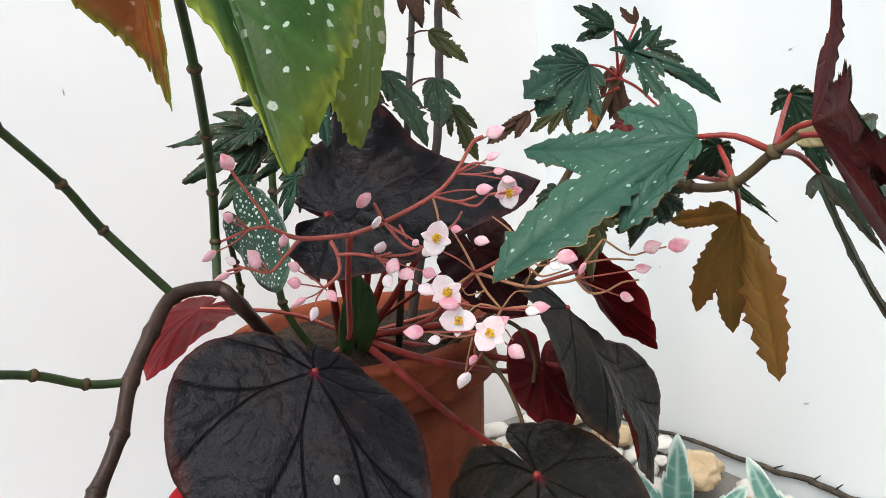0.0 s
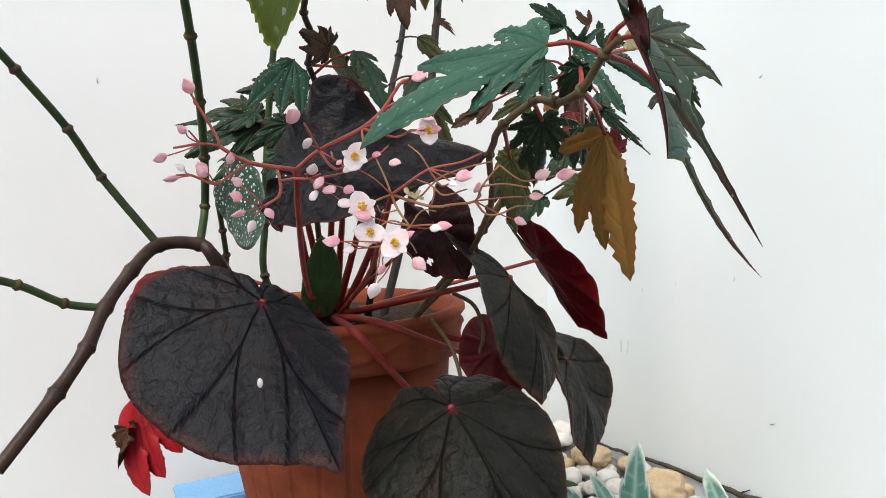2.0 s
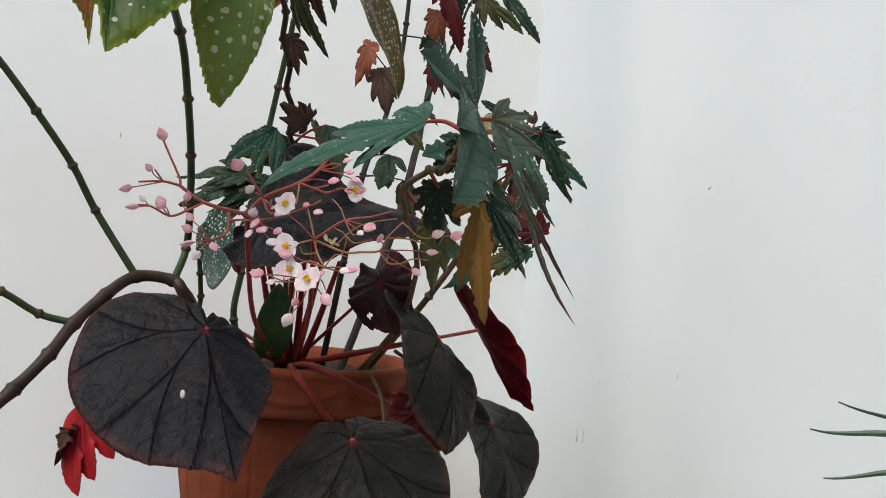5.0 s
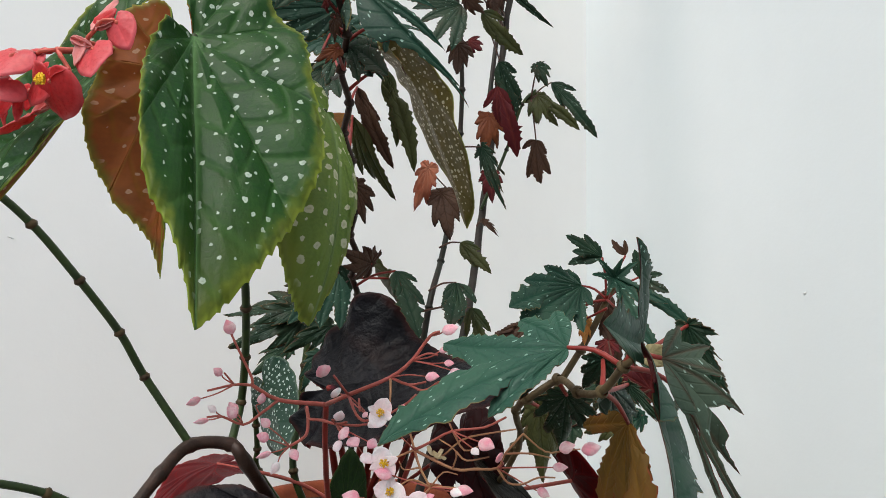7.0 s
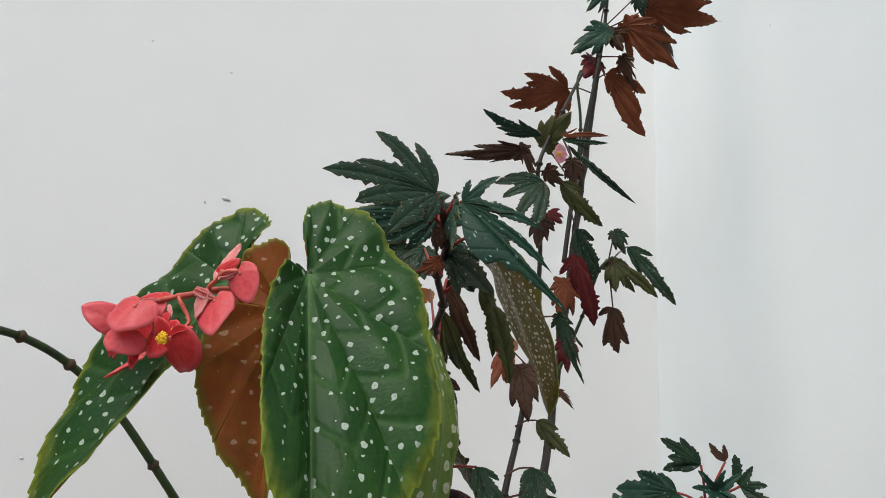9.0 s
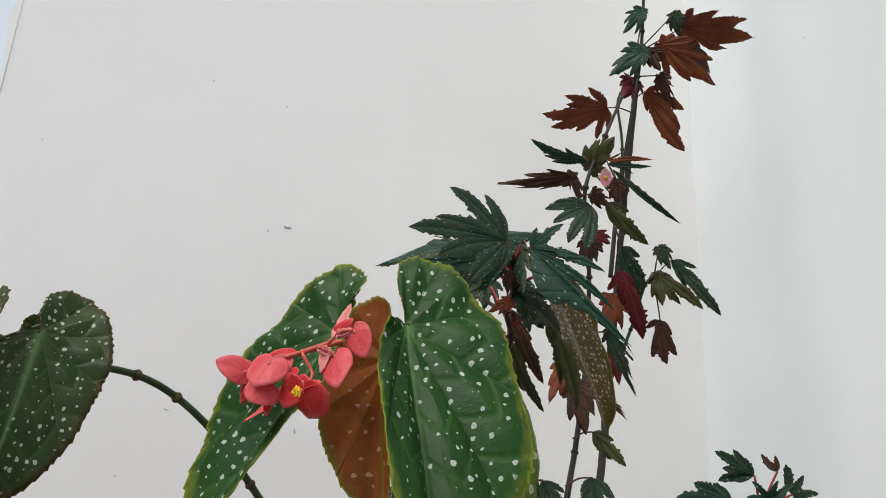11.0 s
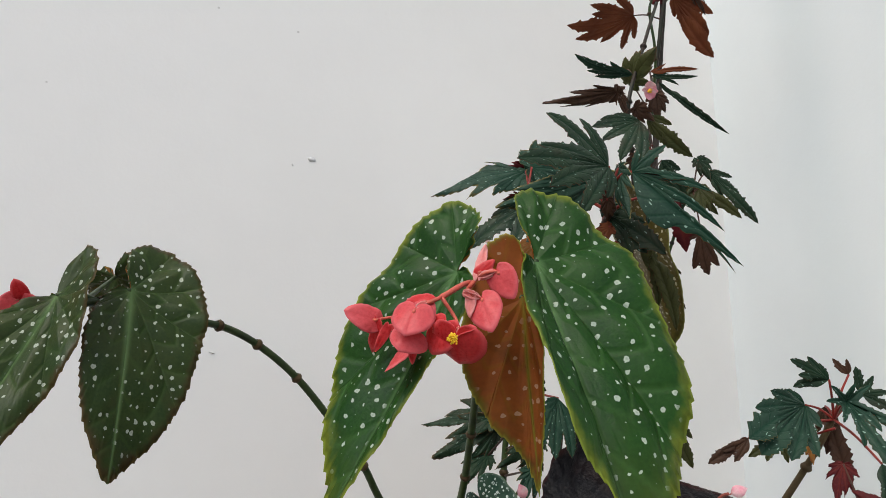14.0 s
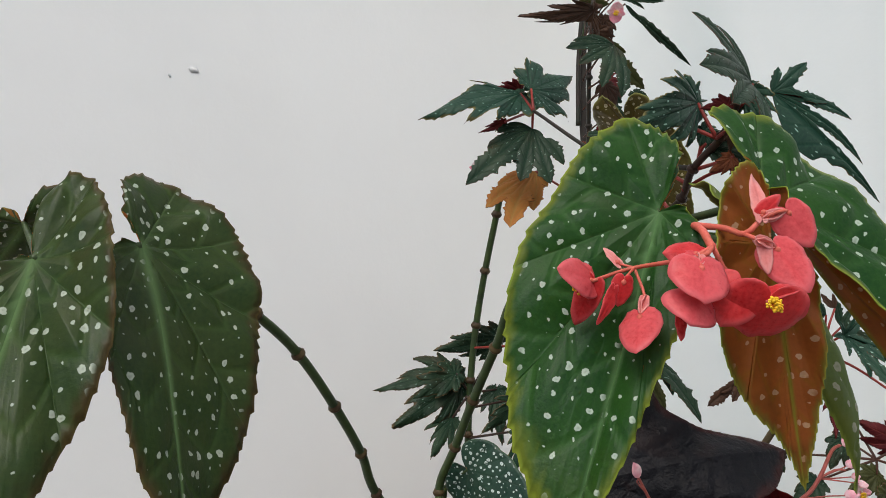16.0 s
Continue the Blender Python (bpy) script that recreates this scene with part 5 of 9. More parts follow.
lf = leaf(lobed, (-0.119, 0.438, 0.871), (-0.149, 0.440, 0.872), (-0.10, -0.88, -0.46), "maple", (MAPLE_WINE, MAPLE_WINE), width=0.789, bend=0.217, fold=0.102, teeth=0.11, wave=0.02, rib=6.0, n=250, rings=8, quilt=0.03, seed=31)
stalk(lf, [(-0.095, 0.418, 0.850), (-0.107, 0.428, 0.860), (-0.119, 0.438, 0.871)], 0.0018, 0.0013, M_RED_STALK)
lf = leaf(lobed, (-0.154, 0.543, 0.885), (-0.151, 0.516, 0.844), (0.25, -0.80, 0.54), "maple", (MAPLE_TOP, MAPLE_UNDER), width=0.901, bend=0.292, fold=0.098, teeth=0.11, wave=0.02, rib=6.0, n=250, rings=8, quilt=0.03, seed=32)
stalk(lf, [(-0.107, 0.457, 0.820), (-0.130, 0.500, 0.852), (-0.154, 0.543, 0.885)], 0.0018, 0.0013, M_RED_STALK)
lf = palm(lobed, (-0.097, 0.434, 0.849), [(-0.074, 0.406, 0.802), (-0.061, 0.403, 0.805), (-0.045, 0.396, 0.802), (-0.086, 0.421, 0.826), (-0.061, 0.416, 0.835)], (-0.31, -0.88, 0.37), (MAPLE_TOP, MAPLE_UNDER), seed=33, web=0.47, hw=0.119)
stalk(lf, [(-0.103, 0.444, 0.830), (-0.100, 0.439, 0.844), (-0.097, 0.434, 0.849)], 0.0018, 0.0013, M_RED_STALK)
lf = leaf(lobed, (-0.134, 0.566, 0.752), (-0.125, 0.579, 0.711), (0.35, -0.91, -0.21), "stub", (MAPLE_BROWN, MAPLE_UNDER), width=0.691, bend=0.2, fold=0.1, teeth=0.11, wave=0.02, rib=6.0, n=250, rings=8, quilt=0.03, seed=34)
stalk(lf, [(-0.147, 0.600, 0.710), (-0.140, 0.583, 0.731), (-0.134, 0.566, 0.752)], 0.0018, 0.0013, M_BARK)
lf = palm(lobed, (-0.182, 0.650, 0.664), [(-0.208, 0.574, 0.601), (-0.209, 0.593, 0.626), (-0.199, 0.613, 0.639), (-0.180, 0.596, 0.597), (-0.163, 0.612, 0.597), (-0.197, 0.631, 0.658)], (0.59, -0.63, 0.51), (MAPLE_LIGHT, MAPLE_UNDER), seed=35, web=0.47)
stalk(lf, [(-0.276, 0.805, 0.660), (-0.229, 0.727, 0.666), (-0.182, 0.650, 0.664)], 0.0018, 0.0013, M_RED_STALK)
lf = leaf(lobed, (-0.141, 0.651, 0.676), (-0.155, 0.598, 0.682), (0.84, -0.28, -0.46), "stub", (MAPLE_BROWN, MAPLE_UNDER), width=0.885, bend=0.19, fold=0.047, teeth=0.11, wave=0.02, rib=6.0, n=250, rings=8, quilt=0.03, seed=36)
stalk(lf, [(-0.167, 0.666, 0.660), (-0.154, 0.659, 0.668), (-0.141, 0.651, 0.676)], 0.0018, 0.0013, M_RED_STALK)
lf = palm(lobed, (-0.105, 0.630, 0.665), [(-0.062, 0.583, 0.589), (-0.085, 0.595, 0.617), (-0.066, 0.618, 0.626), (-0.097, 0.604, 0.634), (-0.080, 0.636, 0.653)], (0.46, -0.61, 0.64), (MAPLE_TOP, MAPLE_UNDER), seed=37, web=0.52, hw=0.128)
stalk(lf, [(-0.172, 0.680, 0.650), (-0.139, 0.655, 0.662), (-0.105, 0.630, 0.665)], 0.0018, 0.0013, M_RED_STALK)
lf = leaf(lobed, (-0.135, 0.701, 0.662), (-0.173, 0.804, 0.668), (-0.79, -0.25, -0.55), "stub", (MAPLE_OLIVE, MAPLE_UNDER), width=0.785, bend=0.452, fold=-0.058, teeth=0.11, wave=0.02, rib=6.0, n=250, rings=8, quilt=0.03, seed=38)
stalk(lf, [(-0.167, 0.666, 0.660), (-0.151, 0.684, 0.661), (-0.135, 0.701, 0.662)], 0.0018, 0.0013, M_RED_STALK)
lf = leaf(lobed, (-0.302, 0.805, 0.628), (-0.413, 0.790, 0.614), (0.04, -0.81, 0.58), "maple", (MAPLE_TOP, MAPLE_UNDER), width=0.764, bend=0.417, fold=-0.052, teeth=0.11, wave=0.02, rib=6.0, n=250, rings=8, quilt=0.03, seed=39)
stalk(lf, [(-0.285, 0.809, 0.600), (-0.294, 0.807, 0.614), (-0.302, 0.805, 0.628)], 0.0018, 0.0013, M_BARK)
lf = leaf(lobed, (-0.295, 0.811, 0.616), (-0.390, 0.766, 0.569), (0.35, -0.92, 0.17), "maple", (MAPLE_TOP, MAPLE_UNDER), width=0.799, bend=0.4, fold=-0.052, teeth=0.11, wave=0.02, rib=6.0, n=250, rings=8, quilt=0.03, seed=40)
stalk(lf, [(-0.285, 0.809, 0.600), (-0.290, 0.810, 0.608), (-0.295, 0.811, 0.616)], 0.0018, 0.0013, M_BARK)
lf = leaf(lobed, (-0.237, 0.829, 0.670), (-0.331, 0.812, 0.660), (0.20, -0.91, -0.36), "maple", (MAPLE_TOP, MAPLE_UNDER), width=0.772, bend=0.431, fold=-0.046, teeth=0.11, wave=0.02, rib=6.0, n=250, rings=8, quilt=0.03, seed=41)
stalk(lf, [(-0.285, 0.809, 0.600), (-0.261, 0.819, 0.635), (-0.237, 0.829, 0.670)], 0.0018, 0.0013, M_BARK)
lf = leaf(lobed, (-0.311, 0.795, 0.571), (-0.343, 0.747, 0.531), (0.12, -0.68, 0.72), "maple", (MAPLE_TOP, MAPLE_UNDER), width=0.79, bend=0.372, fold=-0.052, teeth=0.11, wave=0.02, rib=6.0, n=250, rings=8, quilt=0.03, seed=42)
stalk(lf, [(-0.285, 0.809, 0.600), (-0.298, 0.802, 0.586), (-0.311, 0.795, 0.571)], 0.0018, 0.0013, M_BARK)
lf = leaf(lobed, (-0.247, 0.823, 0.600), (-0.249, 0.783, 0.532), (-0.11, -0.85, 0.51), "maple", (MAPLE_TOP, MAPLE_UNDER), width=0.786, bend=0.4, fold=-0.049, teeth=0.11, wave=0.02, rib=6.0, n=250, rings=8, quilt=0.03, seed=43)
stalk(lf, [(-0.285, 0.809, 0.600), (-0.266, 0.816, 0.600), (-0.247, 0.823, 0.600)], 0.0018, 0.0013, M_BARK)
lf = leaf(lobed, (-0.224, 0.733, 0.602), (-0.281, 0.711, 0.564), (0.38, -0.93, -0.02), "maple", (MAPLE_TOP, MAPLE_UNDER), width=0.779, bend=0.399, fold=-0.05, teeth=0.11, wave=0.02, rib=6.0, n=250, rings=8, quilt=0.03, seed=44)
stalk(lf, [(-0.287, 0.809, 0.580), (-0.256, 0.771, 0.591), (-0.224, 0.733, 0.602)], 0.0018, 0.0013, M_BARK)
lf = leaf(lobed, (-0.229, 0.716, 0.566), (-0.246, 0.699, 0.517), (0.34, -0.91, 0.22), "maple", (MAPLE_LIGHT, MAPLE_UNDER), width=0.779, bend=0.394, fold=-0.052, teeth=0.11, wave=0.02, rib=6.0, n=250, rings=8, quilt=0.03, seed=45)
stalk(lf, [(-0.291, 0.810, 0.540), (-0.260, 0.763, 0.553), (-0.229, 0.716, 0.566)], 0.0018, 0.0013, M_BARK)
cane = [(-0.103, 0.444, 0.830), (-0.153, 0.534, 0.861), (-0.204, 0.624, 0.932)]
tube('stem', cane, 0.0024, 0.0018, M_CANE_DARK, lobed)
lf = leaf(lobed, (-0.212, 0.653, 0.960), (-0.332, 0.607, 0.927), (0.07, -0.69, 0.72), "long", (MAPLE_LIGHT, MAPLE_UNDER), width=0.852, bend=0.502, fold=-0.101, teeth=0.11, wave=0.02, rib=6.0, n=250, rings=8, quilt=0.03, seed=46)
stalk(lf, [(-0.204, 0.624, 0.932), (-0.208, 0.638, 0.946), (-0.212, 0.653, 0.960)], 0.0018, 0.0013, M_RED_STALK)
lf = leaf(lobed, (-0.202, 0.640, 0.961), (-0.131, 0.740, 1.002), (0.67, -0.63, 0.39), "maple", (MAPLE_LIGHT, MAPLE_UNDER), width=0.841, bend=0.27, fold=-0.111, teeth=0.11, wave=0.02, rib=6.0, n=250, rings=8, quilt=0.03, seed=47)
stalk(lf, [(-0.204, 0.624, 0.932), (-0.203, 0.632, 0.947), (-0.202, 0.640, 0.961)], 0.0018, 0.0013, M_RED_STALK)
lf = leaf(lobed, (-0.211, 0.667, 0.968), (-0.249, 0.657, 0.969), (0.22, -0.91, -0.34), "stub", (MAPLE_WINE, MAPLE_WINE), width=0.693, bend=0.194, fold=0.001, teeth=0.11, wave=0.02, rib=6.0, n=250, rings=8, quilt=0.03, seed=48)
stalk(lf, [(-0.204, 0.624, 0.932), (-0.207, 0.645, 0.950), (-0.211, 0.667, 0.968)], 0.0018, 0.0013, M_RED_STALK)
lf = palm(lobed, (-0.204, 0.639, 0.916), [(-0.285, 0.614, 0.853), (-0.257, 0.632, 0.896), (-0.226, 0.611, 0.853), (-0.194, 0.608, 0.848), (-0.176, 0.617, 0.869), (-0.244, 0.639, 0.914), (-0.192, 0.631, 0.899)], (-0.03, -0.91, 0.41), (MAPLE_TOP, MAPLE_UNDER), seed=49, web=0.6, hw=0.13)
stalk(lf, [(-0.204, 0.624, 0.932), (-0.204, 0.631, 0.928), (-0.204, 0.639, 0.916)], 0.0018, 0.0013, M_RED_STALK)
lf = palm(lobed, (-0.194, 0.695, 0.876), [(-0.260, 0.669, 0.833), (-0.242, 0.689, 0.860), (-0.237, 0.641, 0.806), (-0.207, 0.653, 0.825), (-0.185, 0.674, 0.854)], (-0.13, -0.75, 0.65), (ORANGE, MAPLE_OLIVE), seed=50, web=0.6, hw=0.14)
stalk(lf, [(-0.125, 0.522, 0.770), (-0.160, 0.608, 0.827), (-0.194, 0.695, 0.876)], 0.0018, 0.0013, M_RED_STALK)
lf = leaf(lobed, (-0.229, 0.681, 0.935), (-0.261, 0.688, 0.925), (-0.12, -0.97, -0.23), "hang", (MAPLE_WINE, MAPLE_WINE), width=0.88, bend=0.2, fold=0.1, teeth=0.11, wave=0.02, rib=6.0, n=250, rings=8, quilt=0.03, seed=51)
stalk(lf, [(-0.204, 0.624, 0.932), (-0.216, 0.652, 0.934), (-0.229, 0.681, 0.935)], 0.0018, 0.0013, M_RED_STALK)
lf = leaf(lobed, (-0.098, 0.387, 0.869), (-0.111, 0.407, 0.872), (-0.84, -0.48, -0.26), "stub", (MAPLE_WINE, MAPLE_WINE), width=0.782, bend=0.201, fold=-0.0, teeth=0.11, wave=0.02, rib=6.0, n=250, rings=8, quilt=0.03, seed=52)
stalk(lf, [(-0.091, 0.406, 0.860), (-0.094, 0.396, 0.864), (-0.098, 0.387, 0.869)], 0.0018, 0.0013, M_RED_STALK)
lf = leaf(lobed, (-0.092, 0.392, 0.855), (-0.095, 0.398, 0.835), (-0.43, -0.87, -0.23), "stub", (MAPLE_BROWN, MAPLE_UNDER), width=0.781, bend=0.2, fold=-0.0, teeth=0.11, wave=0.02, rib=6.0, n=250, rings=8, quilt=0.03, seed=53)
stalk(lf, [(-0.095, 0.418, 0.850), (-0.094, 0.405, 0.852), (-0.092, 0.392, 0.855)], 0.0018, 0.0013, M_RED_STALK)
lf = leaf(lobed, (-0.092, 0.401, 0.831), (-0.112, 0.397, 0.820), (0.10, -0.99, 0.14), "stub", (MAPLE_RED, MAPLE_RED), width=0.782, bend=0.2, fold=0.0, teeth=0.11, wave=0.02, rib=6.0, n=250, rings=8, quilt=0.03, seed=54)
stalk(lf, [(-0.103, 0.444, 0.830), (-0.098, 0.422, 0.830), (-0.092, 0.401, 0.831)], 0.0018, 0.0013, M_RED_STALK)


# ---- tall lobed begonia tied to a stake ----
tall = tagged(thing("begonia_plant", "", ""), "tall begonia with lobed green and rust-red leaves climbing a stake", "begonia")
stake = tagged(tube('plant_stake', [(-0.150, 0.860, 0.300), (-0.115, 0.900, 0.450), (-0.080, 0.936, 0.620), (-0.065, 0.997, 0.830), (-0.047, 1.030, 1.040), (-0.025, 1.035, 1.250), (0.001, 1.013, 1.460)], 0.0064, 0.0054, M_STAKE, None, knots=0.12, wobble=0.0008), 'grey-brown wooden plant stake standing in the pot', 'plant stake')
cane = [(-0.150, 0.800, 0.325), (-0.120, 0.780, 0.500), (-0.102, 0.780, 0.630), (-0.097, 0.823, 0.697), (-0.092, 0.854, 0.764), (-0.087, 0.872, 0.831), (-0.084, 0.878, 0.899), (-0.081, 0.871, 0.966), (-0.080, 0.852, 1.033), (-0.079, 0.821, 1.100), (-0.052, 0.865, 1.206), (-0.026, 0.907, 1.299)]
tube('stem', cane, 0.0050, 0.0026, M_CANE_DARK, tall)
joint(cane, 0.0042, M_CANE_DARK, tall)
cane = [(-0.062, 1.014, 1.000), (-0.046, 1.022, 1.150), (-0.004, 1.006, 1.390), (0.006, 1.020, 1.496), (0.012, 1.012, 1.590)]
tube('stem', cane, 0.0042, 0.003, M_CANE_DARK, tall)
joint(cane, 0.004, M_CANE_DARK, tall)
cane = [(-0.049, 1.023, 1.120), (-0.033, 0.969, 1.226), (-0.038, 0.950, 1.303), (-0.032, 0.947, 1.329)]
tube('stem', cane, 0.0028, 0.0022, M_CANE, tall)
joint(cane, 0.003, M_NODE, tall)
cane = [(-0.067, 0.980, 0.800), (-0.027, 0.986, 0.901), (-0.001, 0.981, 0.976), (0.021, 0.986, 1.001)]
tube('stem', cane, 0.003, 0.0022, M_CANE, tall)
joint(cane, 0.003, M_CANE_DARK, tall)
lf = leaf(tall, (0.084, 1.039, 1.507), (0.210, 1.042, 1.461), (-0.31, -0.36, -0.88), "long", (MAPLE_RED, MAPLE_RED), width=0.998, bend=0.472, fold=0.061, teeth=0.11, wave=0.02, rib=6.0, n=210, rings=7, quilt=0.03, seed=55)
stalk(lf, [(-0.006, 1.004, 1.440), (0.039, 1.022, 1.473), (0.084, 1.039, 1.507)], 0.0015, 0.0011, M_BROWN_STALK)
lf = leaf(tall, (0.041, 1.020, 1.460), (0.137, 1.057, 1.379), (-0.12, -0.84, -0.53), "maple", (MAPLE_RED, MAPLE_RED), width=0.809, bend=0.354, fold=0.003, teeth=0.11, wave=0.02, rib=6.0, n=210, rings=7, quilt=0.03, seed=56)
stalk(lf, [(-0.006, 1.004, 1.440), (0.018, 1.012, 1.450), (0.041, 1.020, 1.460)], 0.0015, 0.0011, M_BROWN_STALK)
lf = leaf(tall, (0.009, 1.003, 1.442), (-0.056, 0.992, 1.390), (0.17, -0.99, 0.01), "maple", (MAPLE_LIGHT, MAPLE_UNDER), width=0.913, bend=0.325, fold=0.074, teeth=0.11, wave=0.02, rib=6.0, n=210, rings=7, quilt=0.03, seed=57)
stalk(lf, [(-0.007, 1.006, 1.429), (0.001, 1.005, 1.436), (0.009, 1.003, 1.442)], 0.0015, 0.0011, M_BROWN_STALK)
lf = leaf(tall, (0.013, 1.020, 1.451), (0.038, 1.017, 1.402), (-0.13, -0.99, -0.00), "stub", (MAPLE_BROWN, MAPLE_UNDER), width=0.713, bend=0.35, fold=-0.062, teeth=0.11, wave=0.02, rib=6.0, n=210, rings=7, quilt=0.03, seed=58)
stalk(lf, [(-0.006, 1.005, 1.439), (0.004, 1.012, 1.445), (0.013, 1.020, 1.451)], 0.0015, 0.0011, M_BROWN_STALK)
lf = palm(tall, (-0.066, 1.047, 1.353), [(-0.188, 1.007, 1.335), (-0.176, 1.036, 1.318), (-0.131, 1.063, 1.316), (-0.093, 1.093, 1.309), (-0.142, 0.995, 1.362), (-0.097, 0.999, 1.376), (-0.141, 1.011, 1.351), (-0.068, 1.087, 1.324)], (0.30, -0.56, -0.77), (MAPLE_RED, MAPLE_RED), seed=59, hw=0.102)
stalk(lf, [(-0.020, 1.019, 1.324), (-0.043, 1.033, 1.343), (-0.066, 1.047, 1.353)], 0.0015, 0.0011, M_BROWN_STALK)
lf = leaf(tall, (-0.014, 1.027, 1.396), (-0.032, 0.994, 1.342), (0.59, -0.76, 0.27), "stub", (MAPLE_WINE, MAPLE_WINE), width=0.919, bend=0.325, fold=-0.015, teeth=0.11, wave=0.02, rib=6.0, n=210, rings=7, quilt=0.03, seed=60)
stalk(lf, [(-0.013, 1.013, 1.379), (-0.014, 1.020, 1.387), (-0.014, 1.027, 1.396)], 0.0015, 0.0011, M_BROWN_STALK)
lf = palm(tall, (0.006, 1.056, 1.384), [(0.075, 1.103, 1.270), (0.068, 1.086, 1.309), (0.034, 1.088, 1.308), (0.077, 1.070, 1.343), (0.009, 1.072, 1.348), (0.045, 1.053, 1.385)], (-0.05, -0.91, -0.41), (MAPLE_RED, MAPLE_RED), seed=61, hw=0.119)
stalk(lf, [(-0.018, 1.017, 1.337), (-0.006, 1.036, 1.365), (0.006, 1.056, 1.384)], 0.0015, 0.0011, M_BROWN_STALK)
lf = leaf(tall, (0.034, 1.035, 1.404), (0.062, 1.057, 1.336), (-0.29, -0.87, -0.41), "hang", (MAPLE_BROWN, MAPLE_UNDER), width=0.896, bend=0.358, fold=0.019, teeth=0.11, wave=0.02, rib=6.0, n=210, rings=7, quilt=0.03, seed=62)
stalk(lf, [(-0.011, 1.011, 1.394), (0.011, 1.023, 1.399), (0.034, 1.035, 1.404)], 0.0015, 0.0011, M_BROWN_STALK)
lf = palm(tall, (-0.070, 0.776, 1.125), [(-0.149, 0.735, 1.152), (-0.135, 0.765, 1.136), (-0.125, 0.775, 1.130), (-0.088, 0.779, 1.125), (-0.100, 0.751, 1.140)], (-0.06, -0.46, -0.89), (MAPLE_LIGHT, MAPLE_UNDER), seed=63, hw=0.085)
stalk(lf, [(-0.082, 0.786, 1.137), (-0.076, 0.781, 1.135), (-0.070, 0.776, 1.125)], 0.0015, 0.0011, M_BROWN_STALK)
lf = leaf(tall, (-0.075, 0.847, 1.144), (-0.032, 0.817, 1.182), (-0.24, -0.87, -0.42), "stub", (MAPLE_OLIVE, MAPLE_UNDER), width=0.903, bend=0.347, fold=-0.019, teeth=0.11, wave=0.02, rib=6.0, n=210, rings=7, quilt=0.03, seed=64)
stalk(lf, [(-0.041, 1.024, 1.135), (-0.058, 0.935, 1.139), (-0.075, 0.847, 1.144)], 0.0015, 0.0011, M_BROWN_STALK)
lf = palm(tall, (-0.043, 0.810, 1.133), [(0.023, 0.808, 1.122), (-0.005, 0.812, 1.113), (-0.017, 0.808, 1.133)], (-0.07, -0.97, -0.24), (MAPLE_TOP, MAPLE_UNDER), seed=65, hw=0.051, web=0.28)
stalk(lf, [(-0.039, 1.024, 1.153), (-0.041, 0.917, 1.147), (-0.043, 0.810, 1.133)], 0.0015, 0.0011, M_BROWN_STALK)
lf = palm(tall, (-0.045, 0.809, 1.139), [(0.024, 0.804, 1.131), (-0.012, 0.805, 1.140), (-0.021, 0.803, 1.147)], (-0.10, -0.93, -0.35), (MAPLE_RED, MAPLE_RED), seed=66, hw=0.051, web=0.28)
stalk(lf, [(-0.039, 1.024, 1.157), (-0.042, 0.916, 1.152), (-0.045, 0.809, 1.139)], 0.0015, 0.0011, M_BROWN_STALK)
lf = palm(tall, (-0.034, 0.806, 1.120), [(0.060, 0.827, 1.034), (0.018, 0.822, 1.065), (-0.001, 0.812, 1.092)], (-0.31, -0.79, -0.53), (MAPLE_TOP, MAPLE_UNDER), seed=67, hw=0.038, web=0.28)
stalk(lf, [(-0.041, 1.024, 1.136), (-0.037, 0.915, 1.132), (-0.034, 0.806, 1.120)], 0.0015, 0.0011, M_BROWN_STALK)
lf = leaf(tall, (-0.093, 0.754, 1.093), (-0.198, 0.724, 1.078), (0.29, -0.69, -0.66), "long", (MAPLE_BROWN, MAPLE_UNDER), width=0.424, bend=0.34, fold=-0.058, teeth=0.11, wave=0.02, rib=6.0, n=210, rings=7, quilt=0.03, seed=68)
stalk(lf, [(-0.083, 0.817, 1.084), (-0.088, 0.786, 1.088), (-0.093, 0.754, 1.093)], 0.0015, 0.0011, M_BROWN_STALK)
lf = leaf(tall, (-0.094, 0.774, 1.103), (-0.078, 0.782, 1.051), (0.20, -0.98, -0.09), "hang", (MAPLE_BROWN, MAPLE_UNDER), width=0.699, bend=0.351, fold=0.087, teeth=0.11, wave=0.02, rib=6.0, n=210, rings=7, quilt=0.03, seed=69)
stalk(lf, [(-0.083, 0.813, 1.093), (-0.088, 0.793, 1.098), (-0.094, 0.774, 1.103)], 0.0015, 0.0011, M_BROWN_STALK)
lf = palm(tall, (-0.064, 0.773, 1.052), [(-0.120, 0.767, 1.059), (-0.118, 0.753, 1.022), (-0.094, 0.742, 0.986), (-0.070, 0.740, 0.971), (-0.059, 0.753, 1.000), (-0.100, 0.773, 1.067), (-0.132, 0.760, 1.047)], (0.14, -0.92, 0.36), (MAPLE_TOP, MAPLE_UNDER), seed=70, web=0.57)
stalk(lf, [(-0.083, 0.838, 1.037), (-0.074, 0.805, 1.049), (-0.064, 0.773, 1.052)], 0.0015, 0.0011, M_BROWN_STALK)
lf = leaf(tall, (-0.070, 0.836, 1.095), (-0.042, 0.837, 1.069), (-0.38, -0.82, -0.44), "stub", (MAPLE_BROWN, MAPLE_UNDER), width=0.896, bend=0.347, fold=0.069, teeth=0.11, wave=0.02, rib=6.0, n=210, rings=7, quilt=0.03, seed=71)
stalk(lf, [(-0.083, 0.816, 1.086), (-0.076, 0.826, 1.090), (-0.070, 0.836, 1.095)], 0.0015, 0.0011, M_BROWN_STALK)
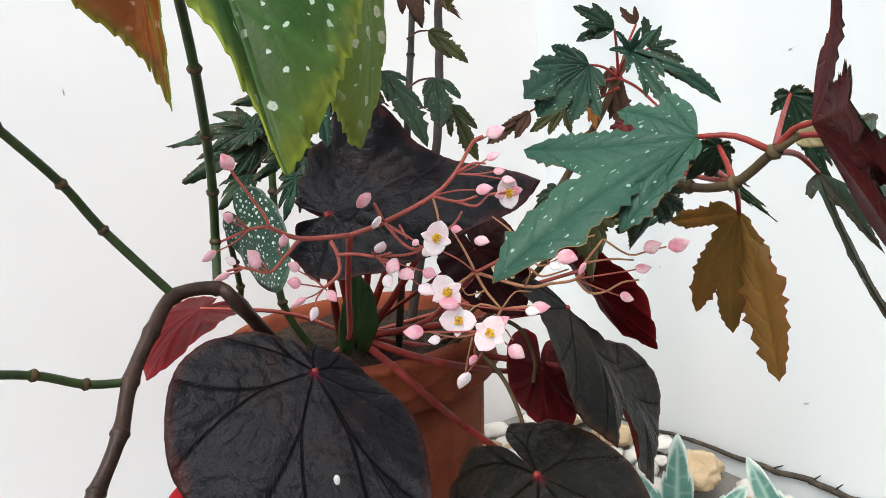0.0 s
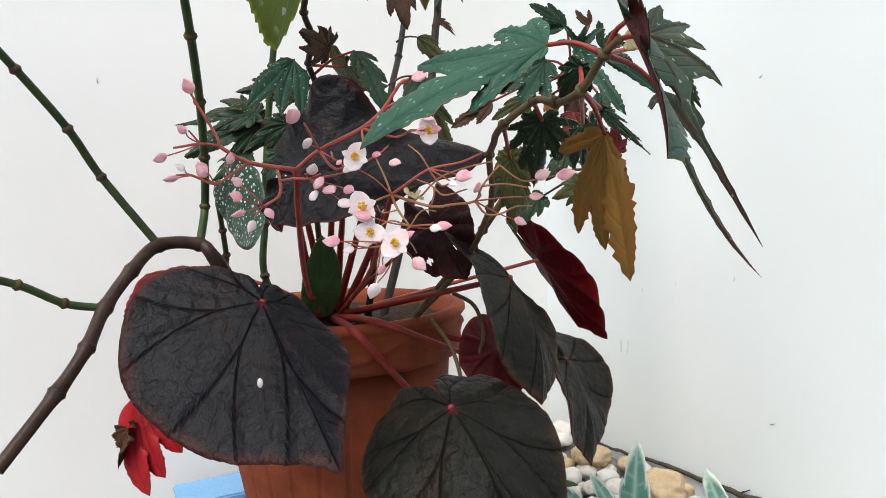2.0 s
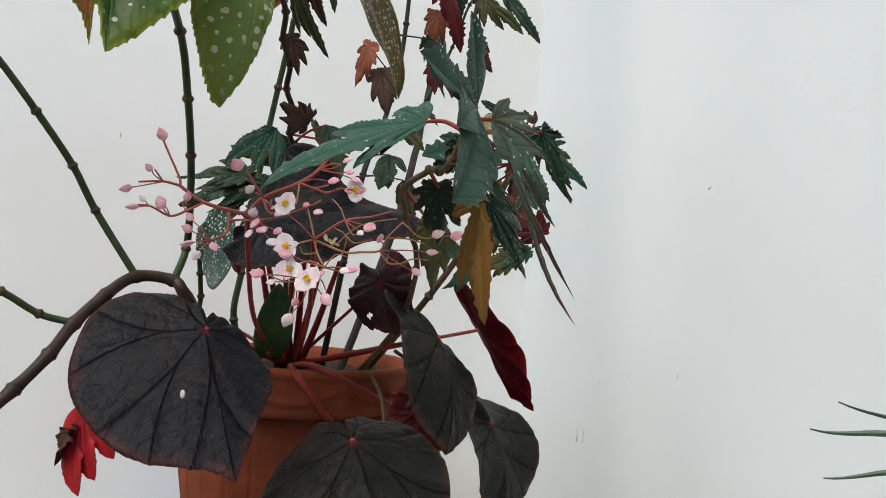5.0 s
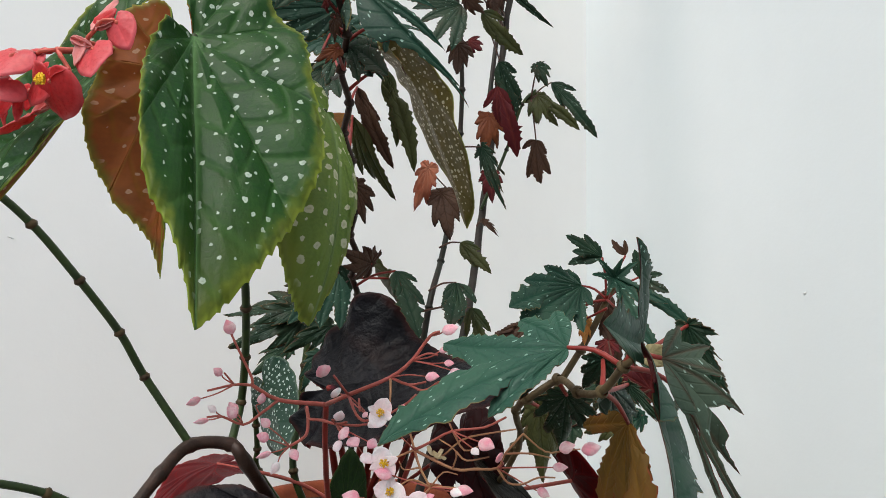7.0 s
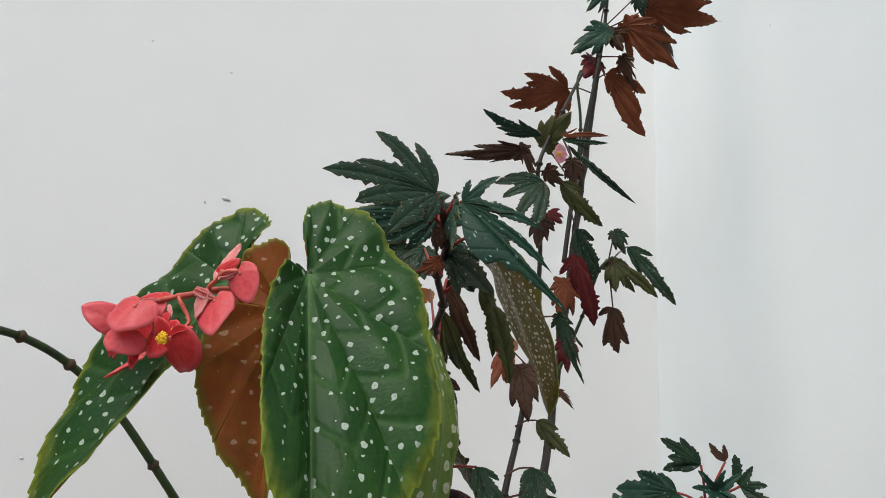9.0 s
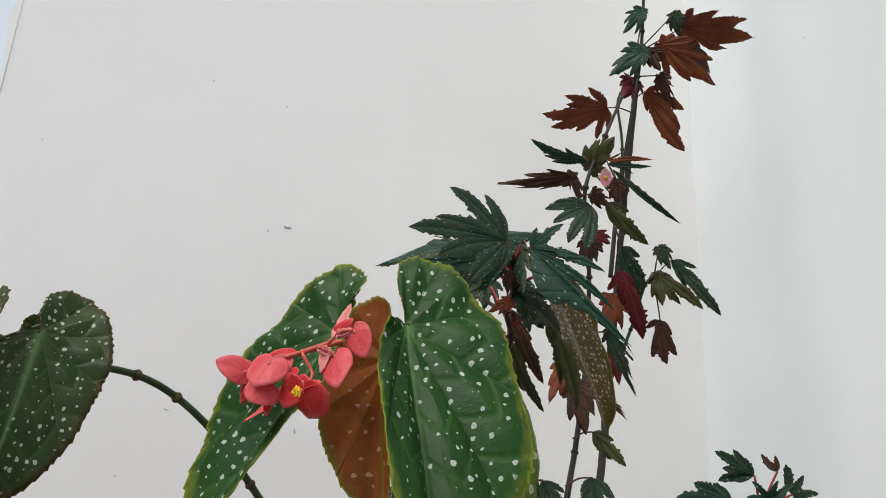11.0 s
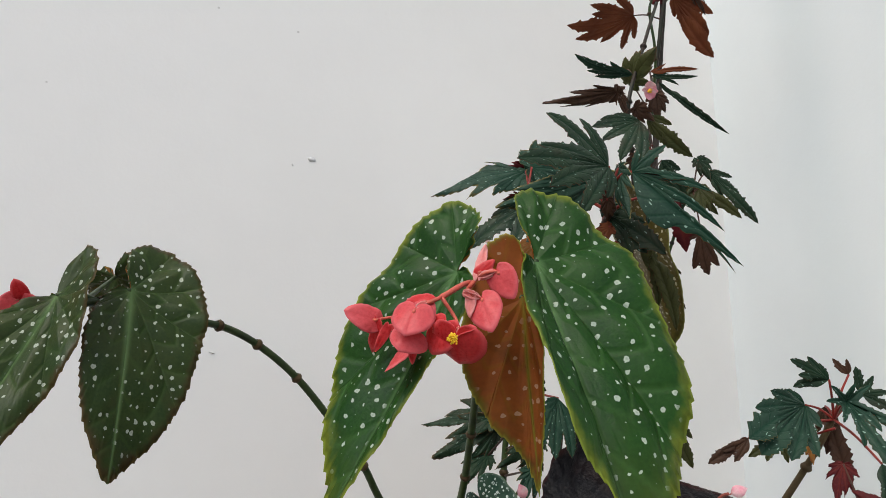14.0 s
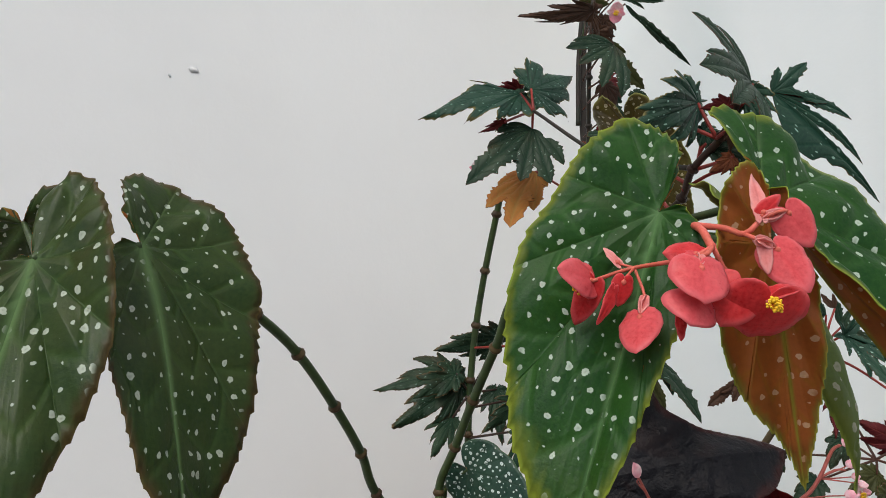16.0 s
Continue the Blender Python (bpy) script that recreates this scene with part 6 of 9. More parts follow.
lf = leaf(tall, (-0.038, 0.899, 1.137), (-0.036, 0.905, 1.091), (0.16, -0.98, -0.13), "stub", (MAPLE_BROWN, MAPLE_UNDER), width=0.799, bend=0.349, fold=-0.082, teeth=0.11, wave=0.02, rib=6.0, n=210, rings=7, quilt=0.03, seed=72)
stalk(lf, [(-0.042, 1.023, 1.127), (-0.040, 0.961, 1.132), (-0.038, 0.899, 1.137)], 0.0015, 0.0011, M_BROWN_STALK)
lf = palm(tall, (-0.053, 0.874, 1.091), [(0.011, 0.884, 1.020), (-0.013, 0.884, 1.036), (-0.037, 0.884, 1.053), (-0.050, 0.881, 1.069), (-0.017, 0.872, 1.072)], (-0.23, -0.91, -0.34), (MAPLE_OLIVE, MAPLE_UNDER), seed=73, web=0.52)
stalk(lf, [(-0.047, 1.021, 1.076), (-0.050, 0.947, 1.087), (-0.053, 0.874, 1.091)], 0.0015, 0.0011, M_BROWN_STALK)
lf = leaf(tall, (-0.064, 0.833, 1.025), (-0.042, 0.825, 1.006), (-0.28, -0.95, 0.12), "stub", (MAPLE_WINE, MAPLE_WINE), width=0.901, bend=0.348, fold=-0.055, teeth=0.11, wave=0.02, rib=6.0, n=210, rings=7, quilt=0.03, seed=74)
stalk(lf, [(-0.084, 0.846, 1.015), (-0.074, 0.840, 1.020), (-0.064, 0.833, 1.025)], 0.0015, 0.0011, M_BROWN_STALK)
lf = leaf(tall, (-0.072, 0.797, 1.006), (-0.072, 0.791, 0.958), (0.22, -0.97, 0.11), "stub", (MAPLE_BROWN, MAPLE_UNDER), width=0.806, bend=0.346, fold=-0.007, teeth=0.11, wave=0.02, rib=6.0, n=210, rings=7, quilt=0.03, seed=75)
stalk(lf, [(-0.084, 0.852, 0.996), (-0.078, 0.824, 1.001), (-0.072, 0.797, 1.006)], 0.0015, 0.0011, M_BROWN_STALK)
lf = palm(tall, (-0.035, 0.936, 1.034), [(-0.012, 0.958, 0.936), (0.000, 0.955, 0.966), (-0.031, 0.945, 0.985), (-0.006, 0.945, 1.017)], (0.20, -0.97, -0.17), (MAPLE_TOP, MAPLE_UNDER), seed=76, web=0.52, hw=0.136)
stalk(lf, [(-0.052, 1.016, 1.026), (-0.044, 0.976, 1.034), (-0.035, 0.936, 1.034)], 0.0015, 0.0011, M_BROWN_STALK)
lf = palm(tall, (-0.035, 0.929, 0.990), [(-0.006, 0.959, 0.880), (-0.033, 0.947, 0.933), (-0.060, 0.943, 0.960), (-0.009, 0.938, 0.948), (-0.045, 0.936, 0.976)], (-0.17, -0.94, -0.30), (MAPLE_WINE, MAPLE_WINE), seed=77, web=0.47, hw=0.119)
stalk(lf, [(-0.056, 1.011, 0.978), (-0.045, 0.970, 0.988), (-0.035, 0.929, 0.990)], 0.0015, 0.0011, M_BROWN_STALK)
lf = leaf(tall, (-0.053, 0.962, 0.952), (-0.060, 0.957, 0.887), (0.12, -0.99, 0.08), "stub", (MAPLE_RED, MAPLE_RED), width=0.805, bend=0.35, fold=-0.043, teeth=0.11, wave=0.02, rib=6.0, n=210, rings=7, quilt=0.03, seed=78)
stalk(lf, [(-0.060, 1.006, 0.942), (-0.056, 0.984, 0.947), (-0.053, 0.962, 0.952)], 0.0015, 0.0011, M_BROWN_STALK)
lf = leaf(tall, (0.024, 0.973, 1.039), (0.042, 0.973, 1.000), (0.07, -1.00, 0.05), "stub", (MAPLE_TOP, MAPLE_UNDER), width=0.799, bend=0.348, fold=-0.009, teeth=0.11, wave=0.02, rib=6.0, n=210, rings=7, quilt=0.03, seed=79)
stalk(lf, [(0.013, 0.984, 0.986), (0.018, 0.979, 1.012), (0.024, 0.973, 1.039)], 0.0015, 0.0011, M_BROWN_STALK)
lf = leaf(tall, (0.023, 0.990, 0.994), (0.026, 0.979, 0.939), (0.20, -0.96, 0.20), "stub", (MAPLE_OLIVE, MAPLE_UNDER), width=0.808, bend=0.349, fold=-0.059, teeth=0.11, wave=0.02, rib=6.0, n=210, rings=7, quilt=0.03, seed=80)
stalk(lf, [(0.013, 0.984, 0.986), (0.018, 0.987, 0.990), (0.023, 0.990, 0.994)], 0.0015, 0.0011, M_BROWN_STALK)
lf = palm(tall, (0.042, 1.052, 1.038), [(0.121, 1.067, 0.938), (0.099, 1.063, 0.972), (0.065, 1.055, 0.985), (0.052, 1.053, 1.006), (0.085, 1.064, 1.025)], (0.28, -0.96, 0.08), (MAPLE_TOP, MAPLE_UNDER), seed=81, web=0.47, hw=0.093)
stalk(lf, [(0.013, 0.984, 0.986), (0.028, 1.018, 1.016), (0.042, 1.052, 1.038)], 0.0015, 0.0011, M_BROWN_STALK)
lf = palm(tall, (0.008, 1.045, 1.014), [(0.092, 1.038, 0.944), (0.055, 1.042, 0.954), (0.016, 1.048, 0.962), (0.003, 1.047, 0.994), (0.045, 1.040, 1.000)], (-0.15, -0.99, -0.08), (MAPLE_OLIVE, MAPLE_UNDER), seed=82, web=0.42, hw=0.102)
stalk(lf, [(0.013, 0.984, 0.986), (0.010, 1.014, 1.004), (0.008, 1.045, 1.014)], 0.0015, 0.0011, M_BROWN_STALK)
lf = palm(tall, (0.021, 0.993, 0.918), [(0.029, 1.003, 0.845), (0.005, 1.009, 0.857), (0.046, 0.995, 0.859), (-0.003, 1.003, 0.906), (0.039, 0.991, 0.892)], (-0.32, -0.93, -0.16), (MAPLE_BROWN, MAPLE_UNDER), seed=83, web=0.47, hw=0.128)
stalk(lf, [(0.013, 0.984, 0.986), (0.017, 0.989, 0.956), (0.021, 0.993, 0.918)], 0.0015, 0.0011, M_BROWN_STALK)
lf = leaf(tall, (-0.056, 0.906, 0.885), (-0.015, 0.903, 0.784), (-0.19, -0.98, -0.05), "hang", (MAPLE_TOP, MAPLE_UNDER), width=0.594, bend=0.351, fold=0.038, teeth=0.11, wave=0.02, rib=6.0, n=210, rings=7, quilt=0.03, seed=84)
stalk(lf, [(-0.089, 0.865, 0.875), (-0.072, 0.885, 0.880), (-0.056, 0.906, 0.885)], 0.0015, 0.0011, M_BROWN_STALK)
lf = leaf(tall, (-0.091, 0.792, 0.788), (-0.074, 0.780, 0.721), (0.23, -0.94, 0.23), "stub", (MAPLE_BROWN, MAPLE_UNDER), width=0.755, bend=0.356, fold=0.034, teeth=0.11, wave=0.02, rib=6.0, n=210, rings=7, quilt=0.03, seed=85)
stalk(lf, [(-0.095, 0.846, 0.778), (-0.093, 0.819, 0.783), (-0.091, 0.792, 0.788)], 0.0015, 0.0011, M_BROWN_STALK)
lf = palm(tall, (-0.075, 0.848, 0.727), [(-0.027, 0.842, 0.681), (-0.057, 0.845, 0.706), (-0.047, 0.842, 0.689), (-0.044, 0.848, 0.716)], (0.08, -0.97, 0.21), (MAPLE_OLIVE, MAPLE_UNDER), seed=86, web=0.47, hw=0.128)
stalk(lf, [(-0.099, 0.821, 0.716), (-0.087, 0.834, 0.725), (-0.075, 0.848, 0.727)], 0.0015, 0.0011, M_BROWN_STALK)
lf = leaf(tall, (-0.050, 0.959, 0.855), (-0.045, 0.957, 0.805), (0.29, -0.95, 0.08), "stub", (MAPLE_WINE, MAPLE_WINE), width=0.792, bend=0.352, fold=-0.011, teeth=0.11, wave=0.02, rib=6.0, n=210, rings=7, quilt=0.03, seed=87)
stalk(lf, [(-0.068, 0.988, 0.845), (-0.059, 0.974, 0.850), (-0.050, 0.959, 0.855)], 0.0015, 0.0011, M_BROWN_STALK)
lf = leaf(tall, (-0.063, 0.968, 0.781), (-0.034, 0.959, 0.751), (0.15, -0.90, 0.42), "hang", (MAPLE_BROWN, MAPLE_UNDER), width=0.7, bend=0.349, fold=-0.052, teeth=0.11, wave=0.02, rib=6.0, n=210, rings=7, quilt=0.03, seed=88)
stalk(lf, [(-0.073, 0.970, 0.771), (-0.068, 0.969, 0.776), (-0.063, 0.968, 0.781)], 0.0015, 0.0011, M_BROWN_STALK)
lf = palm(tall, (-0.069, 0.800, 0.665), [(-0.063, 0.736, 0.602), (-0.080, 0.758, 0.628), (-0.051, 0.744, 0.605), (-0.038, 0.780, 0.636), (-0.082, 0.776, 0.646), (-0.050, 0.787, 0.647)], (0.22, -0.68, 0.70), (MAPLE_TOP, MAPLE_UNDER), seed=89, web=0.52, hw=0.128)
stalk(lf, [(-0.104, 0.784, 0.652), (-0.087, 0.792, 0.663), (-0.069, 0.800, 0.665)], 0.0015, 0.0011, M_BROWN_STALK)
lf = palm(tall, (-0.053, 0.824, 0.632), [(-0.024, 0.802, 0.560), (-0.037, 0.811, 0.586), (-0.022, 0.810, 0.599), (-0.056, 0.817, 0.592)], (-0.23, -0.95, 0.20), (MAPLE_OLIVE, MAPLE_UNDER), seed=90, web=0.42, hw=0.111)
stalk(lf, [(-0.107, 0.764, 0.624), (-0.080, 0.794, 0.632), (-0.053, 0.824, 0.632)], 0.0015, 0.0011, M_BROWN_STALK)
lf = leaf(tall, (0.009, 1.002, 1.533), (-0.029, 0.991, 1.477), (0.24, -0.97, 0.03), "maple", (MAPLE_LIGHT, MAPLE_UNDER), width=0.817, bend=0.336, fold=-0.006, teeth=0.11, wave=0.02, rib=6.0, n=210, rings=7, quilt=0.03, seed=91)
stalk(lf, [(-0.006, 1.004, 1.440), (0.002, 1.003, 1.486), (0.009, 1.002, 1.533)], 0.0015, 0.0011, M_BROWN_STALK)
lf = leaf(tall, (0.065, 1.008, 1.516), (0.075, 1.021, 1.470), (-0.18, -0.93, -0.32), "stub", (MAPLE_TOP, MAPLE_UNDER), width=0.799, bend=0.35, fold=-0.087, teeth=0.11, wave=0.02, rib=6.0, n=210, rings=7, quilt=0.03, seed=92)
stalk(lf, [(-0.006, 1.004, 1.440), (0.030, 1.006, 1.478), (0.065, 1.008, 1.516)], 0.0015, 0.0011, M_BROWN_STALK)
lf = leaf(tall, (0.086, 1.034, 1.458), (0.131, 1.061, 1.389), (0.51, -0.86, 0.00), "long", (MAPLE_BROWN, MAPLE_UNDER), width=0.889, bend=0.319, fold=-0.066, teeth=0.11, wave=0.02, rib=6.0, n=210, rings=7, quilt=0.03, seed=93)
stalk(lf, [(-0.006, 1.004, 1.440), (0.040, 1.019, 1.449), (0.086, 1.034, 1.458)], 0.0015, 0.0011, M_BROWN_STALK)
lf = leaf(tall, (-0.101, 0.619, 0.903), (-0.041, 0.715, 0.725), (-0.73, -0.47, -0.50), OVAL, (POLKA_GOLD, WING_UNDER), width=0.698, bend=-0.419, fold=-0.157, wave=0.015, teeth=0.02, rib=6.0, n=170, rings=10, seed=94)
stalk(lf, [(-0.086, 0.875, 0.850), (-0.094, 0.747, 0.876), (-0.101, 0.619, 0.903)], 0.0020, 0.0015, M_BROWN_STALK)
lf = leaf(tall, (-0.105, 0.767, 0.819), (-0.127, 0.781, 0.761), (0.09, -0.96, -0.26), "stub", (SALMON, SALMON), width=0.543, bend=0.301, fold=0.101, teeth=0.11, wave=0.02, rib=6.0, n=210, rings=7, quilt=0.03, seed=95)
stalk(lf, [(-0.089, 0.865, 0.800), (-0.097, 0.816, 0.809), (-0.105, 0.767, 0.819)], 0.0012, 0.0010, M_BROWN_STALK)


# ---- arching lobed begonia on the other side ----
arch = tagged(thing("begonia_plant", "", ""), "arching lobed begonia with teal, ochre and wine-red hanging leaves", "begonia")
cane = [(-0.090, 0.760, 0.330), (0.000, 0.660, 0.420), (0.045, 0.550, 0.490), (0.055, 0.450, 0.535), (0.071, 0.379, 0.551), (0.092, 0.374, 0.566), (0.107, 0.345, 0.560), (0.122, 0.317, 0.563), (0.134, 0.296, 0.579), (0.142, 0.288, 0.587)]
tube('stem', cane, 0.0034, 0.0024, M_TAN_STEM, arch, wobble=0.0008)
joint(cane, 0.0031, M_TAN_STEM, arch)
lf = palm(arch, (0.102, 0.308, 0.589), [(-0.005, 0.275, 0.530), (0.017, 0.346, 0.589), (0.069, 0.340, 0.605), (0.093, 0.337, 0.612), (0.058, 0.284, 0.548), (0.076, 0.288, 0.559), (0.096, 0.299, 0.578)], (-0.30, -0.65, 0.70), (TEAL_TOP, MAPLE_UNDER), seed=96, web=0.62, droop=0.06, hw=0.13)
stalk(lf, [(0.134, 0.296, 0.579), (0.118, 0.302, 0.588), (0.102, 0.308, 0.589)], 0.0018, 0.0013, M_RED_STALK)
lf = palm(arch, (0.139, 0.361, 0.540), [(0.152, 0.339, 0.444), (0.140, 0.380, 0.461), (0.122, 0.395, 0.472), (0.109, 0.399, 0.532), (0.153, 0.347, 0.507), (0.144, 0.356, 0.536)], (-0.68, -0.73, 0.02), (MAPLE_OCHRE, MAPLE_OCHRE), seed=97, web=0.32, droop=0.04, hw=0.115)
stalk(lf, [(0.122, 0.317, 0.563), (0.131, 0.339, 0.555), (0.139, 0.361, 0.540)], 0.0018, 0.0013, M_RED_STALK)
lf = palm(arch, (0.144, 0.278, 0.592), [(0.150, 0.186, 0.514), (0.122, 0.200, 0.602), (0.140, 0.252, 0.648), (0.146, 0.205, 0.560)], (0.88, -0.40, 0.25), (MAPLE_LIGHT, MAPLE_WINE), seed=98, web=0.45, droop=0.05, hw=0.17, fold=0.45)
stalk(lf, [(0.134, 0.296, 0.579), (0.139, 0.287, 0.589), (0.144, 0.278, 0.592)], 0.0018, 0.0013, M_RED_STALK)
lf = palm(arch, (0.154, 0.282, 0.585), [(0.217, 0.287, 0.468), (0.196, 0.287, 0.556), (0.181, 0.296, 0.592), (0.164, 0.291, 0.603), (0.187, 0.285, 0.576), (0.176, 0.280, 0.547)], (0.16, -0.90, 0.40), (FAN_TOP, MAPLE_WINE), seed=99, web=0.7, droop=0.12, hw=0.13, taper=1.2, cap=0.0019)
stalk(lf, [(0.134, 0.296, 0.579), (0.144, 0.289, 0.586), (0.154, 0.282, 0.585)], 0.0018, 0.0013, M_RED_STALK)
lf = palm(arch, (0.171, 0.334, 0.563), [(0.219, 0.295, 0.450), (0.200, 0.323, 0.518), (0.164, 0.325, 0.550), (0.178, 0.325, 0.545)], (-0.62, -0.78, -0.06), (FAN_TOP, MAPLE_WINE), seed=100, web=0.6, droop=0.06, hw=0.13, taper=1.3, cap=0.0018)
stalk(lf, [(0.134, 0.296, 0.579), (0.153, 0.315, 0.575), (0.171, 0.334, 0.563)], 0.0018, 0.0013, M_RED_STALK)
lf = leaf(arch, (0.181, 0.393, 0.605), (0.209, 0.403, 0.548), (-0.33, -0.89, -0.31), "hang", (MAPLE_TOP, MAPLE_UNDER), width=0.909, bend=0.508, fold=0.052, teeth=0.13, wave=0.018, rib=6.0, n=330, rings=11, quilt=0.03, seed=101)
stalk(lf, [(0.134, 0.296, 0.579), (0.157, 0.345, 0.592), (0.181, 0.393, 0.605)], 0.0016, 0.0012, M_RED_STALK)
lf = leaf(arch, (0.130, 0.454, 0.557), (0.157, 0.633, 0.492), (0.37, -0.37, -0.85), "hang", (MAPLE_LIGHT, MAPLE_UNDER), width=0.394, bend=-0.067, fold=-0.071, teeth=0.13, wave=0.018, rib=6.0, n=330, rings=11, quilt=0.03, seed=102)
stalk(lf, [(0.122, 0.317, 0.563), (0.126, 0.385, 0.560), (0.130, 0.454, 0.557)], 0.0018, 0.0014, M_RED_STALK)
lf = leaf(arch, (0.141, 0.409, 0.562), (0.173, 0.394, 0.527), (-0.34, -0.94, 0.07), "hang", (MAPLE_TOP, MAPLE_WINE), width=0.44, bend=0.303, fold=0.1, teeth=0.13, wave=0.018, rib=6.0, n=330, rings=11, quilt=0.03, seed=103)
stalk(lf, [(0.122, 0.317, 0.563), (0.132, 0.363, 0.562), (0.141, 0.409, 0.562)], 0.0018, 0.0014, M_RED_STALK)
lf = leaf(arch, (0.069, 0.501, 0.534), (0.072, 0.520, 0.466), (0.35, -0.91, -0.24), "stub", (MAPLE_OLIVE, MAPLE_UNDER), width=0.585, bend=0.241, fold=-0.011, teeth=0.13, wave=0.018, rib=6.0, n=330, rings=11, quilt=0.03, seed=104)
stalk(lf, [(0.071, 0.379, 0.551), (0.070, 0.440, 0.542), (0.069, 0.501, 0.534)], 0.0018, 0.0014, M_RED_STALK)
lf = leaf(arch, (0.098, 0.390, 0.554), (0.090, 0.444, 0.507), (0.03, -0.65, -0.76), "maple", (MAPLE_TOP, MAPLE_UNDER), width=0.819, bend=0.276, fold=-0.053, teeth=0.13, wave=0.018, rib=6.0, n=330, rings=11, quilt=0.03, seed=105)
stalk(lf, [(0.092, 0.374, 0.566), (0.095, 0.382, 0.560), (0.098, 0.390, 0.554)], 0.0018, 0.0014, M_RED_STALK)
lf = leaf(arch, (0.123, 0.343, 0.581), (0.109, 0.361, 0.560), (-0.33, -0.80, -0.50), "stub", (MAPLE_TOP, MAPLE_UNDER), width=0.82, bend=0.314, fold=-0.047, teeth=0.13, wave=0.018, rib=6.0, n=330, rings=11, quilt=0.03, seed=106)
stalk(lf, [(0.122, 0.317, 0.563), (0.123, 0.330, 0.572), (0.123, 0.343, 0.581)], 0.0018, 0.0014, M_RED_STALK)
lf = leaf(arch, (0.172, 0.619, 0.544), (0.128, 0.631, 0.569), (-0.30, -0.95, -0.04), "stub", (MAPLE_WINE, MAPLE_WINE), width=0.9, bend=0.3, fold=-0.064, teeth=0.11, wave=0.02, rib=6.0, n=250, rings=8, quilt=0.03, seed=107)
stalk(lf, [(0.143, 0.627, 0.527), (0.157, 0.623, 0.536), (0.172, 0.619, 0.544)], 0.0015, 0.0011, M_BROWN_STALK)
lf = leaf(arch, (0.140, 0.624, 0.512), (0.105, 0.622, 0.497), (-0.03, -0.98, 0.22), "stub", (MAPLE_OLIVE, MAPLE_UNDER), width=0.9, bend=0.3, fold=0.009, teeth=0.11, wave=0.02, rib=6.0, n=250, rings=8, quilt=0.03, seed=108)
stalk(lf, [(0.143, 0.627, 0.527), (0.142, 0.625, 0.520), (0.140, 0.624, 0.512)], 0.0015, 0.0011, M_BROWN_STALK)
lf = leaf(arch, (0.162, 0.595, 0.520), (0.131, 0.589, 0.497), (-0.08, -0.94, 0.32), "maple", (MAPLE_LIGHT, MAPLE_UNDER), width=0.8, bend=0.3, fold=0.072, teeth=0.11, wave=0.02, rib=6.0, n=250, rings=8, quilt=0.03, seed=109)
stalk(lf, [(0.143, 0.627, 0.527), (0.152, 0.611, 0.524), (0.162, 0.595, 0.520)], 0.0015, 0.0011, M_BROWN_STALK)
lf = leaf(arch, (0.122, 0.651, 0.546), (0.099, 0.640, 0.516), (-0.26, -0.84, 0.48), "stub", (MAPLE_TOP, MAPLE_UNDER), width=0.8, bend=0.3, fold=0.007, teeth=0.11, wave=0.02, rib=6.0, n=250, rings=8, quilt=0.03, seed=110)
stalk(lf, [(0.143, 0.627, 0.527), (0.133, 0.639, 0.537), (0.122, 0.651, 0.546)], 0.0015, 0.0011, M_BROWN_STALK)
lf = leaf(arch, (0.131, 0.667, 0.591), (0.115, 0.653, 0.543), (-0.38, -0.84, 0.39), "hang", (MAPLE_WINE, MAPLE_WINE), width=1.1, bend=0.3, fold=-0.038, teeth=0.11, wave=0.02, rib=6.0, n=250, rings=8, quilt=0.03, seed=111)
stalk(lf, [(0.143, 0.627, 0.527), (0.137, 0.647, 0.559), (0.131, 0.667, 0.591)], 0.0015, 0.0011, M_BROWN_STALK)
lf = leaf(arch, (0.060, 0.687, 0.526), (0.033, 0.675, 0.491), (-0.30, -0.80, 0.53), "stub", (MAPLE_TOP, MAPLE_UNDER), width=0.8, bend=0.3, fold=0.054, teeth=0.11, wave=0.02, rib=6.0, n=250, rings=8, quilt=0.03, seed=112)
stalk(lf, [(0.143, 0.627, 0.527), (0.102, 0.657, 0.527), (0.060, 0.687, 0.526)], 0.0015, 0.0011, M_BROWN_STALK)
lf = leaf(arch, (0.092, 0.659, 0.498), (0.055, 0.651, 0.471), (-0.19, -0.85, 0.49), "stub", (MAPLE_TOP, MAPLE_UNDER), width=0.8, bend=0.3, fold=-0.003, teeth=0.11, wave=0.02, rib=6.0, n=250, rings=8, quilt=0.03, seed=113)
stalk(lf, [(0.143, 0.627, 0.527), (0.118, 0.643, 0.513), (0.092, 0.659, 0.498)], 0.0015, 0.0011, M_BROWN_STALK)
lf = leaf(arch, (0.148, 0.297, 0.586), (0.163, 0.288, 0.586), (-0.51, -0.85, 0.15), OVAL, (DRY_LEAF, DRY_LEAF), width=1.047, bend=0.2, fold=0.2, wave=0.02, n=60, rings=5, seed=114)
cane = [(-0.090, 0.800, 0.330), (0.020, 0.740, 0.460), (0.100, 0.710, 0.580), (0.140, 0.686, 0.658)]
tube('stem', cane, 0.005, 0.0036, M_TAN_STEM, arch)
joint(cane, 0.005, M_TAN_STEM, arch)
lf = palm(arch, (0.102, 0.690, 0.654), [(0.029, 0.600, 0.624), (0.041, 0.630, 0.655), (0.061, 0.650, 0.673), (0.082, 0.690, 0.672), (0.041, 0.610, 0.606), (0.073, 0.630, 0.598), (0.105, 0.650, 0.600), (0.114, 0.670, 0.630)], (-0.02, -0.97, 0.26), (MAPLE_LIGHT, MAPLE_UNDER), seed=115, web=0.59, droop=0.05, hw=0.119)
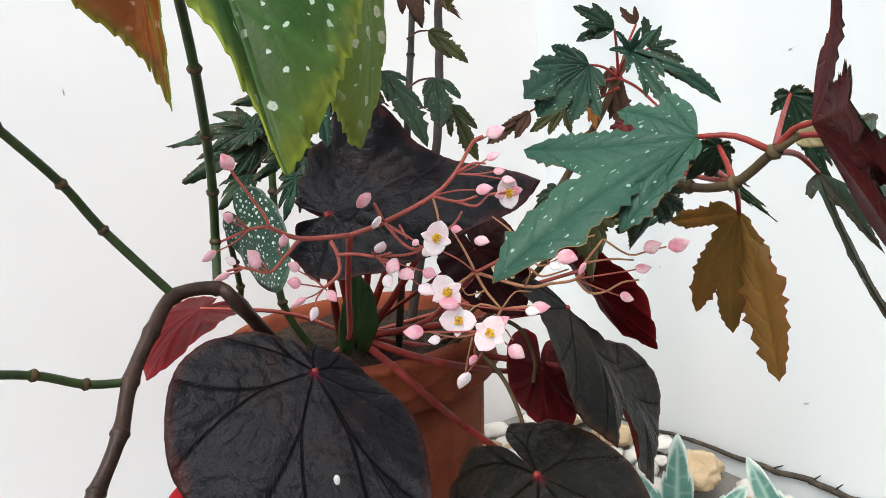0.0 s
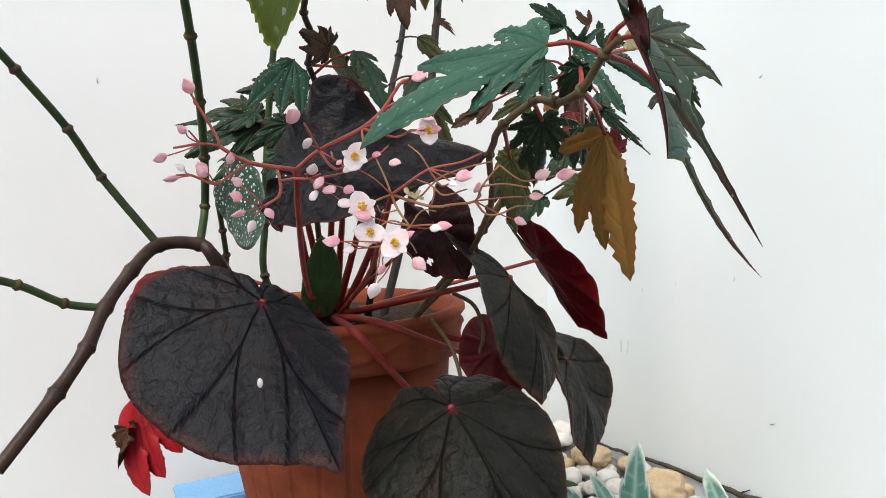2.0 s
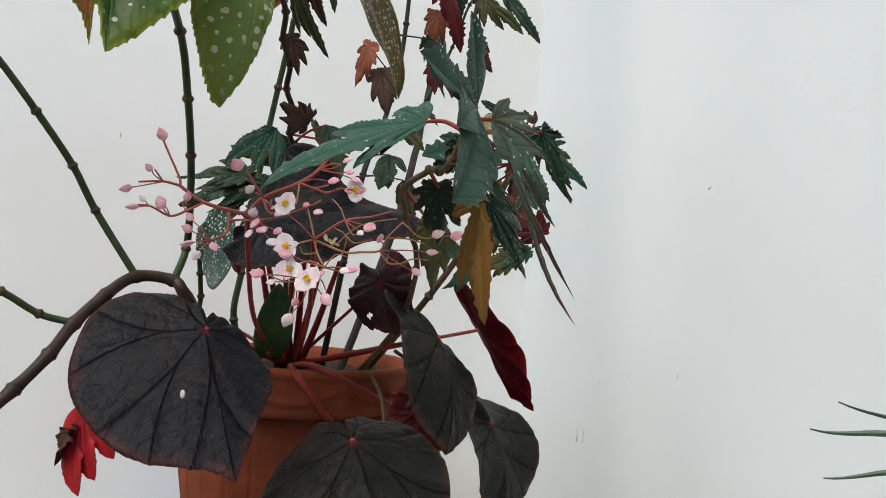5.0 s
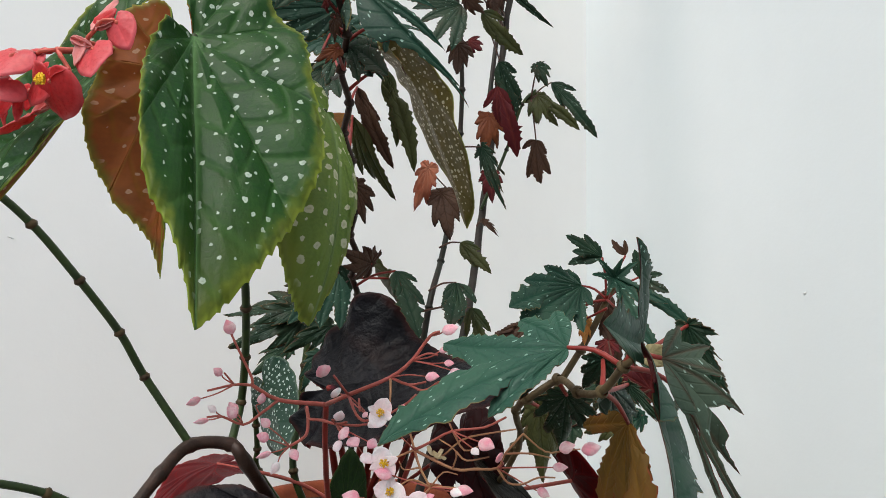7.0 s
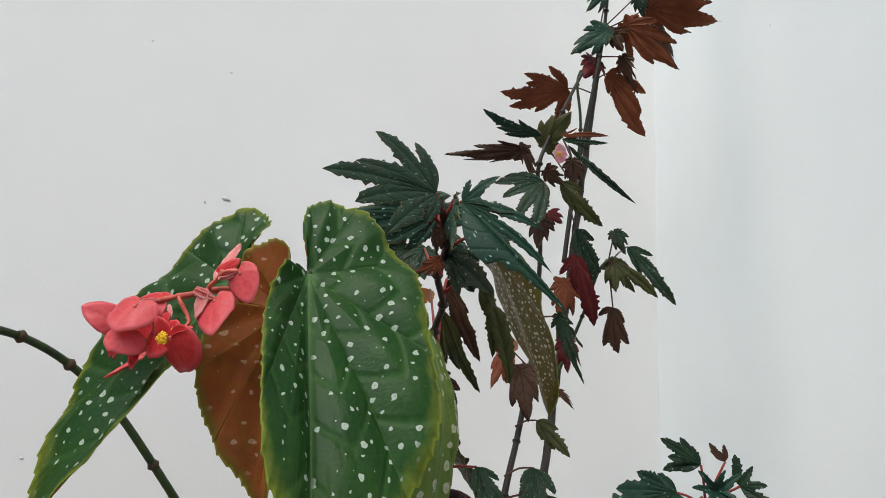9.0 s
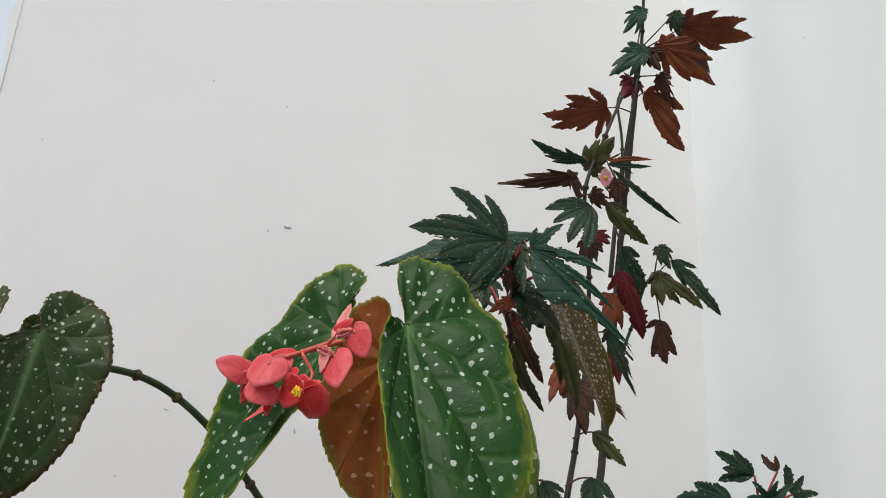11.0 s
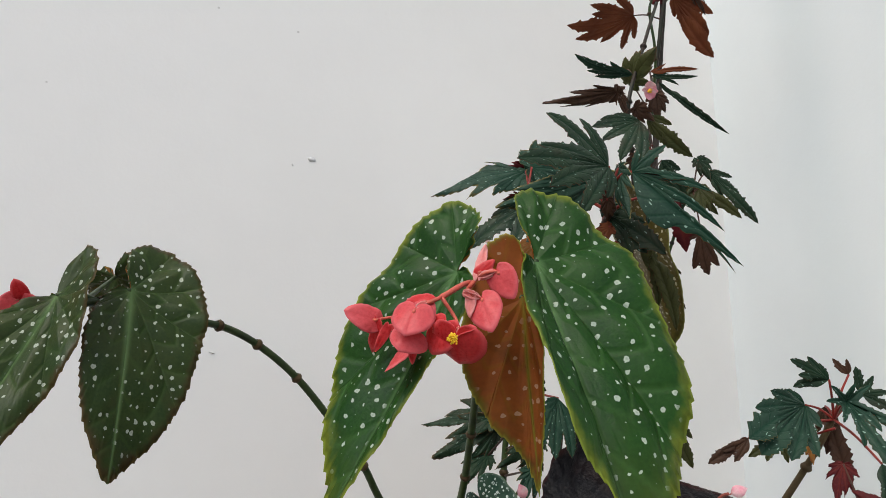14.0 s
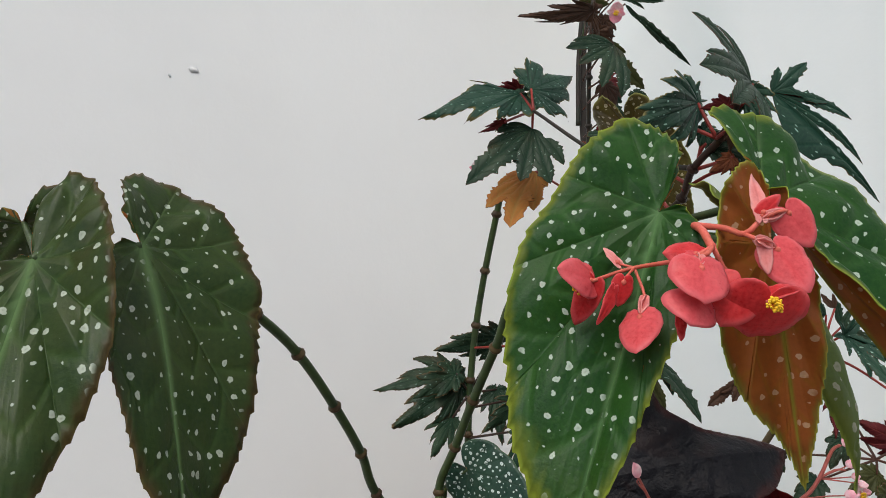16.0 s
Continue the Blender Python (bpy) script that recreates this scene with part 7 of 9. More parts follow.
stalk(lf, [(0.130, 0.686, 0.638), (0.116, 0.688, 0.650), (0.102, 0.690, 0.654)], 0.0016, 0.0012, M_RED_STALK)
lf = palm(arch, (0.125, 0.665, 0.684), [(0.085, 0.655, 0.708), (0.105, 0.665, 0.711), (0.117, 0.665, 0.703), (0.087, 0.665, 0.676), (0.092, 0.655, 0.690)], (-0.02, -0.97, 0.26), (MAPLE_TOP, MAPLE_UNDER), seed=116, web=0.49, hw=0.119, droop=0.04)
stalk(lf, [(0.130, 0.686, 0.638), (0.128, 0.675, 0.665), (0.125, 0.665, 0.684)], 0.0016, 0.0012, M_RED_STALK)
lf = palm(arch, (0.138, 0.655, 0.660), [(0.222, 0.655, 0.602), (0.191, 0.635, 0.632), (0.181, 0.605, 0.578), (0.162, 0.625, 0.631), (0.144, 0.625, 0.614), (0.129, 0.635, 0.639), (0.114, 0.635, 0.662), (0.120, 0.635, 0.679), (0.147, 0.645, 0.681), (0.163, 0.655, 0.678)], (-0.02, -0.97, 0.26), (MAPLE_LIGHT, MAPLE_UNDER), seed=117, web=0.42, hw=0.076, droop=0.1)
stalk(lf, [(0.130, 0.686, 0.638), (0.134, 0.671, 0.653), (0.138, 0.655, 0.660)], 0.0016, 0.0012, M_RED_STALK)
lf = palm(arch, (0.166, 0.705, 0.665), [(0.162, 0.705, 0.698), (0.180, 0.705, 0.687), (0.192, 0.695, 0.668), (0.199, 0.695, 0.647)], (-0.02, -0.97, 0.26), (MAPLE_TOP, MAPLE_UNDER), seed=118, web=0.47, hw=0.119, droop=0.04)
stalk(lf, [(0.130, 0.686, 0.638), (0.148, 0.696, 0.655), (0.166, 0.705, 0.665)], 0.0016, 0.0012, M_RED_STALK)
lf = palm(arch, (0.128, 0.715, 0.651), [(0.143, 0.695, 0.561), (0.122, 0.705, 0.596), (0.138, 0.705, 0.612), (0.117, 0.715, 0.620)], (-0.02, -0.97, 0.26), (MAPLE_BROWN, MAPLE_BROWN), seed=119, web=0.47, hw=0.111, droop=0.03)
stalk(lf, [(0.130, 0.686, 0.638), (0.129, 0.701, 0.648), (0.128, 0.715, 0.651)], 0.0016, 0.0012, M_RED_STALK)
lf = palm(arch, (0.039, 0.705, 0.613), [(-0.010, 0.695, 0.583), (0.006, 0.695, 0.599), (0.020, 0.695, 0.586), (0.029, 0.705, 0.611)], (-0.02, -0.97, 0.26), (MAPLE_BROWN, MAPLE_UNDER), seed=120, web=0.47, hw=0.119, droop=0.03)
stalk(lf, [(0.130, 0.686, 0.638), (0.084, 0.696, 0.630), (0.039, 0.705, 0.613)], 0.0016, 0.0012, M_RED_STALK)
lf = palm(arch, (0.078, 0.715, 0.616), [(0.037, 0.705, 0.591), (0.057, 0.705, 0.586), (0.081, 0.705, 0.585), (0.051, 0.715, 0.609)], (-0.02, -0.97, 0.26), (MAPLE_OLIVE, MAPLE_UNDER), seed=121, web=0.47, hw=0.119, droop=0.03)
stalk(lf, [(0.130, 0.686, 0.638), (0.104, 0.701, 0.631), (0.078, 0.715, 0.616)], 0.0016, 0.0012, M_RED_STALK)
lf = palm(arch, (0.152, 0.600, 0.602), [(0.145, 0.580, 0.563), (0.160, 0.580, 0.578), (0.170, 0.570, 0.563)], (-0.02, -0.97, 0.26), (MAPLE_TOP, MAPLE_UNDER), seed=123, web=0.37, hw=0.102, droop=0.03)
stalk(lf, [(0.130, 0.686, 0.638), (0.141, 0.643, 0.624), (0.152, 0.600, 0.602)], 0.0016, 0.0012, M_RED_STALK)
lf = palm(arch, (0.151, 0.690, 0.689), [(0.136, 0.690, 0.708), (0.145, 0.690, 0.700), (0.150, 0.690, 0.707)], (-0.02, -0.97, 0.26), (MAPLE_BROWN, MAPLE_UNDER), seed=124, web=0.47, hw=0.119, droop=0.02)
stalk(lf, [(0.130, 0.686, 0.638), (0.140, 0.688, 0.667), (0.151, 0.690, 0.689)], 0.0016, 0.0012, M_RED_STALK)
lf = leaf(arch, (0.105, 0.709, 0.616), (0.105, 0.688, 0.586), (0.24, -0.79, 0.56), "stub", (ORANGE, ORANGE), width=0.6, bend=0.353, fold=0.074, teeth=0.11, wave=0.02, rib=6.0, n=250, rings=8, quilt=0.03, seed=134)
stalk(lf, [(0.130, 0.686, 0.628), (0.118, 0.698, 0.622), (0.105, 0.709, 0.616)], 0.0016, 0.0012, M_RED_STALK)


# ---- flowers ----
def petal(parent, base, tip, face, mat, width=1.0, bend=0.3, fold=0.1, seed=0, shape=None, name="petal", cup=0.0):
    return leaf(parent, base, tip, face, shape or HEART, (mat, mat), name=name, width=width, bend=bend, fold=fold, cup=cup, wave=0.02, teeth=0.0, n=48, rings=6, seed=seed, veins=(0,), thick=0.0004)


def bud(parent, pos, way, size, mat, seed=0, flat=0.32):
    """A closed bud: two tepals pressed together, notched at the stalk and pointed."""
    w = Vector(way).normalized()
    a = (w.orthogonal() + 0.4 * Vector((math.sin(seed), math.cos(seed * 1.7), 0.2))).normalized()
    a = (a - w * a.dot(w)).normalized()
    b = w.cross(a)
    verts, faces = [], []
    prof = [(0.0, 0.06), (0.07, 0.22), (0.22, 0.40), (0.45, 0.47), (0.68, 0.36), (0.87, 0.17), (1.0, 0.02)]
    for t, r in prof:
        for k in range(10):
            an = 2 * math.pi * k / 10
            q = Vector(pos) + w * (size * t) + a * (size * r * 0.85 * math.cos(an)) + b * (size * r * flat * math.sin(an) * (1 + 0.25 * abs(math.sin(an))))
            verts.append(q)
    for i in range(len(prof) - 1):
        for k in range(10):
            faces.append((i * 10 + k, i * 10 + (k + 1) % 10, (i + 1) * 10 + (k + 1) % 10, (i + 1) * 10 + k))
    faces += [tuple(range(9, -1, -1)), tuple((len(prof) - 1) * 10 + k for k in range(10))]
    return mesh_ob("bud", verts, faces, mat, parent)


def winged_ovary(parent, foot, top, seed=0):
    """Three pale wings along the swollen stalk behind a petal."""
    a = (Vector(top) - Vector(foot)).normalized()
    o = a.orthogonal().normalized()
    for k in range(3):
        petal(parent, foot, top, Matrix.Rotation(2.1 * k + seed, 3, a) @ o, M_PETAL_BLUSH, 0.8, 0.2, 0.1, seed + k, OVAL, "wing")


def stamens(parent, pos, face, size, seed=0):
    """A dense tuft of club-shaped yellow stamens."""
    rng = np.random.RandomState(seed)
    n = Vector(face).normalized()
    a = n.orthogonal().normalized()
    b = n.cross(a)
    verts, faces = [], []
    for k in range(40):
        r, an = size * 0.85 * math.sqrt(rng.rand()), rng.uniform(0, 6.28)
        foot = Vector(pos) + (a * math.cos(an) + b * math.sin(an)) * r * 0.5
        head = Vector(pos) + (a * math.cos(an) + b * math.sin(an)) * r + n * size * (1.0 - 0.5 * r / size)
        o = len(verts)
        for p, w in ((foot, 0.07), (foot.lerp(head, 0.7), 0.09), (head, 0.17), (head + n * size * 0.16, 0.03)):
            for j in range(5):
                verts.append(p + (a * math.cos(j * 1.2566) + b * math.sin(j * 1.2566)) * size * w)
        for i in range(3):
            for j in range(5):
                faces.append((o + i * 5 + j, o + i * 5 + (j + 1) % 5, o + (i + 1) * 5 + (j + 1) % 5, o + (i + 1) * 5 + j))
    return mesh_ob("stamen_tuft", verts, faces, M_STAMEN, parent)


def open_flower(parent, pos, face, size, big, small, spin=0.0, seed=0, label=""):
    """An open begonia flower: two broad tepals, two narrow ones, stamens in the middle."""
    pos, n = Vector(pos), Vector(face).normalized()
    a = n.orthogonal().normalized()
    a = Matrix.Rotation(spin, 3, n) @ a
    b = n.cross(a)
    core = bud(parent, pos - n * size * 0.25, n, size * 0.22, small, seed, 0.8)
    core.name = "flower"
    if label:
        tagged(core, label)
    for k, (d, ln, w, m) in enumerate(((a, 1.0, 0.88, big), (-a, 1.0, 0.88, big), (b, 0.86, 0.52, small), (-b, 0.86, 0.52, small))):
        petal(core, pos + d * size * 0.05, pos + d * size * 0.58 * ln + n * size * 0.10, n, m, w, -0.35, 0.05, seed + k)
    stamens(core, pos + n * size * 0.04, n, size * 0.17, seed)
    return core

tube('flower_stalk', [(-0.229, 0.837, 0.335), (-0.161, 0.601, 0.412), (-0.134, 0.514, 0.487), (-0.118, 0.472, 0.530)], 0.0034, 0.0026, M_RED_STALK, dark, sides=6, step=0.008)
tube('flower_stalk', [(-0.118, 0.472, 0.530), (-0.147, 0.437, 0.536), (-0.163, 0.419, 0.549)], 0.0021, 0.0016, M_ROSE_STALK, dark, sides=6, step=0.008)
tube('flower_stalk', [(-0.163, 0.419, 0.549), (-0.164, 0.419, 0.556), (-0.175, 0.415, 0.578), (-0.181, 0.412, 0.591)], 0.0014, 0.001, M_ROSE_STALK, dark, sides=6, step=0.008)
tube('flower_stalk', [(-0.163, 0.419, 0.549), (-0.171, 0.404, 0.550), (-0.184, 0.386, 0.546)], 0.0013, 0.0009, M_ROSE_STALK, dark, sides=6, step=0.008)
tube('flower_stalk', [(-0.171, 0.404, 0.550), (-0.176, 0.396, 0.560)], 0.0009, 0.0007, M_ROSE_STALK, dark, sides=6, step=0.008)
tube('flower_stalk', [(-0.147, 0.437, 0.536), (-0.156, 0.422, 0.525), (-0.163, 0.408, 0.518), (-0.176, 0.397, 0.525), (-0.185, 0.389, 0.525)], 0.0014, 0.0009, M_ROSE_STALK, dark, sides=6, step=0.008)
tube('flower_stalk', [(-0.129, 0.455, 0.529), (-0.123, 0.446, 0.520), (-0.122, 0.440, 0.507), (-0.132, 0.431, 0.499)], 0.0016, 0.0012, M_ROSE_STALK, dark, sides=6, step=0.008)
tube('flower_stalk', [(-0.123, 0.446, 0.520), (-0.106, 0.436, 0.521), (-0.090, 0.426, 0.520), (-0.078, 0.419, 0.523)], 0.0014, 0.001, M_ROSE_STALK, dark, sides=6, step=0.008)
tube('flower_stalk', [(-0.118, 0.472, 0.530), (-0.083, 0.434, 0.543), (-0.046, 0.431, 0.559), (-0.029, 0.434, 0.573), (-0.015, 0.437, 0.593), (-0.007, 0.438, 0.597)], 0.0023, 0.0012, M_ROSE_STALK, dark, sides=6, step=0.008)
tube('flower_stalk', [(-0.046, 0.431, 0.559), (-0.029, 0.426, 0.554), (-0.014, 0.424, 0.557)], 0.0013, 0.0009, M_ROSE_STALK, dark, sides=6, step=0.008)
tube('flower_stalk', [(-0.029, 0.426, 0.554), (-0.016, 0.424, 0.550), (-0.007, 0.435, 0.556)], 0.0011, 0.0009, M_ROSE_STALK, dark, sides=6, step=0.008)
tube('flower_stalk', [(-0.029, 0.434, 0.573), (-0.016, 0.433, 0.579), (-0.007, 0.434, 0.578)], 0.001, 0.0008, M_ROSE_STALK, dark, sides=6, step=0.008)
tube('flower_stalk', [(-0.083, 0.434, 0.543), (-0.081, 0.395, 0.561)], 0.0013, 0.001, M_ROSE_STALK, dark, sides=6, step=0.008)
tube('flower_stalk', [(-0.083, 0.434, 0.543), (-0.069, 0.416, 0.530), (-0.059, 0.409, 0.526), (-0.046, 0.399, 0.532)], 0.0013, 0.0009, M_ROSE_STALK, dark, sides=6, step=0.008)
tube('flower_stalk', [(-0.071, 0.427, 0.541), (-0.065, 0.413, 0.533)], 0.0009, 0.0008, M_ROSE_STALK, dark, sides=6, step=0.008)
tube('flower_stalk', [(-0.046, 0.431, 0.559), (-0.043, 0.423, 0.547), (-0.042, 0.418, 0.536)], 0.001, 0.0008, M_TWIG, dark, sides=6, step=0.008)
tube('flower_stalk', [(-0.090, 0.426, 0.520), (-0.059, 0.414, 0.523), (-0.034, 0.430, 0.537), (-0.027, 0.442, 0.545)], 0.0011, 0.0008, M_ROSE_STALK, dark, sides=6, step=0.008)
tube('flower_stalk', [(-0.204, 0.833, 0.335), (-0.087, 0.582, 0.422), (-0.043, 0.475, 0.474), (-0.020, 0.416, 0.505)], 0.0032, 0.0024, M_RED_STALK, dark, sides=6, step=0.008)
tube('flower_stalk', [(-0.020, 0.416, 0.505), (-0.007, 0.409, 0.512), (0.013, 0.402, 0.523), (0.037, 0.400, 0.527), (0.052, 0.411, 0.534)], 0.001275, 0.00085, M_ROSE_STALK, dark, sides=6, step=0.008)
tube('flower_stalk', [(-0.020, 0.416, 0.505), (0.013, 0.405, 0.495), (0.030, 0.404, 0.496), (0.047, 0.403, 0.498), (0.053, 0.400, 0.509), (0.066, 0.401, 0.524)], 0.0012, 0.0008, M_TWIG, dark, sides=6, step=0.008)
tube('flower_stalk', [(0.047, 0.403, 0.498), (0.055, 0.403, 0.488), (0.066, 0.403, 0.488), (0.077, 0.404, 0.493), (0.089, 0.408, 0.493)], 0.0009, 0.0006, M_TWIG, dark, sides=6, step=0.008)
tube('flower_stalk', [(0.013, 0.405, 0.495), (0.017, 0.397, 0.509), (0.002, 0.405, 0.516)], 0.00075, 0.0005, M_TWIG, dark, sides=6, step=0.008)
tube('flower_stalk', [(0.013, 0.402, 0.523), (0.023, 0.398, 0.510), (0.037, 0.391, 0.516)], 0.000825, 0.00055, M_TWIG, dark, sides=6, step=0.008)
tube('flower_stalk', [(0.017, 0.397, 0.509), (0.025, 0.397, 0.503), (0.042, 0.395, 0.507)], 0.000825, 0.00055, M_TWIG, dark, sides=6, step=0.008)
tube('flower_stalk', [(0.053, 0.400, 0.509), (0.070, 0.402, 0.510), (0.086, 0.407, 0.507)], 0.000825, 0.00055, M_TWIG, dark, sides=6, step=0.008)
tube('flower_stalk', [(0.066, 0.401, 0.524), (0.082, 0.402, 0.512), (0.095, 0.404, 0.513), (0.107, 0.404, 0.515)], 0.00075, 0.0005, M_TWIG, dark, sides=6, step=0.008)
tube('flower_stalk', [(-0.020, 0.416, 0.505), (-0.014, 0.411, 0.493), (-0.004, 0.406, 0.480)], 0.0012, 0.0008, M_TWIG, dark, sides=6, step=0.008)
tube('flower_stalk', [(-0.004, 0.406, 0.480), (0.009, 0.406, 0.481), (0.018, 0.404, 0.481)], 0.0009, 0.0006, M_TWIG, dark, sides=6, step=0.008)
tube('flower_stalk', [(-0.004, 0.406, 0.480), (-0.010, 0.399, 0.473), (-0.014, 0.398, 0.468), (-0.004, 0.400, 0.469), (0.002, 0.399, 0.460)], 0.0009, 0.0006, M_TWIG, dark, sides=6, step=0.008)
tube('flower_stalk', [(-0.014, 0.398, 0.468), (-0.036, 0.398, 0.465), (-0.055, 0.400, 0.470)], 0.000825, 0.00055, M_TWIG, dark, sides=6, step=0.008)
tube('flower_stalk', [(-0.025, 0.395, 0.465), (-0.029, 0.402, 0.451), (-0.033, 0.404, 0.436)], 0.00075, 0.0005, M_TWIG, dark, sides=6, step=0.008)
tube('flower_stalk', [(-0.020, 0.416, 0.505), (-0.030, 0.409, 0.501), (-0.037, 0.402, 0.497)], 0.000975, 0.00065, M_TWIG, dark, sides=6, step=0.008)
tube('flower_stalk', [(-0.004, 0.406, 0.480), (-0.018, 0.405, 0.485), (-0.028, 0.402, 0.480)], 0.000825, 0.00055, M_TWIG, dark, sides=6, step=0.008)
tube('flower_stalk', [(-0.020, 0.416, 0.505), (-0.026, 0.421, 0.519), (-0.035, 0.430, 0.535)], 0.000975, 0.00065, M_TWIG, dark, sides=6, step=0.008)
tube('flower_stalk', [(0.013, 0.402, 0.523), (0.006, 0.407, 0.534), (-0.005, 0.415, 0.543)], 0.00075, 0.0005, M_TWIG, dark, sides=6, step=0.008)
tube('flower_stalk', [(-0.020, 0.416, 0.505), (-0.001, 0.414, 0.500), (0.019, 0.408, 0.516), (0.041, 0.400, 0.523), (0.061, 0.401, 0.527)], 0.0009, 0.0006, M_TWIG, dark, sides=6, step=0.008)
tube('flower_stalk', [(-0.004, 0.406, 0.480), (0.006, 0.404, 0.492), (0.017, 0.405, 0.491)], 0.000675, 0.00045, M_TWIG, dark, sides=6, step=0.008)
tube('flower_stalk', [(-0.014, 0.411, 0.493), (-0.026, 0.409, 0.491), (-0.030, 0.409, 0.497)], 0.000675, 0.00045, M_TWIG, dark, sides=6, step=0.008)
tube('pedicel', [(-0.175, 0.415, 0.578), (-0.181, 0.416, 0.586), (-0.180, 0.412, 0.591)], 0.0007, 0.0005, M_ROSE_STALK, dark, sides=5, step=0.01)
bud(dark, (-0.180, 0.412, 0.591), (-0.007, -0.004, 0.017), 0.0133, M_PETAL_PINK, 1)
tube('pedicel', [(-0.171, 0.404, 0.550), (-0.177, 0.389, 0.544), (-0.187, 0.382, 0.540)], 0.0007, 0.0005, M_ROSE_STALK, dark, sides=5, step=0.01)
bud(dark, (-0.187, 0.382, 0.540), (-0.018, -0.025, -0.011), 0.0122, M_PETAL_PINK, 2)
tube('pedicel', [(-0.171, 0.404, 0.550), (-0.179, 0.401, 0.555), (-0.178, 0.396, 0.558)], 0.0007, 0.0005, M_ROSE_STALK, dark, sides=5, step=0.01)
bud(dark, (-0.178, 0.396, 0.558), (-0.008, -0.010, 0.010), 0.0092, M_PETAL_PINK, 3)
tube('pedicel', [(-0.176, 0.397, 0.525), (-0.178, 0.389, 0.524), (-0.183, 0.389, 0.523)], 0.0007, 0.0005, M_ROSE_STALK, dark, sides=5, step=0.01)
bud(dark, (-0.183, 0.389, 0.523), (-0.010, -0.011, -0.002), 0.0122, M_PETAL_PINK, 4)
tube('pedicel', [(-0.176, 0.397, 0.525), (-0.181, 0.398, 0.527), (-0.180, 0.394, 0.529)], 0.0007, 0.0005, M_ROSE_STALK, dark, sides=5, step=0.01)
bud(dark, (-0.180, 0.394, 0.529), (-0.006, -0.004, 0.005), 0.0082, M_PETAL_WHITE, 5)
tube('pedicel', [(-0.163, 0.408, 0.518), (-0.164, 0.403, 0.525), (-0.169, 0.405, 0.527)], 0.0007, 0.0005, M_ROSE_STALK, dark, sides=5, step=0.01)
bud(dark, (-0.168, 0.405, 0.527), (-0.008, -0.003, 0.012), 0.0112, M_PETAL_PINK, 6)
tube('pedicel', [(-0.156, 0.422, 0.525), (-0.159, 0.420, 0.532), (-0.154, 0.419, 0.534)], 0.0007, 0.0005, M_ROSE_STALK, dark, sides=5, step=0.01)
bud(dark, (-0.154, 0.419, 0.534), (0.003, -0.004, 0.012), 0.0102, M_PETAL_PINK, 7)
tube('pedicel', [(-0.132, 0.431, 0.499), (-0.130, 0.434, 0.495), (-0.130, 0.430, 0.497)], 0.0007, 0.0005, M_ROSE_STALK, dark, sides=5, step=0.01)
bud(dark, (-0.130, 0.430, 0.497), (0.004, -0.001, -0.005), 0.0112, M_PETAL_PINK, 8)
tube('pedicel', [(-0.132, 0.431, 0.499), (-0.138, 0.428, 0.492), (-0.138, 0.423, 0.487)], 0.0007, 0.0005, M_ROSE_STALK, dark, sides=5, step=0.01)
bud(dark, (-0.137, 0.423, 0.487), (-0.007, -0.010, -0.015), 0.0112, M_PETAL_WHITE, 9)
tube('pedicel', [(-0.132, 0.431, 0.499), (-0.136, 0.421, 0.497), (-0.143, 0.419, 0.495)], 0.0007, 0.0005, M_ROSE_STALK, dark, sides=5, step=0.01)
bud(dark, (-0.143, 0.420, 0.495), (-0.014, -0.014, -0.005), 0.0133, M_PETAL_PINK, 10)
tube('pedicel', [(-0.132, 0.431, 0.499), (-0.142, 0.426, 0.503), (-0.145, 0.418, 0.506)], 0.0007, 0.0005, M_ROSE_STALK, dark, sides=5, step=0.01)
bud(dark, (-0.145, 0.419, 0.506), (-0.016, -0.015, 0.008), 0.0112, M_PETAL_PINK, 11)
tube('pedicel', [(-0.132, 0.431, 0.499), (-0.137, 0.421, 0.509), (-0.146, 0.418, 0.516)], 0.0007, 0.0005, M_ROSE_STALK, dark, sides=5, step=0.01)
bud(dark, (-0.145, 0.419, 0.516), (-0.016, -0.014, 0.019), 0.0102, M_PETAL_PINK, 12)
tube('pedicel', [(-0.090, 0.426, 0.520), (-0.092, 0.422, 0.524), (-0.088, 0.423, 0.523)], 0.0007, 0.0005, M_ROSE_STALK, dark, sides=5, step=0.01)
bud(dark, (-0.088, 0.424, 0.523), (0.004, -0.004, 0.006), 0.0122, M_PETAL_WHITE, 13)
tube('pedicel', [(-0.090, 0.426, 0.520), (-0.080, 0.420, 0.517), (-0.079, 0.412, 0.517)], 0.0007, 0.0005, M_ROSE_STALK, dark, sides=5, step=0.01)
bud(dark, (-0.080, 0.413, 0.517), (0.014, -0.017, -0.004), 0.0153, M_PETAL_PINK, 14)
tube('pedicel', [(-0.090, 0.426, 0.520), (-0.081, 0.413, 0.517), (-0.071, 0.408, 0.512)], 0.0007, 0.0005, M_ROSE_STALK, dark, sides=5, step=0.01)
bud(dark, (-0.071, 0.409, 0.512), (0.022, -0.020, -0.009), 0.0143, M_PETAL_PINK, 15)
tube('pedicel', [(-0.090, 0.426, 0.520), (-0.082, 0.419, 0.512), (-0.081, 0.410, 0.508)], 0.0007, 0.0005, M_ROSE_STALK, dark, sides=5, step=0.01)
bud(dark, (-0.082, 0.410, 0.509), (0.010, -0.019, -0.014), 0.0122, M_PETAL_WHITE, 16)
tube('pedicel', [(-0.090, 0.426, 0.520), (-0.072, 0.412, 0.516), (-0.055, 0.406, 0.511)], 0.0007, 0.0005, M_ROSE_STALK, dark, sides=5, step=0.01)
bud(dark, (-0.055, 0.406, 0.511), (0.038, -0.021, -0.010), 0.0112, M_PETAL_PINK, 17)
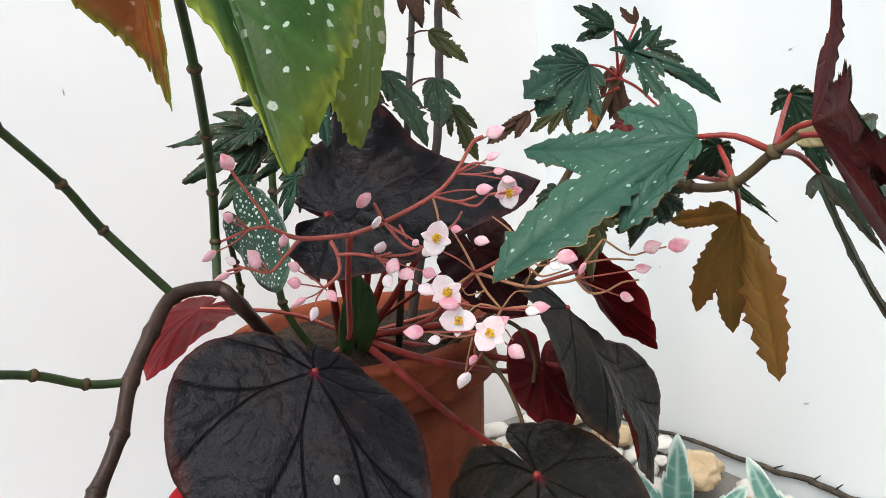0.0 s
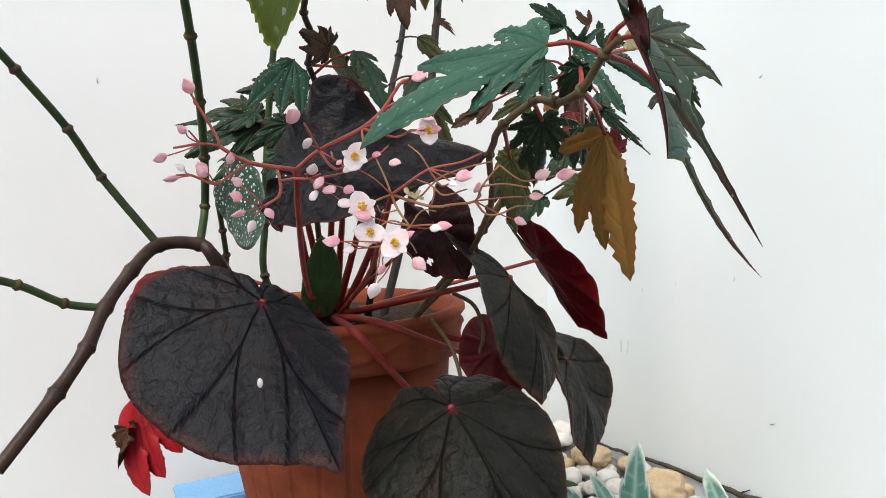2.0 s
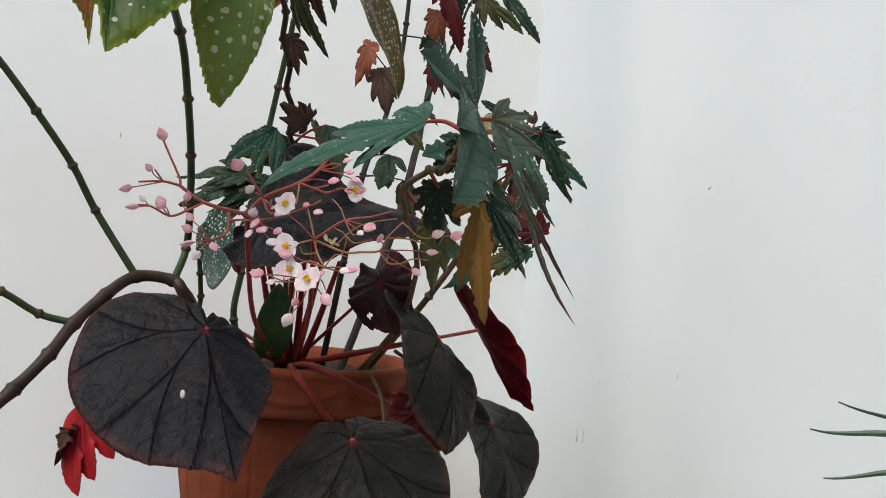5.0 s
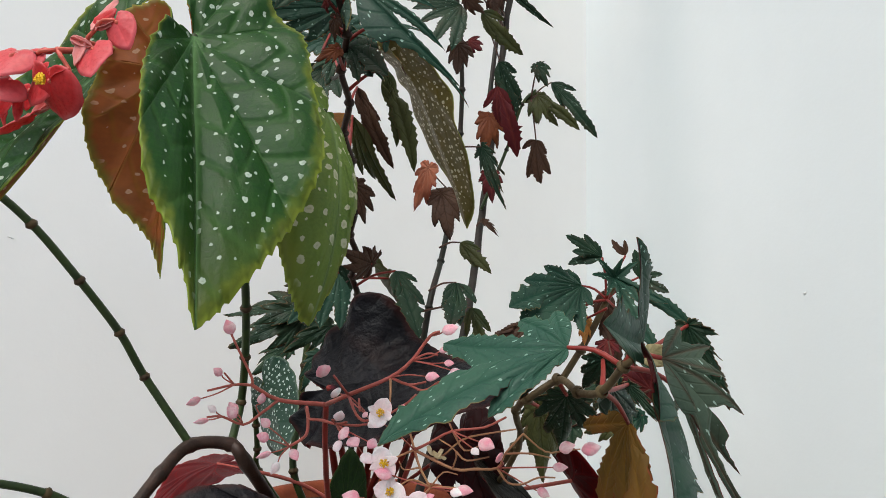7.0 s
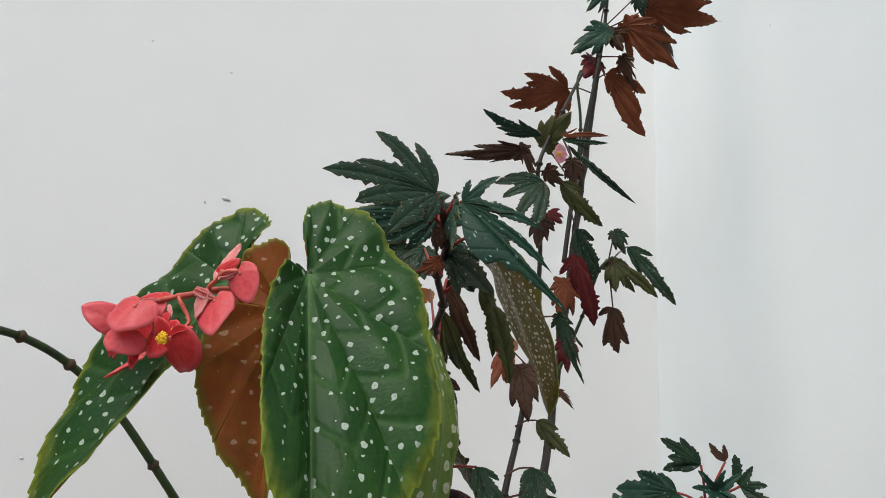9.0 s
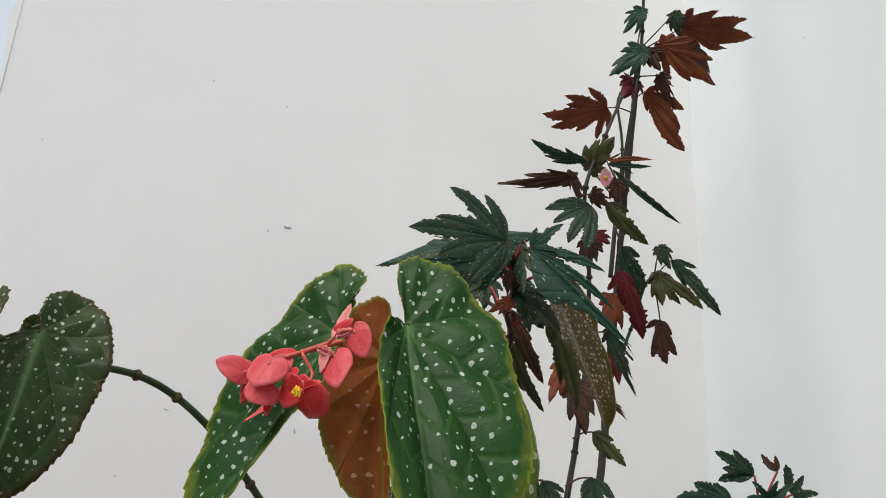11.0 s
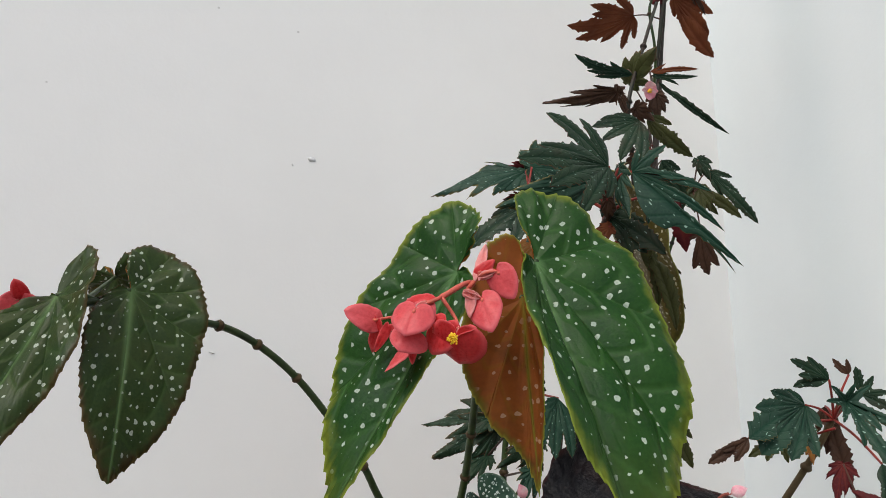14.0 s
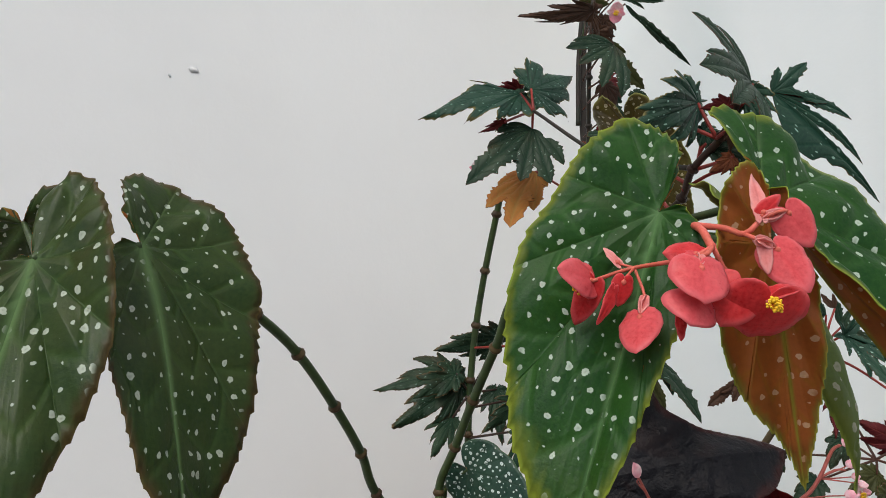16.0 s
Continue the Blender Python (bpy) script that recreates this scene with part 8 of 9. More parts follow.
tube('pedicel', [(-0.090, 0.426, 0.520), (-0.071, 0.417, 0.509), (-0.057, 0.403, 0.501)], 0.0007, 0.0005, M_ROSE_STALK, dark, sides=5, step=0.01)
bud(dark, (-0.058, 0.403, 0.502), (0.036, -0.024, -0.020), 0.0133, M_PETAL_WHITE, 18)
tube('pedicel', [(-0.163, 0.408, 0.518), (-0.169, 0.407, 0.523), (-0.167, 0.404, 0.525)], 0.0007, 0.0005, M_ROSE_STALK, dark, sides=5, step=0.01)
bud(dark, (-0.167, 0.404, 0.524), (-0.006, -0.006, 0.009), 0.0122, M_PETAL_PINK, 19)
tube('pedicel', [(-0.015, 0.437, 0.593), (-0.008, 0.441, 0.595), (-0.004, 0.438, 0.597)], 0.0007, 0.0005, M_ROSE_STALK, dark, sides=5, step=0.01)
bud(dark, (-0.005, 0.438, 0.597), (0.015, 0.002, 0.005), 0.0143, M_PETAL_PINK, 20)
tube('pedicel', [(-0.046, 0.431, 0.559), (-0.029, 0.424, 0.562), (-0.014, 0.425, 0.561)], 0.0007, 0.0005, M_ROSE_STALK, dark, sides=5, step=0.01)
bud(dark, (-0.015, 0.425, 0.561), (0.036, -0.006, 0.002), 0.0122, M_PETAL_PINK, 21)
tube('pedicel', [(-0.029, 0.434, 0.573), (-0.015, 0.438, 0.576), (-0.006, 0.434, 0.581)], 0.0007, 0.0005, M_ROSE_STALK, dark, sides=5, step=0.01)
bud(dark, (-0.006, 0.434, 0.581), (0.026, 0.001, 0.010), 0.0102, M_PETAL_PINK, 22)
tube('pedicel', [(-0.029, 0.434, 0.573), (-0.010, 0.431, 0.570), (0.004, 0.436, 0.566)], 0.0007, 0.0005, M_ROSE_STALK, dark, sides=5, step=0.01)
bud(dark, (0.003, 0.436, 0.566), (0.035, 0.003, -0.007), 0.0102, M_PETAL_PINK, 23)
tube('pedicel', [(-0.029, 0.434, 0.573), (-0.014, 0.438, 0.571), (-0.001, 0.435, 0.572)], 0.0007, 0.0005, M_ROSE_STALK, dark, sides=5, step=0.01)
bud(dark, (-0.002, 0.435, 0.572), (0.030, 0.002, -0.001), 0.0082, M_PETAL_PINK, 24)
bud(dark, (-0.085, 0.390, 0.562), (-0.002, -0.048, 0.022), 0.0163, M_PETAL_PINK, 25)
tube('pedicel', [(-0.083, 0.434, 0.543), (-0.079, 0.420, 0.544), (-0.083, 0.411, 0.546)], 0.0007, 0.0005, M_ROSE_STALK, dark, sides=5, step=0.01)
bud(dark, (-0.083, 0.412, 0.546), (-0.001, -0.026, 0.004), 0.0133, M_PETAL_WHITE, 26)
tube('pedicel', [(-0.083, 0.434, 0.543), (-0.073, 0.417, 0.539), (-0.059, 0.408, 0.532)], 0.0007, 0.0005, M_ROSE_STALK, dark, sides=5, step=0.01)
bud(dark, (-0.060, 0.408, 0.532), (0.024, -0.028, -0.011), 0.0071, M_PETAL_PINK, 27)
bud(dark, (-0.034, 0.416, 0.537), (0.051, -0.018, -0.006), 0.0082, M_PETAL_PINK, 28)
bud(dark, (-0.018, 0.405, 0.530), (0.068, -0.030, -0.013), 0.0112, M_PETAL_PINK, 29)
tube('pedicel', [(-0.083, 0.434, 0.543), (-0.064, 0.420, 0.533), (-0.053, 0.403, 0.527)], 0.0007, 0.0005, M_ROSE_STALK, dark, sides=5, step=0.01)
bud(dark, (-0.053, 0.403, 0.527), (0.032, -0.033, -0.017), 0.0102, M_PETAL_WHITE, 30)
tube('pedicel', [(0.013, 0.402, 0.523), (0.024, 0.392, 0.521), (0.036, 0.390, 0.518)], 0.0007, 0.0005, M_ROSE_STALK, dark, sides=5, step=0.01)
bud(dark, (0.035, 0.391, 0.518), (0.027, -0.014, -0.006), 0.0143, M_PETAL_PINK, 31)
tube('pedicel', [(0.047, 0.403, 0.498), (0.052, 0.398, 0.502), (0.050, 0.394, 0.506)], 0.0007, 0.0005, M_ROSE_STALK, dark, sides=5, step=0.01)
bud(dark, (0.049, 0.394, 0.505), (0.004, -0.012, 0.009), 0.0112, M_PETAL_PINK, 32)
tube('pedicel', [(0.047, 0.403, 0.498), (0.069, 0.402, 0.500), (0.088, 0.409, 0.500)], 0.0007, 0.0005, M_ROSE_STALK, dark, sides=5, step=0.01)
bud(dark, (0.087, 0.409, 0.500), (0.045, 0.006, 0.002), 0.0112, M_PETAL_PINK, 33)
tube('pedicel', [(0.047, 0.403, 0.498), (0.062, 0.409, 0.489), (0.076, 0.407, 0.483)], 0.0007, 0.0005, M_ROSE_STALK, dark, sides=5, step=0.01)
bud(dark, (0.076, 0.407, 0.484), (0.032, 0.004, -0.016), 0.0102, M_PETAL_PINK, 34)
bud(dark, (0.092, 0.403, 0.514), (0.050, -0.001, 0.017), 0.0122, M_PETAL_PINK, 35)
bud(dark, (0.108, 0.404, 0.514), (0.066, 0.000, 0.017), 0.0143, M_PETAL_PINK, 36)
tube('pedicel', [(-0.004, 0.406, 0.480), (0.008, 0.402, 0.481), (0.017, 0.405, 0.480)], 0.0007, 0.0005, M_ROSE_STALK, dark, sides=5, step=0.01)
bud(dark, (0.016, 0.405, 0.480), (0.024, -0.002, -0.000), 0.0133, M_PETAL_PINK, 37)
tube('pedicel', [(-0.004, 0.406, 0.480), (0.007, 0.408, 0.478), (0.013, 0.402, 0.479)], 0.0007, 0.0005, M_ROSE_STALK, dark, sides=5, step=0.01)
bud(dark, (0.012, 0.403, 0.479), (0.019, -0.005, -0.002), 0.0102, M_PETAL_WHITE, 38)
tube('pedicel', [(-0.014, 0.398, 0.468), (-0.005, 0.394, 0.462), (-0.001, 0.398, 0.456)], 0.0007, 0.0005, M_ROSE_STALK, dark, sides=5, step=0.01)
bud(dark, (-0.001, 0.398, 0.456), (0.016, 0.000, -0.014), 0.0133, M_PETAL_PINK, 39)
tube('pedicel', [(-0.014, 0.398, 0.468), (-0.039, 0.395, 0.470), (-0.058, 0.399, 0.470)], 0.0007, 0.0005, M_ROSE_STALK, dark, sides=5, step=0.01)
bud(dark, (-0.058, 0.399, 0.470), (-0.048, 0.002, 0.003), 0.0143, M_PETAL_PINK, 40)
tube('pedicel', [(-0.014, 0.398, 0.468), (-0.032, 0.403, 0.465), (-0.048, 0.400, 0.464)], 0.0007, 0.0005, M_ROSE_STALK, dark, sides=5, step=0.01)
bud(dark, (-0.047, 0.400, 0.464), (-0.036, 0.002, -0.004), 0.0092, M_PETAL_WHITE, 41)
tube('pedicel', [(-0.014, 0.398, 0.468), (-0.023, 0.396, 0.459), (-0.025, 0.400, 0.451)], 0.0007, 0.0005, M_ROSE_STALK, dark, sides=5, step=0.01)
bud(dark, (-0.024, 0.400, 0.451), (-0.012, 0.003, -0.019), 0.0092, M_PETAL_PINK, 42)
tube('pedicel', [(-0.014, 0.398, 0.468), (-0.021, 0.404, 0.449), (-0.032, 0.405, 0.436)], 0.0007, 0.0005, M_ROSE_STALK, dark, sides=5, step=0.01)
bud(dark, (-0.031, 0.405, 0.437), (-0.020, 0.008, -0.036), 0.0153, M_PETAL_WHITE, 43)
tube('pedicel', [(-0.014, 0.398, 0.468), (-0.009, 0.402, 0.469), (-0.007, 0.398, 0.472)], 0.0007, 0.0005, M_ROSE_STALK, dark, sides=5, step=0.01)
bud(dark, (-0.008, 0.398, 0.472), (0.010, 0.000, 0.005), 0.0102, M_PETAL_PINK, 44)
tube('pedicel', [(-0.004, 0.406, 0.480), (-0.022, 0.405, 0.484), (-0.033, 0.397, 0.489)], 0.0007, 0.0005, M_ROSE_STALK, dark, sides=5, step=0.01)
bud(dark, (-0.032, 0.398, 0.488), (-0.033, -0.010, 0.009), 0.0143, M_PETAL_PINK, 45)
tube('pedicel', [(-0.020, 0.416, 0.505), (-0.030, 0.406, 0.517), (-0.042, 0.404, 0.525)], 0.0007, 0.0005, M_ROSE_STALK, dark, sides=5, step=0.01)
bud(dark, (-0.041, 0.404, 0.525), (-0.024, -0.014, 0.022), 0.0112, M_PETAL_PINK, 46)
tube('pedicel', [(0.013, 0.402, 0.523), (0.021, 0.392, 0.519), (0.031, 0.390, 0.513)], 0.0007, 0.0005, M_ROSE_STALK, dark, sides=5, step=0.01)
bud(dark, (0.030, 0.390, 0.513), (0.020, -0.014, -0.011), 0.0082, M_PETAL_WHITE, 47)
open_flower(dark, (-0.043, 0.398, 0.534), (0.23, -0.97, 0.17), 0.021, M_PETAL_WHITE, M_PETAL_WHITE, 0.4, 0)
open_flower(dark, (-0.040, 0.401, 0.496), (0.31, -0.97, 0.24), 0.023, M_PETAL_WHITE, M_PETAL_WHITE, 1.2, 1)
open_flower(dark, (-0.034, 0.400, 0.476), (0.13, -0.97, 0.28), 0.022, M_PETAL_WHITE, M_PETAL_WHITE, 2.2, 2)
open_flower(dark, (-0.013, 0.392, 0.468), (0.15, -0.97, 0.30), 0.023, M_PETAL_WHITE, M_PETAL_WHITE, 0.1, 3)
open_flower(dark, (0.007, 0.440, 0.556), (0.30, -0.94, -0.14), 0.021, M_PETAL_WHITE, M_PETAL_PINK, 0.9, 9)
tube('flower_stalk', [(-0.007, 0.435, 0.556), (0.007, 0.440, 0.556)], 0.0011, 0.0009, M_ROSE_STALK, dark, sides=6, step=0.008)
petal(dark, (-0.003, 0.409, 0.505), (0.003, 0.408, 0.501), (-0.3, -0.9, 0.2), M_DRY, 0.7, 0.5, 0.2, 0, OVAL, 'bract')
petal(dark, (0.003, 0.410, 0.507), (0.001, 0.407, 0.501), (-0.3, -0.9, 0.2), M_DRY, 0.7, 0.5, 0.2, 1, OVAL, 'bract')
petal(dark, (0.006, 0.410, 0.501), (0.002, 0.408, 0.503), (-0.3, -0.9, 0.2), M_DRY, 0.7, 0.5, 0.2, 2, OVAL, 'bract')
petal(dark, (-0.007, 0.409, 0.509), (-0.003, 0.407, 0.503), (-0.3, -0.9, 0.2), M_DRY, 0.7, 0.5, 0.2, 3, OVAL, 'bract')


# coral flower trusses of the angel-wing begonia
tube('flower_stalk', [(-0.1850, 0.3600, 0.7750), (-0.1840, 0.2620, 0.7720), (-0.1929, 0.2144, 0.7577)], 0.0026, 0.002, M_CORAL_STALK, wing, sides=7, step=0.006)
tube('flower_stalk', [(-0.1840, 0.2620, 0.7720), (-0.1766, 0.2358, 0.7675), (-0.1752, 0.2175, 0.7630), (-0.1673, 0.2154, 0.7699), (-0.1672, 0.2151, 0.7720)], 0.002, 0.001, M_CORAL_STALK, wing, sides=7, step=0.006)
tube('flower_stalk', [(-0.1673, 0.2154, 0.7699), (-0.1608, 0.2121, 0.7725), (-0.1542, 0.2149, 0.7731)], 0.001, 0.0008, M_CORAL_STALK, wing, sides=7, step=0.006)
tube('flower_stalk', [(-0.1752, 0.2175, 0.7630), (-0.1706, 0.2078, 0.7579), (-0.1673, 0.2091, 0.7566), (-0.1640, 0.2103, 0.7554)], 0.0012, 0.0009, M_CORAL_STALK, wing, sides=7, step=0.006)
tube('flower_stalk', [(-0.1929, 0.2144, 0.7577), (-0.1843, 0.2176, 0.7434), (-0.1771, 0.1985, 0.7354)], 0.0014, 0.001, M_CORAL_STALK, wing, sides=7, step=0.006)
tube('flower_stalk', [(-0.1929, 0.2144, 0.7577), (-0.2021, 0.2094, 0.7530), (-0.2224, 0.2460, 0.7501), (-0.2465, 0.2314, 0.7453), (-0.2484, 0.2327, 0.7446)], 0.0014, 0.0009, M_CORAL_STALK, wing, sides=7, step=0.006)
tube('flower_stalk', [(-0.1929, 0.2144, 0.7577), (-0.2012, 0.2108, 0.7545)], 0.0012, 0.0009, M_CORAL_STALK, wing, sides=7, step=0.006)
tube('flower_stalk', [(-0.2021, 0.2094, 0.7530), (-0.2061, 0.1974, 0.7490)], 0.001, 0.0008, M_CORAL_STALK, wing, sides=7, step=0.006)
tube('flower_stalk', [(-0.2224, 0.2460, 0.7501), (-0.2199, 0.2395, 0.7340), (-0.2254, 0.2329, 0.7259)], 0.0009, 0.0007, M_CORAL_STALK, wing, sides=7, step=0.006)
tube('flower_stalk', [(-0.2224, 0.2460, 0.7501), (-0.2311, 0.2362, 0.7444)], 0.0008, 0.0006, M_CORAL_STALK, wing, sides=7, step=0.006)
tube('flower_stalk', [(-0.2224, 0.2460, 0.7501), (-0.2280, 0.2531, 0.7526)], 0.0008, 0.0006, M_CORAL_STALK, wing, sides=7, step=0.006)
fl = bud(wing, (-0.2484, 0.2327, 0.7446), (-0.020, -0.012, 0.008), 0.0035, M_CORAL_STALK, 10, 0.8)
fl.name = 'flower'
petal(fl, (-0.2484, 0.2327, 0.7446), (-0.2683, 0.2209, 0.7523), (-0.02, -0.90, 0.44), M_PETAL_CORAL, 0.95, 0.50, 0.06, 10, TEAR, cup=-0.50)
petal(fl, (-0.2485, 0.2327, 0.7433), (-0.2569, 0.2446, 0.7219), (-0.41, -0.91, 0.02), M_PETAL_RED, 0.62, 0.20, 0.06, 11, TEAR, cup=-0.60)
petal(fl, (-0.2386, 0.2302, 0.7392), (-0.2485, 0.2301, 0.7220), (0.54, -0.83, 0.11), M_PETAL_RED, 0.42, 0.30, 0.06, 12, TEAR, cup=-0.50)
fl = bud(wing, (-0.2061, 0.1974, 0.7490), (-0.003, -0.010, -0.017), 0.0035, M_CORAL_STALK, 13, 0.8)
fl.name = 'flower'
petal(fl, (-0.2061, 0.1974, 0.7490), (-0.2095, 0.1877, 0.7316), (0.06, -1.00, 0.05), M_PETAL_CORAL, 0.98, 0.25, 0.06, 13, HEART, cup=-0.45)
petal(fl, (-0.2095, 0.1984, 0.7335), (-0.2154, 0.1923, 0.7218), (-0.03, -1.00, -0.06), M_PETAL_CORAL, 1.30, 0.40, 0.06, 14, HEART, cup=-0.50)
petal(fl, (-0.2125, 0.2106, 0.7264), (-0.2132, 0.2115, 0.7132), (0.26, -0.96, 0.05), M_PETAL_RED, 0.55, 0.30, 0.06, 15, TEAR, cup=-0.30)
winged_ovary(fl, (-0.2028, 0.2074, 0.7523), (-0.2061, 0.1974, 0.7490), 16)
fl = bud(wing, (-0.2254, 0.2329, 0.7259), (-0.009, -0.017, -0.018), 0.0035, M_CORAL_STALK, 19, 0.8)
fl.name = 'flower'
petal(fl, (-0.2254, 0.2329, 0.7259), (-0.2340, 0.2154, 0.7079), (-0.58, -0.80, 0.14), M_PETAL_CORAL, 0.95, 0.15, 0.06, 19, TEAR, cup=-0.60)
winged_ovary(fl, (-0.2203, 0.2390, 0.7334), (-0.2254, 0.2329, 0.7259), 20)
fl = bud(wing, (-0.2012, 0.2108, 0.7545), (-0.017, 0.003, 0.001), 0.0035, M_CORAL_STALK, 23, 0.8)
fl.name = 'flower'
petal(fl, (-0.2012, 0.2108, 0.7545), (-0.2180, 0.2138, 0.7558), (0.06, -0.87, 0.49), M_PETAL_RED, 0.62, 0.60, 0.06, 23, HEART, cup=-0.80)
petal(fl, (-0.2052, 0.2108, 0.7555), (-0.1952, 0.2048, 0.7425), (0.33, -0.91, 0.24), M_PETAL_CORAL, 0.80, 0.5, 0.06, 24, TEAR, cup=-0.5)
fl = bud(wing, (-0.2311, 0.2362, 0.7444), (-0.004, 0.002, -0.014), 0.0035, M_CORAL_STALK, 24, 0.8)
fl.name = 'flower'
petal(fl, (-0.2311, 0.2362, 0.7444), (-0.2350, 0.2381, 0.7303), (0.11, -0.99, 0.11), M_PETAL_RED, 0.90, 0.30, 0.06, 24, TEAR, cup=-0.60)
fl = bud(wing, (-0.2280, 0.2531, 0.7526), (-0.007, 0.007, 0.010), 0.0035, M_CORAL_STALK, 25, 0.8)
fl.name = 'flower'
petal(fl, (-0.2280, 0.2531, 0.7526), (-0.2345, 0.2598, 0.7625), (0.10, -0.96, 0.25), M_PETAL_BLUSH, 0.42, 0.10, 0.06, 25, TEAR, cup=-0.30)
fl = bud(wing, (-0.1771, 0.1945, 0.7314), (-0.003, 0.018, -0.018), 0.0035, M_CORAL_STALK, 26, 0.8)
fl.name = 'flower'
petal(fl, (-0.1771, 0.1945, 0.7314), (-0.1798, 0.2124, 0.7136), (-0.01, -0.93, 0.37), M_PETAL_RED, 1.05, 0.55, 0.06, 26, HEART, cup=-0.35)
petal(fl, (-0.1777, 0.1995, 0.7338), (-0.1629, 0.1920, 0.7356), (0.04, -0.60, 0.80), M_PETAL_RED, 0.75, 0.20, 0.06, 27, TEAR, cup=-0.30)
petal(fl, (-0.1873, 0.2013, 0.7379), (-0.1969, 0.2037, 0.7194), (-0.27, -0.96, 0.03), M_PETAL_RED, 0.82, 0.40, 0.06, 28, HEART, cup=-0.50)
winged_ovary(fl, (-0.1800, 0.2039, 0.7363), (-0.1771, 0.1945, 0.7314), 29)
fl = bud(wing, (-0.1640, 0.2103, 0.7554), (0.009, -0.010, -0.023), 0.0035, M_CORAL_STALK, 32, 0.8)
fl.name = 'flower'
petal(fl, (-0.1640, 0.2103, 0.7554), (-0.1549, 0.2000, 0.7328), (-0.01, -0.99, 0.14), M_PETAL_CORAL, 0.98, 0.25, 0.06, 32, TEAR, cup=-0.55)
petal(fl, (-0.1706, 0.2078, 0.7579), (-0.1712, 0.2056, 0.7425), (-0.03, -1.00, 0.08), M_PETAL_BLUSH, 0.55, 0.10, 0.06, 33, TEAR, cup=-0.40)
winged_ovary(fl, (-0.1737, 0.2066, 0.7591), (-0.1640, 0.2103, 0.7554), 34)
fl = bud(wing, (-0.1542, 0.2149, 0.7731), (0.011, 0.000, -0.019), 0.0035, M_CORAL_STALK, 37, 0.8)
fl.name = 'flower'
petal(fl, (-0.1542, 0.2149, 0.7731), (-0.1430, 0.2149, 0.7544), (-0.09, -1.00, 0.04), M_PETAL_CORAL, 1.05, 0.25, 0.06, 37, TEAR, cup=-0.60)
winged_ovary(fl, (-0.1649, 0.2153, 0.7705), (-0.1542, 0.2149, 0.7731), 38)
fl = bud(wing, (-0.1672, 0.2151, 0.7720), (0.011, 0.002, 0.009), 0.0035, M_CORAL_STALK, 41, 0.8)
fl.name = 'flower'
petal(fl, (-0.1672, 0.2151, 0.7720), (-0.1559, 0.2169, 0.7813), (0.04, -1.00, 0.01), M_PETAL_RED, 0.70, 0.20, 0.06, 41, TEAR, cup=-0.60)
petal(fl, (-0.1672, 0.2151, 0.7720), (-0.1642, 0.2271, 0.7940), (-0.06, -0.99, -0.09), M_PETAL_BLUSH, 0.34, 0.1, 0.06, 42, TEAR)
stamens(wing, (-0.1775, 0.1915, 0.7285), (-0.02, -0.40, 0.06), 0.0046, 3)
stamens(wing, (-0.2540, 0.2350, 0.7415), (-0.15, -0.38, -0.05), 0.0046, 3)
tube('flower_stalk', [(-0.538, 0.238, 0.767), (-0.543, 0.216, 0.769), (-0.547, 0.203, 0.773), (-0.554, 0.187, 0.757)], 0.0014, 0.0009, M_CORAL_STALK, wing, sides=6, step=0.008)
petal(wing, (-0.546, 0.201, 0.772), (-0.545, 0.191, 0.786), (0.81, -0.45, -0.37), M_PETAL_RED, 0.50, 0.3, 0.05, 0, None, 'flower_petal')
petal(wing, (-0.546, 0.201, 0.772), (-0.536, 0.205, 0.772), (0.37, -0.92, -0.11), M_PETAL_CORAL, 0.35, 0.3, 0.05, 1, None, 'flower_petal')
petal(wing, (-0.548, 0.199, 0.769), (-0.554, 0.184, 0.763), (0.93, -0.36, 0.01), M_PETAL_CORAL, 0.72, 0.3, 0.05, 2, None, 'flower_petal')
petal(wing, (-0.553, 0.187, 0.757), (-0.559, 0.172, 0.741), (0.88, -0.46, 0.09), M_PETAL_CORAL, 0.60, 0.3, 0.05, 3, None, 'flower_petal')
petal(wing, (-0.559, 0.193, 0.757), (-0.558, 0.189, 0.736), (0.80, -0.57, 0.16), M_PETAL_RED, 0.60, 0.3, 0.05, 4, None, 'flower_petal')
petal(wing, (-0.529, 0.227, 0.730), (-0.525, 0.224, 0.720), (0.69, -0.58, 0.43), M_PETAL_RED, 0.50, 0.3, 0.05, 5, None, 'flower_petal')
open_flower(tall, (-0.046, 0.809, 1.110), (-0.43, -0.93, -0.66), 0.026, M_PETAL_PINK, M_PETAL_PINK, 0.5, 4)
open_flower(lobed, (-0.268, 0.653, 0.877), (-0.19, -0.93, -0.49), 0.018, M_PETAL_WHITE, M_PETAL_PINK, 0.5, 4)


